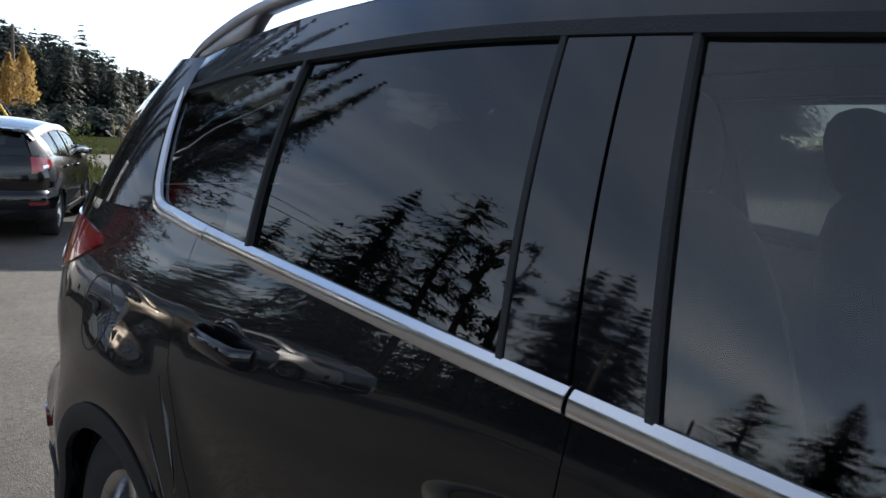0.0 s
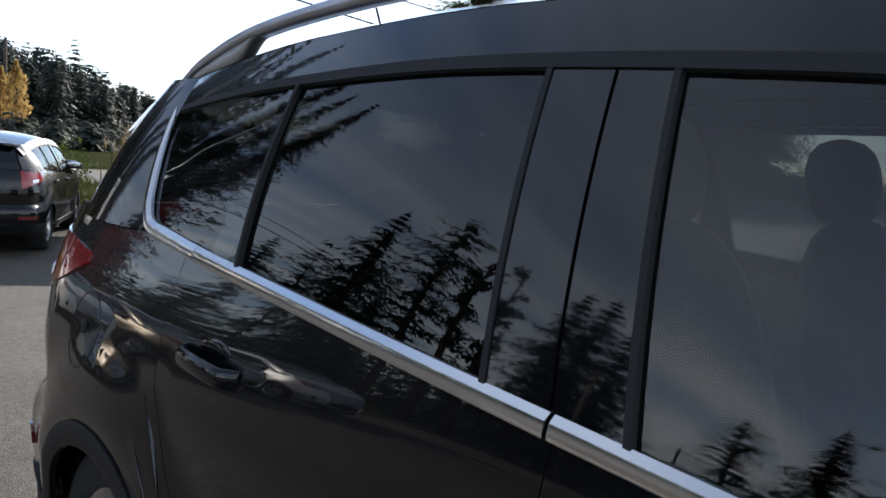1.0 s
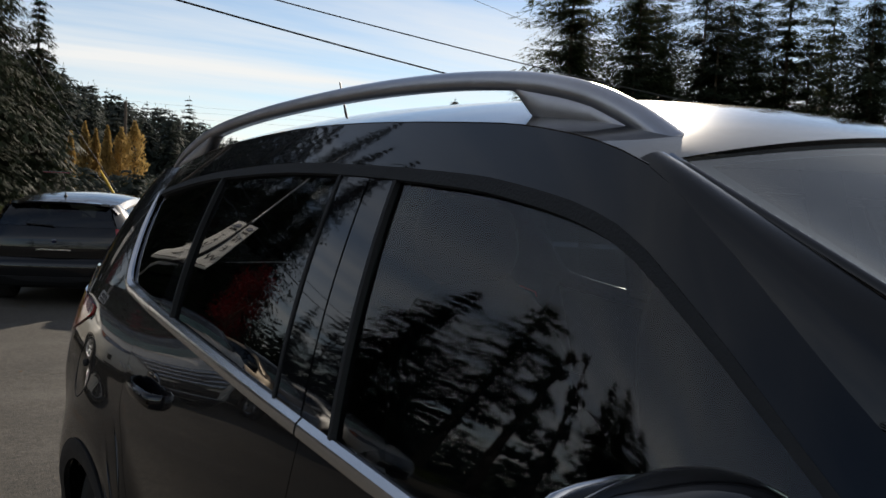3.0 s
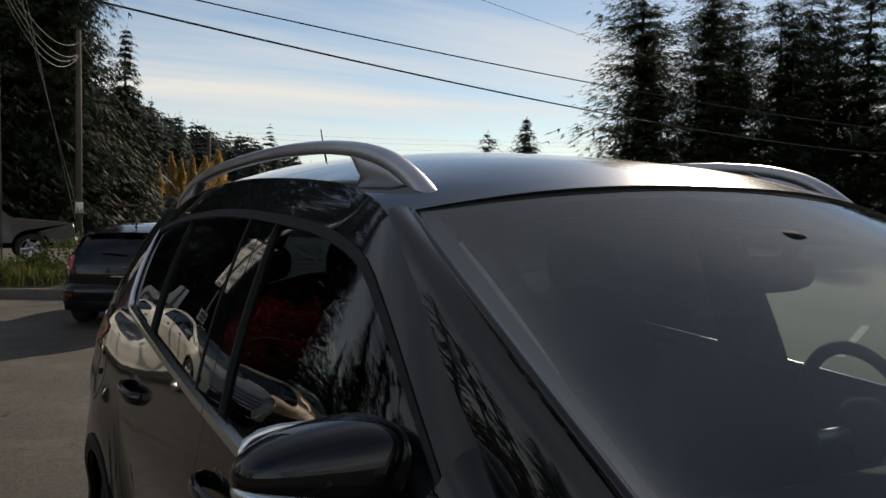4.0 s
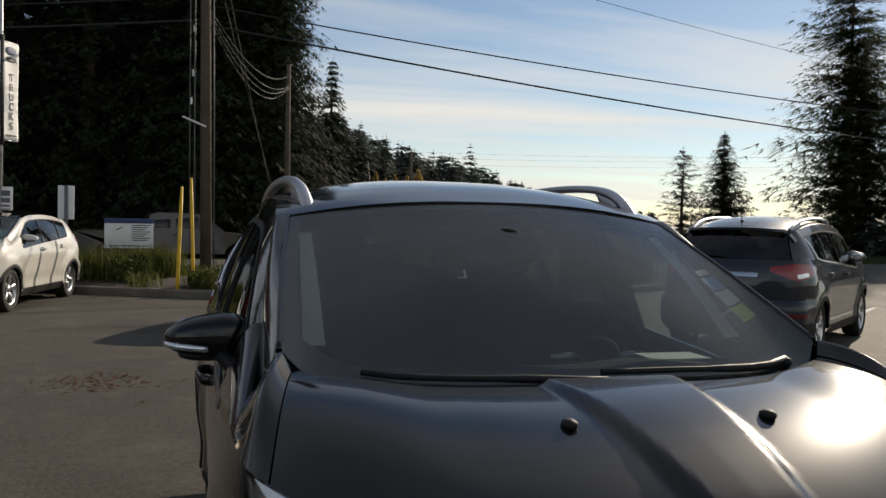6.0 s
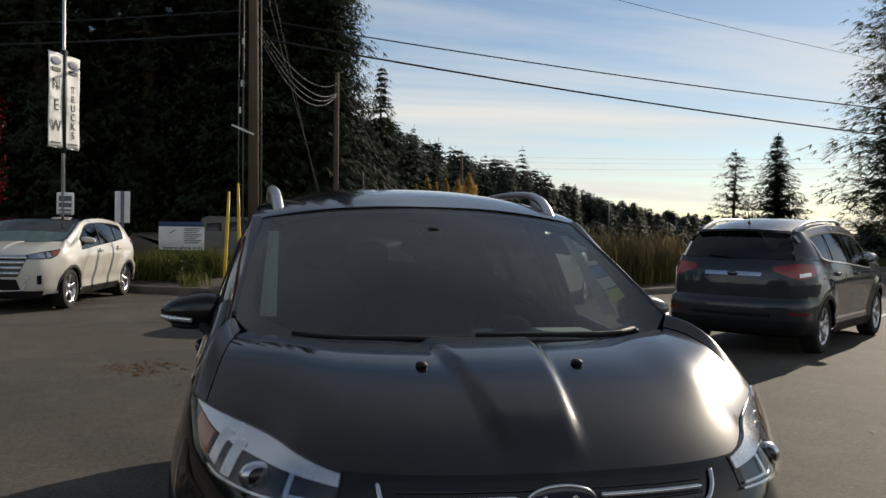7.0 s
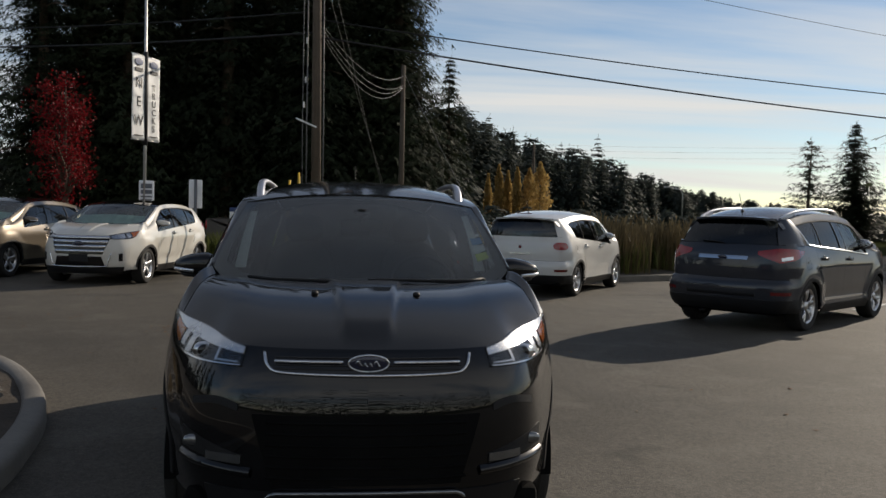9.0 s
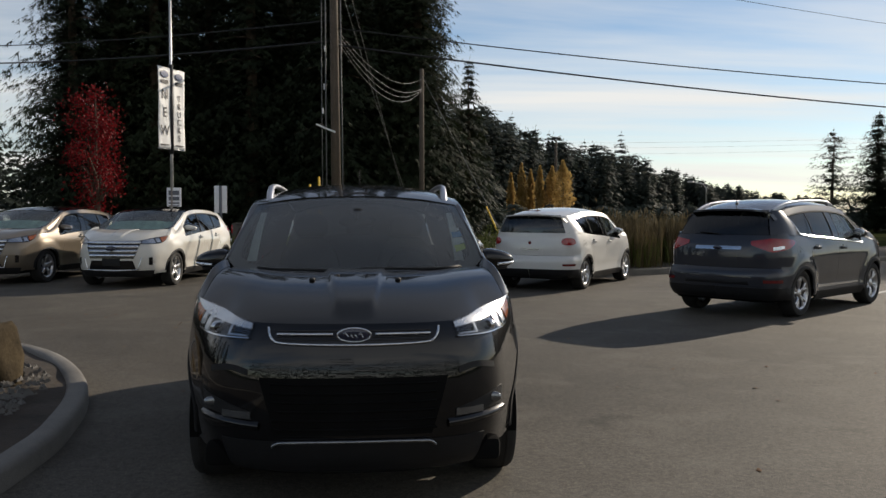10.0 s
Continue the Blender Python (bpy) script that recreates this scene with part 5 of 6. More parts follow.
        part("skid_strip", sheet(lambda u, v: on_tail(lerp(-0.5, 0.5, u), lerp(0.49, 0.56, v), 0.006 + 0.01 * math.sin(math.pi * v)), 24, 4, 0.01, 1, W), CM["trim"], car)
    else:
        part("plate_recess", sheet(lambda u, v: on_tail(lerp(-0.27, 0.27, u), lerp(0.74, 0.86, v), 0.006), 12, 6, 0.008, 1, W), P, car)
        part("plate_bar", sheet(lambda u, v: on_tail(lerp(-0.2, 0.2, u), lerp(0.845, 0.865, v), 0.02), 10, 3, 0.008, 1, W), CM["chrome"], car)
        part("badge", blob(0, on_tail(0, 0.99).y + 0.012, 0.99, 0.035, 0.008, 0.035, 2.0, 18, 8, 1, W), CM["red_dark"] if rear == "round" else CM["badge_blue"], car)

    # rear wiper
    part("rear_wiper", tube([tuple(W(p)) if W else tuple(p) for p in (backlight(0.02, 0.02) + Vector((0, 0.02, 0.0)), backlight(0.2, 0.06) + Vector((0, 0.022, 0.0)), backlight(0.5, 0.08) + Vector((0, 0.018, 0.0)))], 0.008, 6), CM["trim"], car)

    # windscreen wipers
    for x0, x1 in ((0.60, 0.02), (0.04, -0.56)) if detail else ():
        pts = []
        for k in range(9):
            t = k / 8
            p = screen(lerp(x0, x1, t) / 0.735, lerp(0.055 + 0.06 * max(0, abs(x0) - 0.3), 0.085, t ** 1.2)) + Vector((0, -0.008, 0.009 + 0.006 * math.sin(math.pi * t)))
            pts.append(tuple(W(p)) if W else tuple(p))
        wp = part("wiper", tube(pts, [0.011] * 4 + [0.008] * 5, 8), CM["trim"], car)
        p = Vector(pts[0])
        part("wiper_pivot", blob(p.x, p.y - 0.005, p.z - 0.008, 0.016, 0.018, 0.014, 2.2, 12, 8), CM["trim"], wp)

    # antenna
    if detail:
        a0 = Vector((0, 1.63, ROOF_Z(1.63)))
        an = part("antenna", tube([tuple(W(a0)) if W else tuple(a0), tuple((W(a0) if W else a0) + Vector((0, 0.12, 0.25)))], [0.006, 0.003], 6), CM["trim"], car)
        b0p = W(a0) if W else a0
        part("antenna_base", blob(b0p.x, b0p.y, b0p.z + 0.004, 0.02, 0.04, 0.018, 2.2, 12, 8), CM["trim"], an)

    # cabin
    tr = lambda x, y, z: W(Vector((x, y, z))) if W else Vector((x, y, z))
    part("cabin_floor", box(1.45, 2.9, 0.1, 0.02, tuple(tr(0, 0.35, 0.42))), CM["dash"], car)
    def dash(u, v):
        k = 2 * u - 1
        x = 0.74 * k
        yk = -1.26 + 0.16 * k * k
        prof = [(yk, 1.10), (yk + 0.25, 1.125), (yk + 0.42, 1.115 - 0.02 * abs(k)), (yk + 0.5, 1.05), (yk + 0.46, 0.85), (yk + 0.4, 0.6)]
        a = v * 5
        i = min(int(a), 4)
        y, z = lerp(prof[i][0], prof[i + 1][0], a - i), lerp(prof[i][1], prof[i + 1][1], a - i)
        if v < 0.7:
            z += 0.02 * math.exp(-((x - 0.38) / 0.16) ** 2) * math.sin(math.pi * min(v / 0.7, 1))
        return Vector((x, y, z))
    part("dashboard", sheet(dash, 30, 20, 0.0, 1, W), CM["dash"], car)
    for sd in (1, -1):
        part("door_lining", sheet(lambda u, v: body(s_of_y(lerp(-0.85, 1.35, u)), lerp(0.4, BELT_Z(lerp(-0.85, 1.35, u)) - 0.02, v)) - Vector((0.075, 0, 0)), 20, 8, 0.0, sd, W), CM["dash"], car)
        part("inner_post", sheet(lambda u, v: house(lerp(0.13, 0.25, u), v) - Vector((0.05, 0, 0)), 4, 8, 0.0, sd, W), CM["dash"], car)
        def inner_trim(u, v):
            p = Vector((0.668, -0.965, 1.205)).lerp(Vector((0.636, -0.50, 1.505)), v)
            return p + Vector((lerp(-0.048, 0.012, u) * (1 - 0.35 * v), 0.01 * u, 0.018 * math.sin(math.pi * v)))
        part("inner_pillar", sheet(inner_trim, 3, 14, 0.0, sd, W), CM["pale_lining"], car)
    part("cargo_floor", box(1.3, 0.8, 0.06, 0.01, tuple(tr(0, 1.6, 0.75))), CM["dash"], car)

    fz = tr(0, 0, 1.5).z / 1.5

    def add_seat(x, y, wdt):
        p = tr(x, y, 0)
        st = part("seat", blob(p.x, p.y, 0.62 * fz, wdt, 0.27, 0.1 * fz, 3.2, 20, 12), CM["seat"], car)
        bk = blob(0, 0, 0, wdt * 0.96, 0.085, 0.36 * fz, 3.0, 20, 14, 1, None, lambda q: Vector((q.x * (1 - 0.12 * q.z), q.y, q.z)))
        bmesh.ops.transform(bk, matrix=pose(p.x, p.y + 0.30, 0.97 * fz, -14), verts=bk.verts)
        part("seat_back", bk, CM["seat"], st)
        return st, p
    for x in (0.37, -0.37):
        st, p = add_seat(x, -0.02, 0.255)
        hd = blob(0, 0, 0, 0.13, 0.055, 0.10 * fz, 2.8, 16, 10)
        bmesh.ops.transform(hd, matrix=pose(p.x, p.y + 0.41, 1.40 * fz, -10), verts=hd.verts)
        part("headrest", hd, CM["seat"], st)
        for o in (-0.045, 0.045):
            part("headrest_post", tube([(p.x + o, p.y + 0.385, 1.25 * fz), (p.x + o, p.y + 0.405, 1.36 * fz)], 0.006, 6), CM["satin"], st)
    st, p = add_seat(0, 0.92, 0.62)
    for x in (-0.4, 0, 0.4):
        hd = blob(0, 0, 0, 0.12, 0.05, 0.075, 2.8, 14, 8)
        bmesh.ops.transform(hd, matrix=pose(p.x + x, p.y + 0.40, 1.355 * fz, -10), verts=hd.verts)
        part("headrest", hd, CM["seat"], st)
    # steering wheel on the left-hand side
    c = tr(0.36, -0.62, 1.10)
    mw = Matrix.Translation(c) @ Matrix.Rotation(radians(64), 4, "X")
    sw = part("steering_wheel", tube([tuple(mw @ Vector((0.185 * math.cos(a), 0.185 * math.sin(a), 0))) for a in np.linspace(0, math.tau, 41)], 0.0155, 10, False), CM["seat"], car)
    hubb = blob(0, 0, 0, 0.085, 0.07, 0.03, 2.6, 16, 8)
    bmesh.ops.transform(hubb, matrix=mw, verts=hubb.verts)
    part("wheel_hub", hubb, CM["dash"], sw)
    for a in (0.0, math.pi, -math.pi / 2):
        part("wheel_spoke", tube([tuple(mw @ Vector((0.06 * math.cos(a), 0.06 * math.sin(a), 0))), tuple(mw @ Vector((0.18 * math.cos(a), 0.18 * math.sin(a), 0)))], 0.016, 8), CM["satin"], sw)
    # rear-view mirror and the sensor box on the screen
    p = screen(0, 0.73)
    p = W(p) if W else p
    rv = part("rear_view_mirror", blob(p.x, p.y + 0.10, p.z - 0.055, 0.125, 0.02, 0.036, 3.0, 18, 10), CM["dash"], car)
    part("mirror_stem", tube([(p.x, p.y + 0.10, p.z - 0.05), (p.x, p.y + 0.04, p.z - 0.0)], 0.012, 8), CM["dash"], rv)
    part("sensor_box", blob(p.x, p.y + 0.10, p.z + 0.012, 0.05, 0.07, 0.02, 2.4, 16, 10), CM["dash"], car)

    if stickers:
        # window stickers inside the screen, driver's side
        def stick(u0, u1, v0, v1):
            return sheet(lambda u, v: screen(lerp(u0, u1, u), lerp(v0, v1, v)) + Vector((0, 0.006, -0.006)), 4, 4, 0.0, 1, W)
        stk = part("sticker", stick(0.83, 0.925, 0.36, 0.44), CM["paper_white"], ws)
        part("sticker", stick(0.84, 0.925, 0.45, 0.53), CM["paper_blue"], ws)
        part("sticker", stick(0.83, 0.92, 0.27, 0.35), CM["paper_yellow"], ws)
        part("sticker", stick(0.85, 0.925, 0.545, 0.58), CM["paper_white"], ws)
        # a sheet of paper lying on the dashboard
        part("paper_sheet", box(0.20, 0.13, 0.003, 0.0, (0.50, -0.86, 1.135), m=None), CM["paper_white"], car)
    if shade:
        part("sunshade", sheet(lambda u, v: screen(lerp(-0.9, 0.9, u), lerp(0.08, 0.55, v)) + Vector((0, 0.06 + 0.02 * math.sin(u * 40), -0.05)), 60, 6, 0.0, 1, W), CM["sunshade"], car)

    add_wheels(car, track, base, tyre_r, wheel, rim_mat, True)
    return car


main_car = build_car("black_suv", pose(0.012, 0, 0), "glossy black compact suv with roof rails and chrome belt trim", "black", stickers=True)

# ---- parked cars ----
def scale_warp(sx, sy, sz, rear_up=0.0, nose=1.0, roof=0.0):
    """Another car's proportions: width, length and height, a steeper tail, a shorter nose, a higher roof."""
    def f(p):
        y = p.y
        if y < -1.345:
            y = -1.345 + (y + 1.345) * nose
        y = y * sy + rear_up * max(0, p.z - 1.1) * sstep(1.1, 1.9, p.y)
        return Vector((p.x * sx, y, p.z * sz + roof * max(0, p.z - 1.1)))
    return f


def parked(x, y, heading):
    """Pose of a car whose mid-wheelbase stands at x, y, facing heading degrees clockwise from +y."""
    return pose(x, y, 0, 0, 0, 180 - heading)


build_car("grey_suv", parked(6.91, 7.16, 51.4), "dark blue-grey compact suv with chrome tailgate bar", "grey", wheel=1)
edge = scale_warp(1.05, 1.045, 0.985, roof=-0.08)
white_suv = build_car("white_suv", parked(-4.52, 13.38, 189.8), "pearl white suv with a chrome barred grille", "pearl", "row of parked suvs", edge, "bars", 2, "alloy", 0.825, 2.81, 0.36,
          rails=False, rear="hatch", detail=False, belt_chrome=False, shade=True)
for o in white_suv.children:
    if o.name.split(".")[0] == "roof":
        o.data.materials[0] = CM["gloss_trim"]


def repaint(car, old, fresh, m, label, name):
    """A copy of a parked car in another paint."""
    c = copy_thing(car, m)
    c.name = name
    tagged(c, label)
    for o in c.children_recursive:
        for sl in o.material_slots:
            if sl.material == CM[old]:
                sl.link = "OBJECT"
                sl.material = CM[fresh]
    return c


repaint(white_suv, "pearl", "bronze", parked(-7.4, 14.35, 191), "bronze metallic suv with a sunshade behind the screen", "bronze_suv")
repaint(white_suv, "pearl", "silver", parked(-10.35, 15.4, 192), "silver suv at the end of the row", "silver_suv")
build_car("white_hatchback", parked(4.42, 11.85, 34), "rounded white tall hatchback with dark windows", "white", warp=scale_warp(0.965, 0.965, 0.94, 0.42, 0.85, 0.0), front="bars", wheel=1,
          track=0.755, base=2.6, tyre_r=0.33, rails=False, rear="round", belt_chrome=False)
build_car("black_hatchback", parked(1.3, 11.4, 25), "small black hatchback with large red tail lamps", "black", warp=scale_warp(0.93, 0.92, 0.77, 0.1, 0.85), front="slim", wheel=1,
          track=0.735, base=2.48, tyre_r=0.305, rails=False, rear="hatch", belt_chrome=False, arch=False)


# ---- pickup beyond the bed ----
def pickup(m):
    t = thing("pickup_truck", m, "grey pickup truck parked beyond the planting bed", "truck")
    prof = [(-2.75, 0.55), (-2.82, 0.8), (-2.72, 1.05), (-1.35, 1.16), (-0.75, 1.62), (-0.55, 1.70), (0.55, 1.72), (0.78, 1.66), (0.86, 1.18), (2.78, 1.16), (2.82, 0.9), (2.8, 0.55)]
    arcs = []
    for cy in (1.78, -1.75):
        arcs += [(cy + 0.46 * math.cos(a), 0.42 + 0.46 * math.sin(a)) for a in np.linspace(0.25, math.pi - 0.25, 9)]
    full = prof + arcs
    bm = bmesh.new()
    L = [bm.verts.new((0.93 - (0.16 if z > 1.3 else 0), y, z)) for y, z in full]
    R = [bm.verts.new((-0.93 + (0.16 if z > 1.3 else 0), y, z)) for y, z in full]
    n = len(full)
    for k in range(n):
        bm.faces.new((L[k], L[(k + 1) % n], R[(k + 1) % n], R[k]))
    fl = bm.faces.new(L)
    frr = bm.faces.new(R[::-1])
    bmesh.ops.triangulate(bm, faces=[fl, frr])
    bmesh.ops.recalc_face_normals(bm, faces=bm.faces)
    body_ob = part("truck_body", smooth(bm, 30), CM["dusk"], t)
    for sd in (1, -1):
        part("cab_window", box(0.02, 0.62, 0.34, 0.008, m=pose(sd * 0.846, -0.25, 1.44, 0, -20 * sd, 0)), CM["gloss_trim"], t)
        part("cab_window", box(0.02, 0.46, 0.34, 0.008, m=pose(sd * 0.846, 0.42, 1.44, 0, -20 * sd, 0)), CM["gloss_trim"], t)
        part("truck_mirror", blob(sd * 1.02, -0.78, 1.3, 0.1, 0.06, 0.09, 2.6, 14, 8), CM["trim"], t)
        part("headlamp", blob(sd * 0.72, -2.74, 0.95, 0.17, 0.06, 0.09, 2.8, 14, 8), CM["clear_plastic"], t)
        part("door_handle", blob(sd * 0.94, 0.05, 1.08, 0.02, 0.08, 0.018, 2.4, 10, 6), CM["trim"], t)
        part("tail_lamp", blob(sd * 0.88, 2.8, 0.95, 0.07, 0.04, 0.16, 2.8, 12, 8), CM["red_lens"], t)
    ws = box(1.5, 0.02, 0.72, 0.02)
    bmesh.ops.transform(ws, matrix=pose(0, -1.07, 1.40, -52), verts=ws.verts)
    part("windscreen", ws, CM["gloss_trim"], t)
    part("bed_cavity", box(1.6, 1.75, 0.06, 0.02, (0, 1.8, 1.145)), CM["under"], t)
    part("front_bumper", box(1.84, 0.16, 0.24, 0.05, (0, -2.8, 0.58)), CM["chrome"], t)
    part("rear_bumper", box(1.8, 0.16, 0.2, 0.05, (0, 2.84, 0.55)), CM["chrome"], t)
    part("grille", box(1.1, 0.06, 0.3, 0.03, (0, -2.79, 0.92)), CM["gloss_trim"], t)
    part("underbody", box(1.5, 4.6, 0.2, 0.02, (0, 0, 0.5)), CM["under"], t)
    add_wheels(t, 0.8, 3.53, 0.39, 2, "satin")
    return t


pickup(pose(-1.55, 23.6, 0, 0, 0, 90))

# ---- poles, cables and signs ----
def pole(name, x, y, h, r, label, lean=(0, 0)):
    t = thing(name, pose(x, y, 0), label, "utility pole")
    part("post", tube([(0, 0, -0.1), (lean[0] * 0.5, lean[1] * 0.5, h / 2), (lean[0], lean[1], h)], [r, r * 0.88, r * 0.7], 16), M["pole_wood"], t)
    return t


def cable(a, b, sag, r, material, label, n=24, category="cable", group=""):
    a, b = Vector(a), Vector(b)
    pts = [tuple(a.lerp(b, k / n) - Vector((0, 0, 4 * sag * (k / n) * (1 - k / n)))) for k in range(n + 1)]
    o = part("overhead_cable", tube(pts, r, 6), material, None)
    return tagged(o, label, category, group)


PX, PY = -0.78, 19.35
pc = pole("utility_pole", PX, PY, 11.5, 0.145, "weathered wooden utility pole with cables and brackets", (-0.12, 0))
part("bracket", box(0.62, 0.05, 0.05, 0.008, (0, 0, 0), m=pose(-0.32, -0.12, 3.98, 0, 22, 0)), M["white_vinyl"], pc)
part("crossarm", box(2.2, 0.1, 0.12, 0.01, (-0.1, 0, 10.8)), M["pole_wood"], pc)
for dx, r in ((-0.28, 0.022), (-0.40, 0.014), (0.19, 0.02)):
    part("conduit", tube([(dx, -0.05, 0.15), (dx * 1.0 - 0.03, -0.05, 4.0), (dx * 0.9 - 0.08, -0.05, 9.5)], r, 6), M["cable_grey"], pc)
for z, dx in ((5.2, -0.36), (6.3, -0.34), (4.5, -0.40)):
    part("insulator", revolve([(-0.08, 0.001), (-0.08, 0.03), (-0.03, 0.02), (0, 0.034), (0.03, 0.02), (0.08, 0.03), (0.08, 0.001)], 12), M["white_vinyl"], pc).matrix_basis = pose(dx, -0.06, z, 0, 90, 0)
pb = pole("utility_pole", 2.79, 35.8, 8.5, 0.14, "thin wooden utility pole standing before the trees")
part("meter_box", box(0.3, 0.2, 0.45, 0.02, (-0.02, -0.22, 1.4)), M["galvanised"], pb)
pole("utility_pole", 21.5, 90.0, 9.5, 0.2, "distant wooden utility pole at the wood's edge")
# main lines running past the pole
cable((PX - 0.1, PY, 6.44), (52.8, 33.5, 5.76), 0.69, 0.027, M["cable"], "thick black overhead cable between poles", 40, group="overhead lines")
cable((PX - 0.1, PY, 6.93), (47.1, 21.7, 5.46), 0.76, 0.018, M["cable"], "black overhead cable between poles", 40, group="overhead lines")
cable((PX - 0.1, PY, 9.9), (60.0, 49.0, 12.2), 0.7, 0.010, M["cable"], "thin overhead wire high between poles", 40, group="overhead lines")
cable((PX - 0.1, PY, 6.55), (-30.0, 42.0, 9.6), 0.5, 0.030, M["cable"], "thick black overhead cable behind the trees", 30, group="overhead lines")
cable((PX - 0.1, PY, 7.15), (-30.0, 42.0, 10.4), 0.5, 0.020, M["cable"], "black overhead cable behind the trees", 30, group="overhead lines")
# drop cables to the thin pole
for z0, z1, s in ((6.9, 8.0, 0.75), (6.8, 7.55, 0.8), (6.7, 7.5, 0.95), (6.6, 7.45, 1.1)):
    cable((PX, PY, z0), (2.79, 35.75, z1), s, 0.008, M["cable_grey"], "sagging grey service cable between poles", 20, group="service cables")
cable((PX, PY, 9.6), (2.2, 30.0, 0.3), 0.2, 0.010, M["cable_grey"], "slanting guy wire of the utility pole", 12, group="guy wires")
cable((PX + 0.1, PY, 8.2), (2.5, 31.0, 0.3), 0.2, 0.010, M["cable_grey"], "slanting guy wire of the utility pole", 12, group="guy wires")
cable((2.79, 35.8, 8.2), (5.0, 22.4, 0.1), 0.0, 0.010, M["cable_grey"], "slanting guy wire of the thin pole", 6, group="guy wires")
for k, (y0, dz) in enumerate(((80, 0.0), (80, 0.7), (80, 1.3))):
    cable((20.5, 88, 8.0 + dz), (75, 60 + 4 * k, 8.5 + dz), 0.5, 0.007, M["cable"], "far thin overhead wire", 16, group="overhead lines")


def sleeve(a, b, label):
    d = Vector(b) - Vector(a)
    pts = [tuple(Vector(a) + d * k / 4) for k in range(5)]
    o = part("guy_sleeve", tube(pts, [0.036, 0.038, 0.038, 0.036, 0.028], 10), M["yellow_plastic"], None)
    return tagged(o, label, "post", "yellow guards")


sleeve((-1.36, 14.45, 0.05), (-1.30, 15.1, 2.2), "yellow plastic guard standing in the planting bed")
sleeve((-1.05, 15.3, 0.05), (-1.13, 16.0, 2.42), "yellow plastic guard leaning in the planting bed")
sleeve((4.93, 22.8, 0.05), (4.52, 25.3, 1.72), "yellow plastic guard on a guy wire")


def letters(text, size, material, parent, m, name="lettering"):
    cu = bpy.data.curves.new(name, "FONT")
    cu.body, cu.size, cu.align_x, cu.align_y = text, size, "CENTER", "CENTER"
    cu.extrude = 0.003
    cu.materials.append(material)
    o = new(name, cu)
    o.parent = parent
    o.matrix_basis = m
    return o


def banner(parent, x, label, text, ang):
    """A hanging banner beside its pole, lettered down its length."""
    w, h = 0.52, 2.1
    def f(u, v):
        return Vector((x + (u - 0.5) * w, 0.008 * math.sin(u * 5 + v * 7) - 0.02, 3.18 + h * v))
    bm = sheet(f, 10, 24, 0.0, 1)
    bmesh.ops.solidify(bm, geom=list(bm.faces), thickness=0.004)
    b = part("banner", bm, M["white_vinyl"], parent, label)
    step = 1.25 / len(text) if len(text) > 3 else 0.47
    z = 3.18 + (1.34 if len(text) > 3 else 1.40)
    for ch in text:
        letters(ch, 0.235 if len(text) > 3 else 0.36, M["ink"], b, pose(x, -0.036, z, 90, 0, 0))
        z -= step * 1.0 if len(text) > 3 else step
    part("banner_logo", blob(x, -0.034, 3.18 + 1.93, 0.17, 0.004, 0.09, 2.0, 20, 6), M["ink_blue"], b)
    part("banner_logo", box(0.3, 0.01, 0.08, 0, (x, -0.034, 3.18 + 1.74)), M["ink"], b)
    part("banner_logo", box(0.34, 0.01, 0.025, 0, (x, -0.034, 3.18 + 0.1)), M["ink"], b)
    for z in (3.17, 5.29):
        part("banner_arm", tube([(0, 0, z), (x + math.copysign(w / 2, x), 0, z)], 0.014, 6), M["galvanised"], parent)
    return b


bp_t = thing("banner_pole", pose(-5.06, 17.1, 0, 0, 0, 67), "galvanised pole carrying two white lettered banners", "banner pole")
part("post", tube([(0, 0, 0.0), (0, 0, 4), (0, 0, 9.5)], [0.045, 0.04, 0.028], 12), M["galvanised"], bp_t)
part("banner_sleeve", tube([(0, 0, 3.05), (0, 0, 5.4)], 0.062, 12), M["ink"], bp_t, "black sleeve that holds the banner arms")
banner(bp_t, -0.31, "white vinyl banner reading NEW", "NEW", 0)
banner(bp_t, 0.31, "white vinyl banner reading TRUCKS", "TRUCKS", 0)
sg = part("sign_plate", box(0.38, 0.02, 0.6, 0.006, (0, 0, 0), m=pose(0.0, -0.06, 1.86, 0, 0, -70)), M["white_sign"], bp_t)
for z, hgt in ((2.02, 0.12), (1.87, 0.1), (1.75, 0.04), (1.66, 0.06)):
    part("sign_bar", box(0.28, 0.006, hgt, 0, (0, -0.013, 0), m=pose(0.0, -0.06, z, 0, 0, -70)), M["sign_grey"], sg)

s2 = thing("road_sign", pose(-3.55, 15.6, 0, 0, 0, 8), "white sign plate seen from behind on a dark post", "sign")
part("sign_plate", box(0.31, 0.012, 0.68, 0.005, (0, 0.03, 1.83)), M["white_sign"], s2)
part("post", box(0.07, 0.04, 2.15, 0.006, (0, 0, 1.1)), M["sign_grey"], s2)

s3 = thing("notice_board", pose(-2.6, 19.0, 0, 0, 0, 5), "white notice board with a map and lines on two posts", "notice board")
part("board", box(1.12, 0.05, 0.72, 0.01, (0, 0, 1.16)), M["white_sign"], s3)
part("header", box(1.12, 0.02, 0.12, 0.004, (0, -0.028, 1.47)), M["ink_blue"], s3)
part("map_area", box(0.5, 0.01, 0.4, 0.002, (-0.24, -0.029, 1.15)), M["white_vinyl"], s3)
part("map_mark", box(0.16, 0.01, 0.02, 0.0, (0, 0, 0), m=pose(-0.22, -0.036, 1.28, 0, -30, 0)), M["ink"], s3)
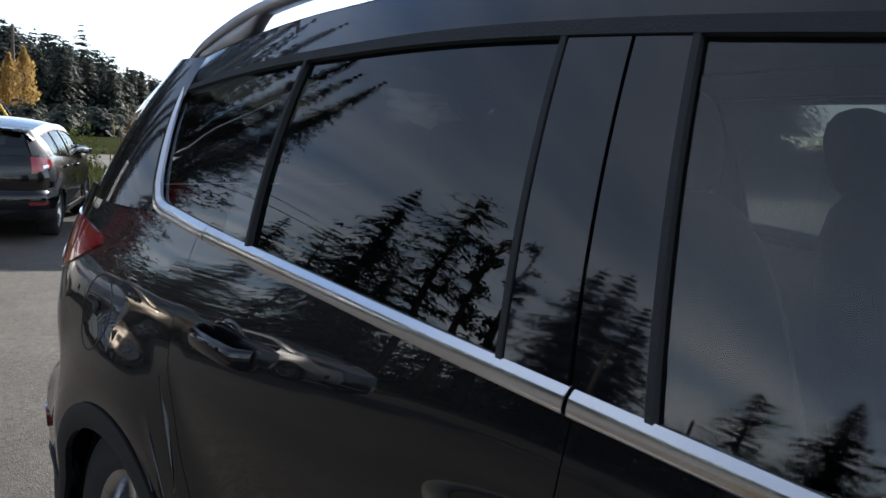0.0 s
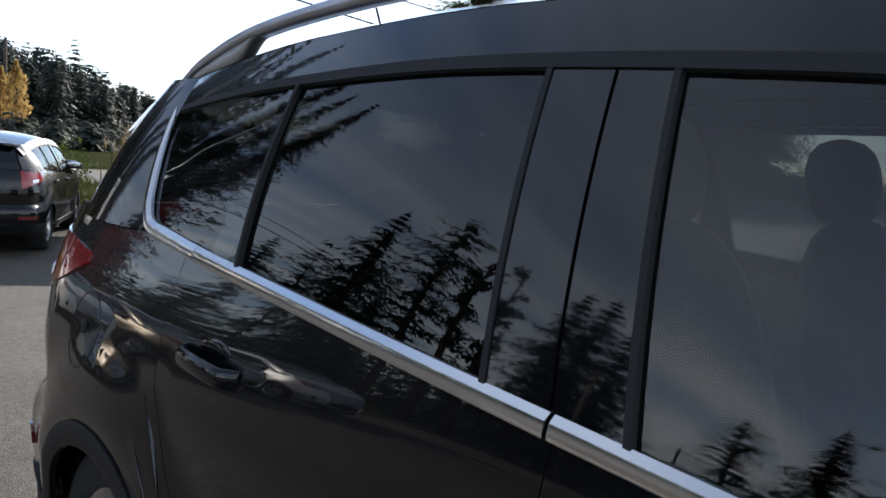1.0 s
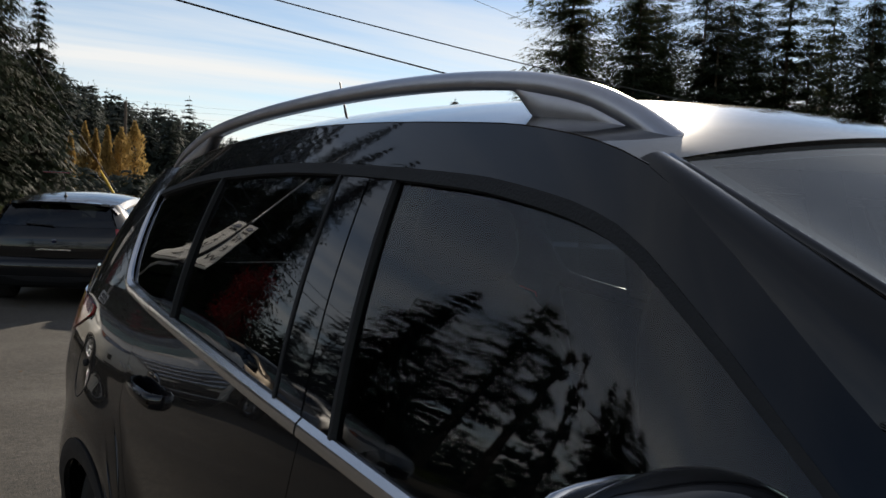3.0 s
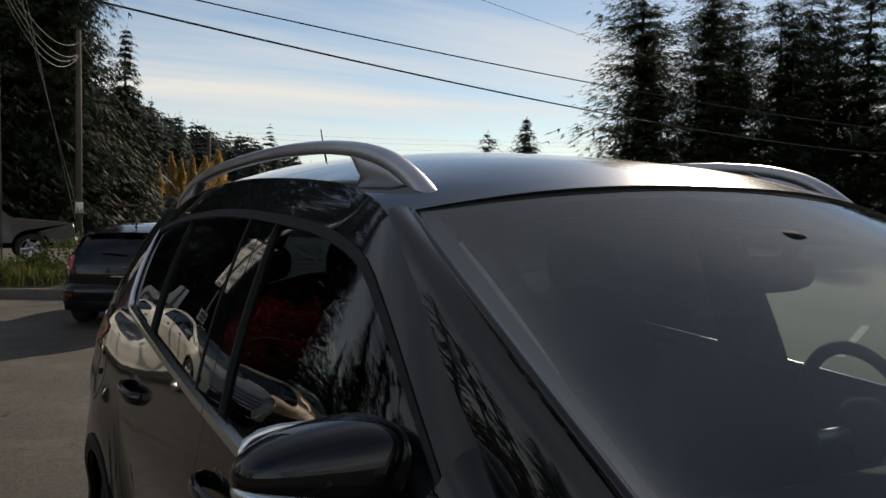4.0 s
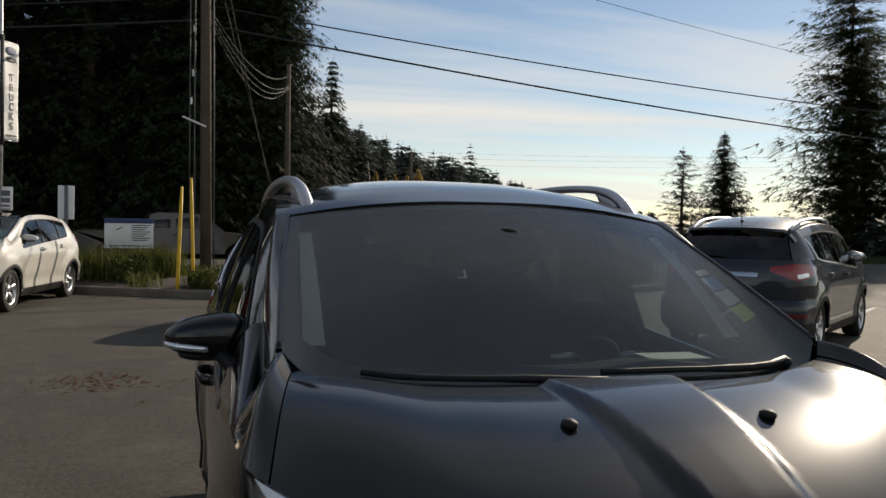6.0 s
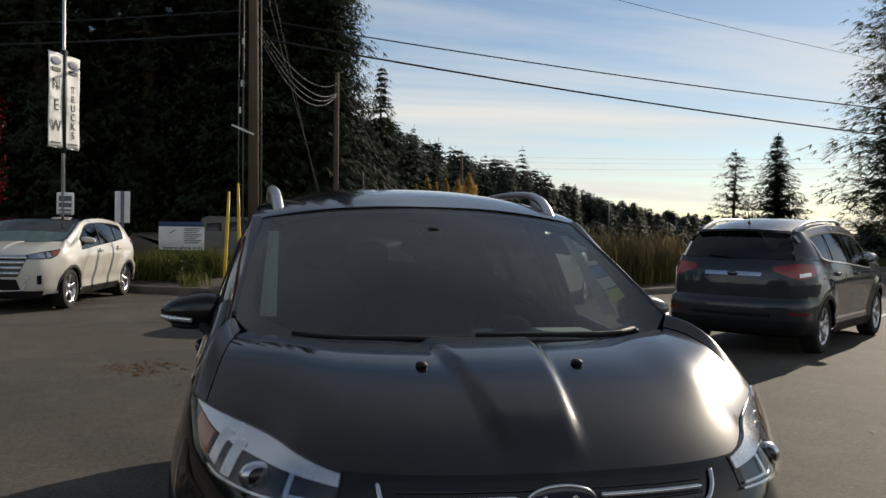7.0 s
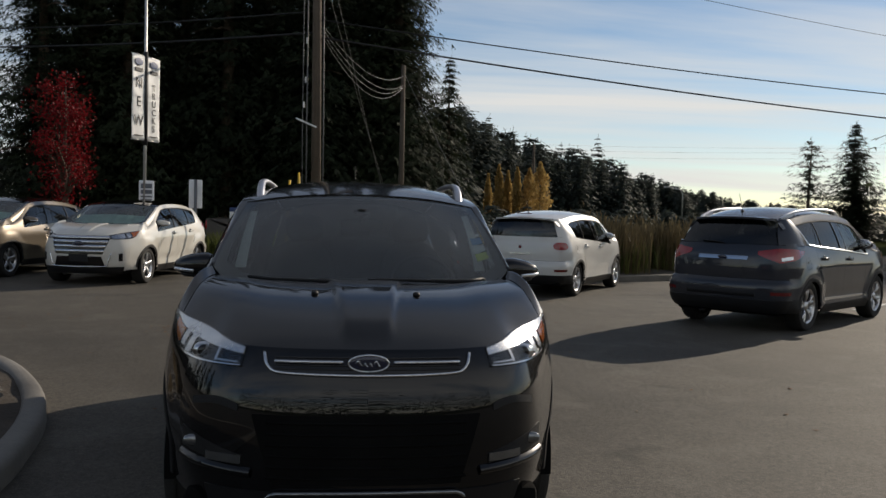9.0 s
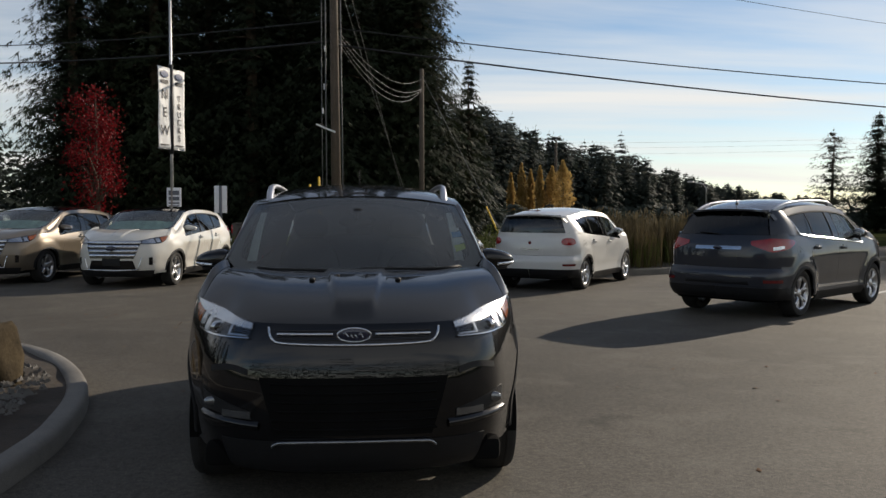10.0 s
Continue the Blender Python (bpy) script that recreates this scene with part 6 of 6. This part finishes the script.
for k in range(8):
    part("text_bar", box(0.42 - 0.06 * (k % 3), 0.01, 0.018, 0, (0.28 - 0.03 * (k % 3), -0.029, 1.36 - 0.052 * k)), M["ink"], s3)
part("text_bar", box(0.9, 0.01, 0.02, 0, (0, -0.029, 0.86)), M["ink"], s3)
for sx in (-0.48, 0.48):
    part("post", box(0.08, 0.08, 1.2, 0.006, (sx, 0.06, 0.6)), M["pole_wood"], s3)

# street lamp far behind
lampt = thing("street_lamp", pose(37.5, 86, 0), "distant street lamp with a curved arm", "street lamp")
part("post", tube([(0, 0, 0), (0, 0, 4.2), (-0.3, 0, 4.7), (-1.5, 0, 4.95)], [0.12, 0.08, 0.06, 0.05], 8), M["galvanised"], lampt)
part("lamp_head", blob(-1.8, 0, 4.95, 0.4, 0.16, 0.1, 2.6, 12, 8), M["galvanised"], lampt)

# ---- island: boulder and gravel ----
def boulder(m, sx, sy, sz, seed, label):
    bm = bmesh.new()
    bmesh.ops.create_icosphere(bm, subdivisions=4, radius=1)
    for v in bm.verts:
        c = v.co.copy()
        k = 1 + 0.28 * noise.noise(c * 1.3 + Vector((seed, 0, 0))) + 0.10 * noise.noise(c * 3.5 + Vector((0, seed, 0)))
        for f in range(11):
            nn = Vector((math.sin(f * 2.4 + seed), math.cos(f * 1.7 + seed), 0.8 * math.sin(f * 3.1))).normalized()
            d = c.dot(nn) * k
            if d > 0.66:
                k *= 0.66 / d
        top = 0.74 + 0.08 * math.sin(c.x * 9)
        if c.z * k > top:
            k *= top / (c.z * k)
        v.co = Vector((c.x * k * sx, c.y * k * sy, max(c.z * k * sz, -sz * 0.35)))
    t = part("boulder", smooth(bm, 35), M["rock"], None)
    t.matrix_basis = m
    return tagged(t, label, "boulder")


boulder(pose(-3.04, 0.75, 0.27, 0, 0, 30), 0.44, 0.40, 0.50, 3, "brown weathered boulder on the gravel island")
gr = np.random.default_rng(5)
n_st = 2200
ang, rad = gr.uniform(0, math.tau, n_st), np.sqrt(gr.uniform(0, 1, n_st))
px = -3.35 + 1.05 * rad * np.cos(ang)
py = -0.35 + 2.0 * rad * np.sin(ang)
tet = np.array([[1, 0, -0.3], [-0.5, 0.87, -0.3], [-0.5, -0.87, -0.3], [0.1, 0.1, 0.7]])
sz = gr.uniform(0.012, 0.035, n_st)
ca, sa = np.cos(ang * 7), np.sin(ang * 7)
vv = tet[None] * sz[:, None, None]
vv = np.stack([vv[..., 0] * ca[:, None] - vv[..., 1] * sa[:, None], vv[..., 0] * sa[:, None] + vv[..., 1] * ca[:, None], vv[..., 2]], -1)
vv += np.stack([px, py, np.full(n_st, 0.165)], 1)[:, None]
fi = (np.arange(n_st) * 4)[:, None, None] + np.array([[0, 1, 3], [1, 2, 3], [2, 0, 3], [0, 2, 1]])[None]
tagged(part("gravel_stones", mesh_of("gravel_stones", vv.reshape(-1, 3), fi.reshape(-1, 3).tolist(), M["gravel"], False), M["gravel"], None),
       "loose grey gravel stones on the island", "gravel", kind="stuff")

# fallen leaves on the asphalt
n_l = 260
cx = np.where(gr.uniform(size=n_l) < 0.6, -1.85, gr.uniform(-6, 8, n_l))
cy = np.where(cx == -1.85, 5.3, gr.uniform(-3, 12, n_l))
C = np.stack([cx + gr.normal(0, 0.28, n_l), cy + gr.normal(0, 0.25, n_l), np.full(n_l, 0.012)], 1)
tagged(part("fallen_leaves", sprays("fallen_leaves", C, np.stack([gr.normal(size=n_l), gr.normal(size=n_l), np.zeros(n_l)], 1), np.repeat(UPS, n_l, 0),
                                    gr.uniform(0.03, 0.07, n_l), gr.uniform(0.02, 0.05, n_l), M["leaf_litter"]), M["leaf_litter"], None), "scattered brown fallen leaves on the asphalt", "leaves", kind="stuff")
for x, y, rz, ln in ((8.6, 5.2, 60, 3.2), (10.6, 9.8, 51, 4.5)):
    tagged(part("parking_line", box(0.1, ln, 0.006, 0, (x, y, 0.003), m=None), M["line_paint"], None), "faded white painted parking line", "parking line", kind="structure").matrix_basis = Matrix.Translation((x, y, 0)) @ pose(0, 0, 0, 0, 0, -rz) @ Matrix.Translation((-x, -y, 0))

# ---- planting ----
def blades(name, where, n, h, spread, width, material, seed, label, category, lean=0.35, flat=0.5, tuft=0.18):
    """Tufts of long narrow leaves, as one mass."""
    g = np.random.default_rng(seed)
    base = np.array(where)[g.integers(0, len(where), n)]
    th = g.uniform(0, math.tau, n)
    hh = h * g.uniform(0.55, 1.15, n)
    out = lean * hh * g.uniform(0.2, 1.2, n)
    off = g.normal(0, tuft, (n, 2))
    p0 = np.stack([base[:, 0] + off[:, 0], base[:, 1] + off[:, 1], np.full(n, 0.12)], 1)
    p1 = p0 + np.stack([np.cos(th) * out * 0.35, np.sin(th) * out * 0.35, hh * 0.6], 1)
    p2 = p0 + np.stack([np.cos(th) * out, np.sin(th) * out, hh * g.uniform(0.8, 1.0, n)], 1)
    w = np.stack([-np.sin(th), np.cos(th), np.zeros(n)], 1) * width * g.uniform(0.6, 1.3, n)[:, None]
    verts = np.stack([p0 - w * 0.6, p0 + w * 0.6, p1 + w, p1 - w, p2], 1).reshape(-1, 3)
    i = np.arange(n)[:, None] * 5
    faces = [[a, a + 1, a + 2, a + 3] for a in i[:, 0]] + [[a + 3, a + 2, a + 4] for a in i[:, 0]]
    return tagged(part(name, mesh_of(name, verts, faces, material, False), material, None), label, category, kind="stuff")


def along(line, d0, d1, x0, x1, n, seed):
    g = random.Random(seed)
    pts = []
    while len(pts) < n:
        k = g.randrange(len(line) - 1)
        p = Vector(line[k]).lerp(Vector(line[k + 1]), g.random())
        t = (Vector(line[k + 1]) - Vector(line[k])).normalized()
        d = g.uniform(d0, d1)
        q = (p.x - t.y * d, p.y + t.x * d)
        if x0 < q[0] < x1:
            pts.append(q)
    return pts


blades("reed_grass", along(far_line, 0.8, 3.8, 5.2, 10.5, 60, 1), 6500, 1.3, 0.4, 0.012, M["reed"], 2, "tall dry ornamental grass with pale plumes", "grass", 0.22, tuft=0.22)
blades("reed_grass", along(far_line, 0.8, 3.8, 5.2, 10.5, 60, 1), 4500, 0.85, 0.4, 0.014, M["grass"], 3, "green lower blades of ornamental grass", "grass", 0.4, tuft=0.25)
gp = np.array(along(far_line, 0.8, 3.8, 5.2, 10.5, 60, 1))
g7 = np.random.default_rng(7)
npl = 1500
bc = gp[g7.integers(0, len(gp), npl)]
C = np.stack([bc[:, 0] + g7.normal(0, 0.3, npl), bc[:, 1] + g7.normal(0, 0.3, npl), 1.22 + g7.normal(0, 0.16, npl)], 1)
tagged(part("grass_plumes", sprays("grass_plumes", C, np.stack([g7.normal(0, 0.25, npl), g7.normal(0, 0.25, npl), np.ones(npl)], 1), g7.normal(0, 1, (npl, 3)), g7.uniform(0.15, 0.3, npl), g7.uniform(0.02, 0.045, npl), M["reed"]), M["reed"], None),
       "pale feathery plumes of the ornamental grass", "grass", kind="stuff")
blades("bed_grass", along(far_line, 0.3, 4.5, -6.5, 5.2, 70, 4), 6000, 0.38, 0.4, 0.012, M["grass"], 5, "low green and yellowed grass tufts in the bed", "grass", 0.6, tuft=0.2)
blades("bed_grass", along(far_line, 1.6, 2.6, -3.3, -1.6, 7, 14), 2600, 0.8, 0.4, 0.012, M["grass"], 15, "tall green grass tufts in the bed", "grass", 0.45, tuft=0.25)
blades("bed_grass", along(far_line, 0.3, 4.5, -20, -6.5, 50, 6), 3000, 0.6, 0.4, 0.014, M["grass"], 8, "low green grass tufts in the bed", "grass", 0.6, tuft=0.25)


def shrub(x, y, r, h, seed, label, material="shrub", n=900, leaf=0.07):
    g = np.random.default_rng(seed)
    t = thing("shrub", pose(x, y, 0.08), label, "shrub", "bed shrubs")
    bm = tube([(0, 0, 0), (0, 0, h * 0.5)], [0.03, 0.015], 6)
    for k in range(7):
        th = k * 0.9
        bm = join(bm, tube([(0, 0, 0.02), (0.4 * r * math.cos(th), 0.4 * r * math.sin(th), h * 0.4), (0.8 * r * math.cos(th), 0.8 * r * math.sin(th), h * 0.75)], [0.014, 0.01, 0.004], 5))
    part("stems", bm, M["bark"], t)
    d = g.normal(0, 1, (n, 3))
    d /= np.linalg.norm(d, axis=1, keepdims=True)
    p = d * (g.uniform(0.3, 1.0, (n, 1)) ** 0.5) * [r, r, h * 0.55] * (1 + 0.2 * np.sin(d[:, :1] * 7 + seed)) + [0, 0, h * 0.5]
    part("leaves", sprays("leaves", p, d + g.normal(0, 0.5, (n, 3)), g.normal(0, 1, (n, 3)), g.uniform(0.7, 1.3, n) * leaf, g.uniform(0.4, 0.7, n) * leaf, M[material]), M[material], t)
    return t


for k, (x, y, r, h) in enumerate(((-2.3, 16.4, 0.55, 0.6), (-0.2, 15.7, 0.5, 0.55), (0.5, 16.1, 0.6, 0.85), (1.3, 15.8, 0.6, 0.9), (-3.4, 17.0, 0.5, 0.55), (2.4, 16.6, 0.7, 1.0), (-0.9, 15.0, 0.35, 0.4), (3.8, 16.8, 0.7, 1.1), (-5.6, 18.2, 0.7, 0.8), (-9.0, 19.4, 0.9, 1.1))):
    shrub(x, y, r, h, 30 + k, "low green shrub with yellowing leaves in the bed")

# ---- trees ----
def poplar(m, h, r, seed):
    """A narrow column of upward-pointing leaf sprays."""
    g = np.random.default_rng(seed)
    t = thing("poplar_tree", m, "tall narrow poplar in golden autumn leaf", "tree", "autumn poplars")
    part("trunk", trunk_bm(h * 0.9, 0.12, seed, limbs=8, reach=r), M["bark"], t)
    n = 2600
    f = g.uniform(0.04, 1, n)
    th = g.uniform(0, math.tau, n)
    wob = 0.8 + 0.3 * np.sin(f * 17 + seed) * np.cos(th * 2 + seed) + g.normal(0, 0.1, n)
    rad = r * np.sqrt(g.uniform(0.1, 1, n)) * np.minimum(1, (1 - f) * 2.6 + 0.1) * wob
    C = np.stack([rad * np.cos(th), rad * np.sin(th), h * f], 1)
    A = np.stack([0.5 * np.cos(th), 0.5 * np.sin(th), np.full(n, 1.0)], 1) + g.normal(0, 0.3, (n, 3))
    part("crown", sprays("crown", C, A, g.normal(0, 1, (n, 3)), g.uniform(0.2, 0.42, n), g.uniform(0.08, 0.17, n), M["poplar"]), M["poplar"], t)
    return t


broadleaf(pose(-7.75, 19.5, 0), "slender maple with bright red autumn leaves", 5.5, 0.82, 2.3, 11, M["maple"], 3400, 0.085, name="maple_tree")
for k, (az, d, h, r) in enumerate(((10.3, 96, 6.9, 0.65), (10.9, 97, 6.3, 0.6), (11.5, 95, 6.6, 0.6), (12.3, 97, 6.6, 1.0), (13.0, 95, 7.2, 1.35), (9.6, 99, 6.0, 0.5))):
    poplar(pose(0.07 + d * math.sin(radians(az)), -6.4 + d * math.cos(radians(az)), 0), h, r, 60 + k)

# dark firs behind the bed: four built, the rest copies
protos = [conifer(pose(3.2, 46, 0), "tall dark fir at the edge of the wood", 27, 4.3, 101, M["fir"], "dark firs", base=0.015, whorls=70, per=15, n_spray=18, size=0.56, droop=0.4),
          conifer(pose(-1.5, 44, 0), "tall dark fir in the wood", 25, 4.6, 102, M["fir"], "dark firs", base=0.015, whorls=66, per=15, n_spray=18, size=0.56, droop=0.35),
          conifer(pose(-7.0, 54, 0), "tall dark fir in the wood", 29, 5.0, 103, M["fir"], "dark firs", base=0.02, whorls=34, per=13, n_spray=11, size=1.0, droop=0.4),
          conifer(pose(-16.6, 45, 0), "tall ragged dark fir at the edge of the wood", 24, 4.2, 104, M["fir"], "dark firs", base=0.02, whorls=58, per=12, n_spray=21, size=0.5, droop=0.35, ragged=0.5)]
rt = random.Random(9)
spots = []
for row, y in enumerate((46.5, 51, 56, 62)):
    for k in range(8):
        x = -17.0 + k * 2.75 + rt.uniform(-0.9, 0.9) + (1.3 if row % 2 else 0)
        if row == 0 and k in (3, 5):
            continue
        spots.append((min(x, 3.4 - row * 0.2), y + rt.uniform(-1.2, 1.2), row))
for x, y, row in spots:
    s = rt.uniform(0.85, 1.15)
    o = copy_thing(protos[2] if row > 1 else rt.choice(protos[:2]), pose(x, y, 0, 0, 0, rt.uniform(0, 360)))
    o.scale = (s, s, s)
# a smaller fir that steps down from the wood
o = conifer(pose(6.7, 49.0, 0), "shorter fir with drooping boughs beside the wood", 11.5, 2.6, 105, M["fir"], base=0.03, whorls=34, per=9, n_spray=9, droop=0.4)

# big trees towards the sun
sunny = [conifer(pose(44.0, 48.8, 0), "tall broad fir against the light", 22, 6.3, 201, M["pine"], "firs against the light", base=0.03, whorls=46, per=14, n_spray=20, size=0.66, droop=0.04, ragged=0.55, shape=0.42),
         conifer(pose(49.5, 47.0, 0), "tall broad fir against the light", 21, 6.2, 202, M["pine"], "firs against the light", base=0.03, whorls=44, per=14, n_spray=20, size=0.66, droop=0.06, ragged=0.55, shape=0.45),
         conifer(pose(56.0, 46.0, 0), "tall dark fir against the light", 21, 5.8, 203, M["fir"], "firs against the light", base=0.02, whorls=52, per=13, n_spray=18, size=0.62, droop=0.25, ragged=0.5, shape=0.55)]
for x, y, k, s in ((60, 41, 0, 0.98), (63.5, 36, 2, 0.95), (50, 54, 2, 0.92), (57, 51, 1, 0.95), (63, 46, 2, 0.95), (68, 38, 2, 0.9), (59, 56, 1, 1.05), (66, 51, 0, 1.05), (71, 44, 1, 1.0), (54, 43, 2, 0.8), (58.5, 38, 2, 0.7), (46.5, 44.5, 2, 0.62)):
    o = copy_thing(sunny[k], pose(x, y, 0, 0, 0, rt.uniform(0, 360)))
    o.scale = (s, s, s)
# the pair of smaller trees before the open sky
conifer(pose(41.9, 61.0, 0), "lone pointed spruce on the skyline", 9.8, 3.4, 301, M["fir"], base=0.05, whorls=40, per=14, n_spray=12, droop=0.12, size=0.9, ragged=0.25)
conifer(pose(38.2, 61.4, 0), "thin ragged pine on the skyline", 8.4, 2.7, 302, M["fir"], name="pine", base=0.2, whorls=20, per=6, n_spray=11, droop=0.05, ragged=0.6, shape=0.5)


def far_wood(name, spots, seed, label, material, per_tree=(34, 9, 6)):
    """A far wood as one mass of small conifers: (x, y, height, spread)."""
    C, A, L, W2 = [], [], [], []
    for k, (x, y, h, s) in enumerate(spots):
        full = (0.34, 0.45, 0.6, 0.8)[(k * 7 + seed) % 4]
        c, a, l, w = conifer_points(h, s, seed + k, base=0.02, whorls=per_tree[0], per=per_tree[1], n_spray=per_tree[2], droop=0.3, ragged=0.5, shape=full, size=0.9)
        C.append(c + [x, y, 0])
        A.append(a)
        L.append(l * 1.0)
        W2.append(w * 1.5)
    C, A, L, W2 = [np.concatenate(k) for k in (C, A, L, W2)]
    return tagged(part(name, sprays(name, C, A, np.repeat(UPS, len(C), 0), L, W2, material), material, None), label, "woodland", kind="stuff")


skyline = curve([(5, 7.6), (8, 7.0), (10, 6.2), (12, 5.2), (14, 4.7), (16, 4.3), (18, 3.6), (20, 2.9), (22, 2.2), (24, 1.7), (26, 1.3), (30, 0.9), (34, 0.7), (60, 0.7)])
spots = []
for k in range(250):
    az = 5 + 24 * (k / 250) ** 0.9 + rt.uniform(-0.4, 0.4)
    d = lerp(120, 210, (az - 5) / 24) + rt.uniform(-25, 25)
    h = (1.5 + d * math.tan(radians(skyline(az)))) * rt.choice((0.55, 0.68, 0.76, 0.82, 0.86, 0.9, 0.94, 0.98, 1.02))
    spots.append((0.07 + d * math.sin(radians(az)), -6.4 + d * math.cos(radians(az)), max(h, 3), max(2.2, h * rt.uniform(0.22, 0.4))))
az, d = 16.7, 150
spots.append((0.07 + d * math.sin(radians(az)), -6.4 + d * math.cos(radians(az)), 1.5 + d * 0.091, 2.9))
# far foliage wears the fir colour with haze painted in
far_wood("distant_woods", spots, 1000, "distant wooded hillside of dark conifers", M["fir_hazy"], (26, 12, 6))
spots = []
for k in range(90):
    az = 26 + 60 * k / 90
    d = rt.uniform(150, 260)
    spots.append((d * math.sin(radians(az)), d * math.cos(radians(az)), rt.uniform(2.5, 5.0), rt.uniform(1.6, 3.0)))
far_wood("distant_woods", spots, 2000, "low line of distant trees and bushes", M["fir_hazy"], (10, 6, 4))

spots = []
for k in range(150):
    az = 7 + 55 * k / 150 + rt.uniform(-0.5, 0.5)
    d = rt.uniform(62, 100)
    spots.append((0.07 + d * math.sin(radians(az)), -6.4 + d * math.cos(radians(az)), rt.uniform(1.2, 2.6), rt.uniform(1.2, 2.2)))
far_wood("distant_woods", spots, 2500, "dark low bushes along the far side of the road", M["fir_hazy"], (8, 9, 5))

# trees, poles and wires across the lot, seen in the car's glass and paint
def out_at(az, d):
    return -d * math.sin(radians(az)), d * math.cos(radians(az))


spots = []
for k in range(70):
    az = -19 - 55 * k / 70
    d = rt.uniform(66, 95)
    spots.append((d * math.sin(radians(az)), d * math.cos(radians(az)), rt.uniform(5.5, 9.5), rt.uniform(2.2, 3.4)))
far_wood("distant_woods", spots, 2700, "dark trees beyond the end of the lot", M["fir_hazy"], (16, 10, 6))
west = [conifer(pose(*out_at(33.5, 42), 0), "broad dark fir across the lot", 16.5, 4.8, 401, M["fir"], "trees across the lot", base=0.06, whorls=36, per=11, n_spray=11, ragged=0.45),
        conifer(pose(*out_at(39, 42), 0), "open dark pine across the lot", 18.5, 5.0, 402, M["pine"], "trees across the lot", base=0.25, whorls=18, per=8, n_spray=13, droop=0.1, ragged=0.55, shape=0.45)]
for az, d, h, r in ((42.6, 40, 17.0, 1.0), (45.6, 40, 18.0, 1.1)):
    broadleaf(pose(*out_at(az, d), 0), "narrow dark cypress across the lot", h, r, h * 0.46, int(az), M["fir"], 1600, 0.3, 0.1, "cypress", "trees across the lot")
for az, d, k, s in ((27, 60, 0, 0.75), (30, 58, 1, 0.7), (36, 50, 0, 0.7), (51, 40, 0, 0.98), (53, 42, 0, 1.05), (55.3, 44, 0, 0.95), (56, 60, 0, 0.7), (64, 55, 1, 0.75), (69, 50, 0, 0.9), (74, 46, 1, 0.9), (80, 48, 0, 0.95), (86, 50, 1, 1.0), (93, 48, 0, 1.0)):
    o = copy_thing(west[k], pose(*out_at(az, d), 0, 0, 0, rt.uniform(0, 360)))
    o.scale = (s, s, s)
for az, d, h in ((54.6, 38, 9.5), (58.3, 60, 10.0), (61, 62, 9.0)):
    x, y = out_at(az, d)
    u = pole("utility_pole", x, y, h, 0.15, "wooden utility pole with a crossarm across the lot")
    for z in (h - 0.35, h - 1.1):
        part("crossarm", box(2.2, 0.1, 0.12, 0.01, (0, 0, z), m=pose(0, 0, 0, 0, 0, 30)), M["pole_wood"], u)
x0, y0 = out_at(54.6, 38)
cable((x0, y0, 9.1), (-30.0, 42.0, 10.4), 0.4, 0.02, M["cable"], "black overhead cable across the lot", 20, group="overhead lines")
# unseen tree belt, added so that paint and glass have something dark to reflect
spots = []
for k in range(230):
    az = 95 + 240 * k / 230
    d = rt.uniform(95, 150)
    # taller and nearer to the south, to darken the bumper's reflection
    south = 125 < az < 232
    if south:
        d *= 0.72
    spots.append((d * math.sin(radians(az)), d * math.cos(radians(az)), rt.uniform(17, 27) if south else rt.uniform(5, 12), rt.uniform(4.0, 6.5) if south else rt.uniform(1.8, 3.2)))
far_wood("distant_woods", spots, 3000, "unseen belt of trees added to darken reflections in the car", M["fir"], (10, 6, 4))
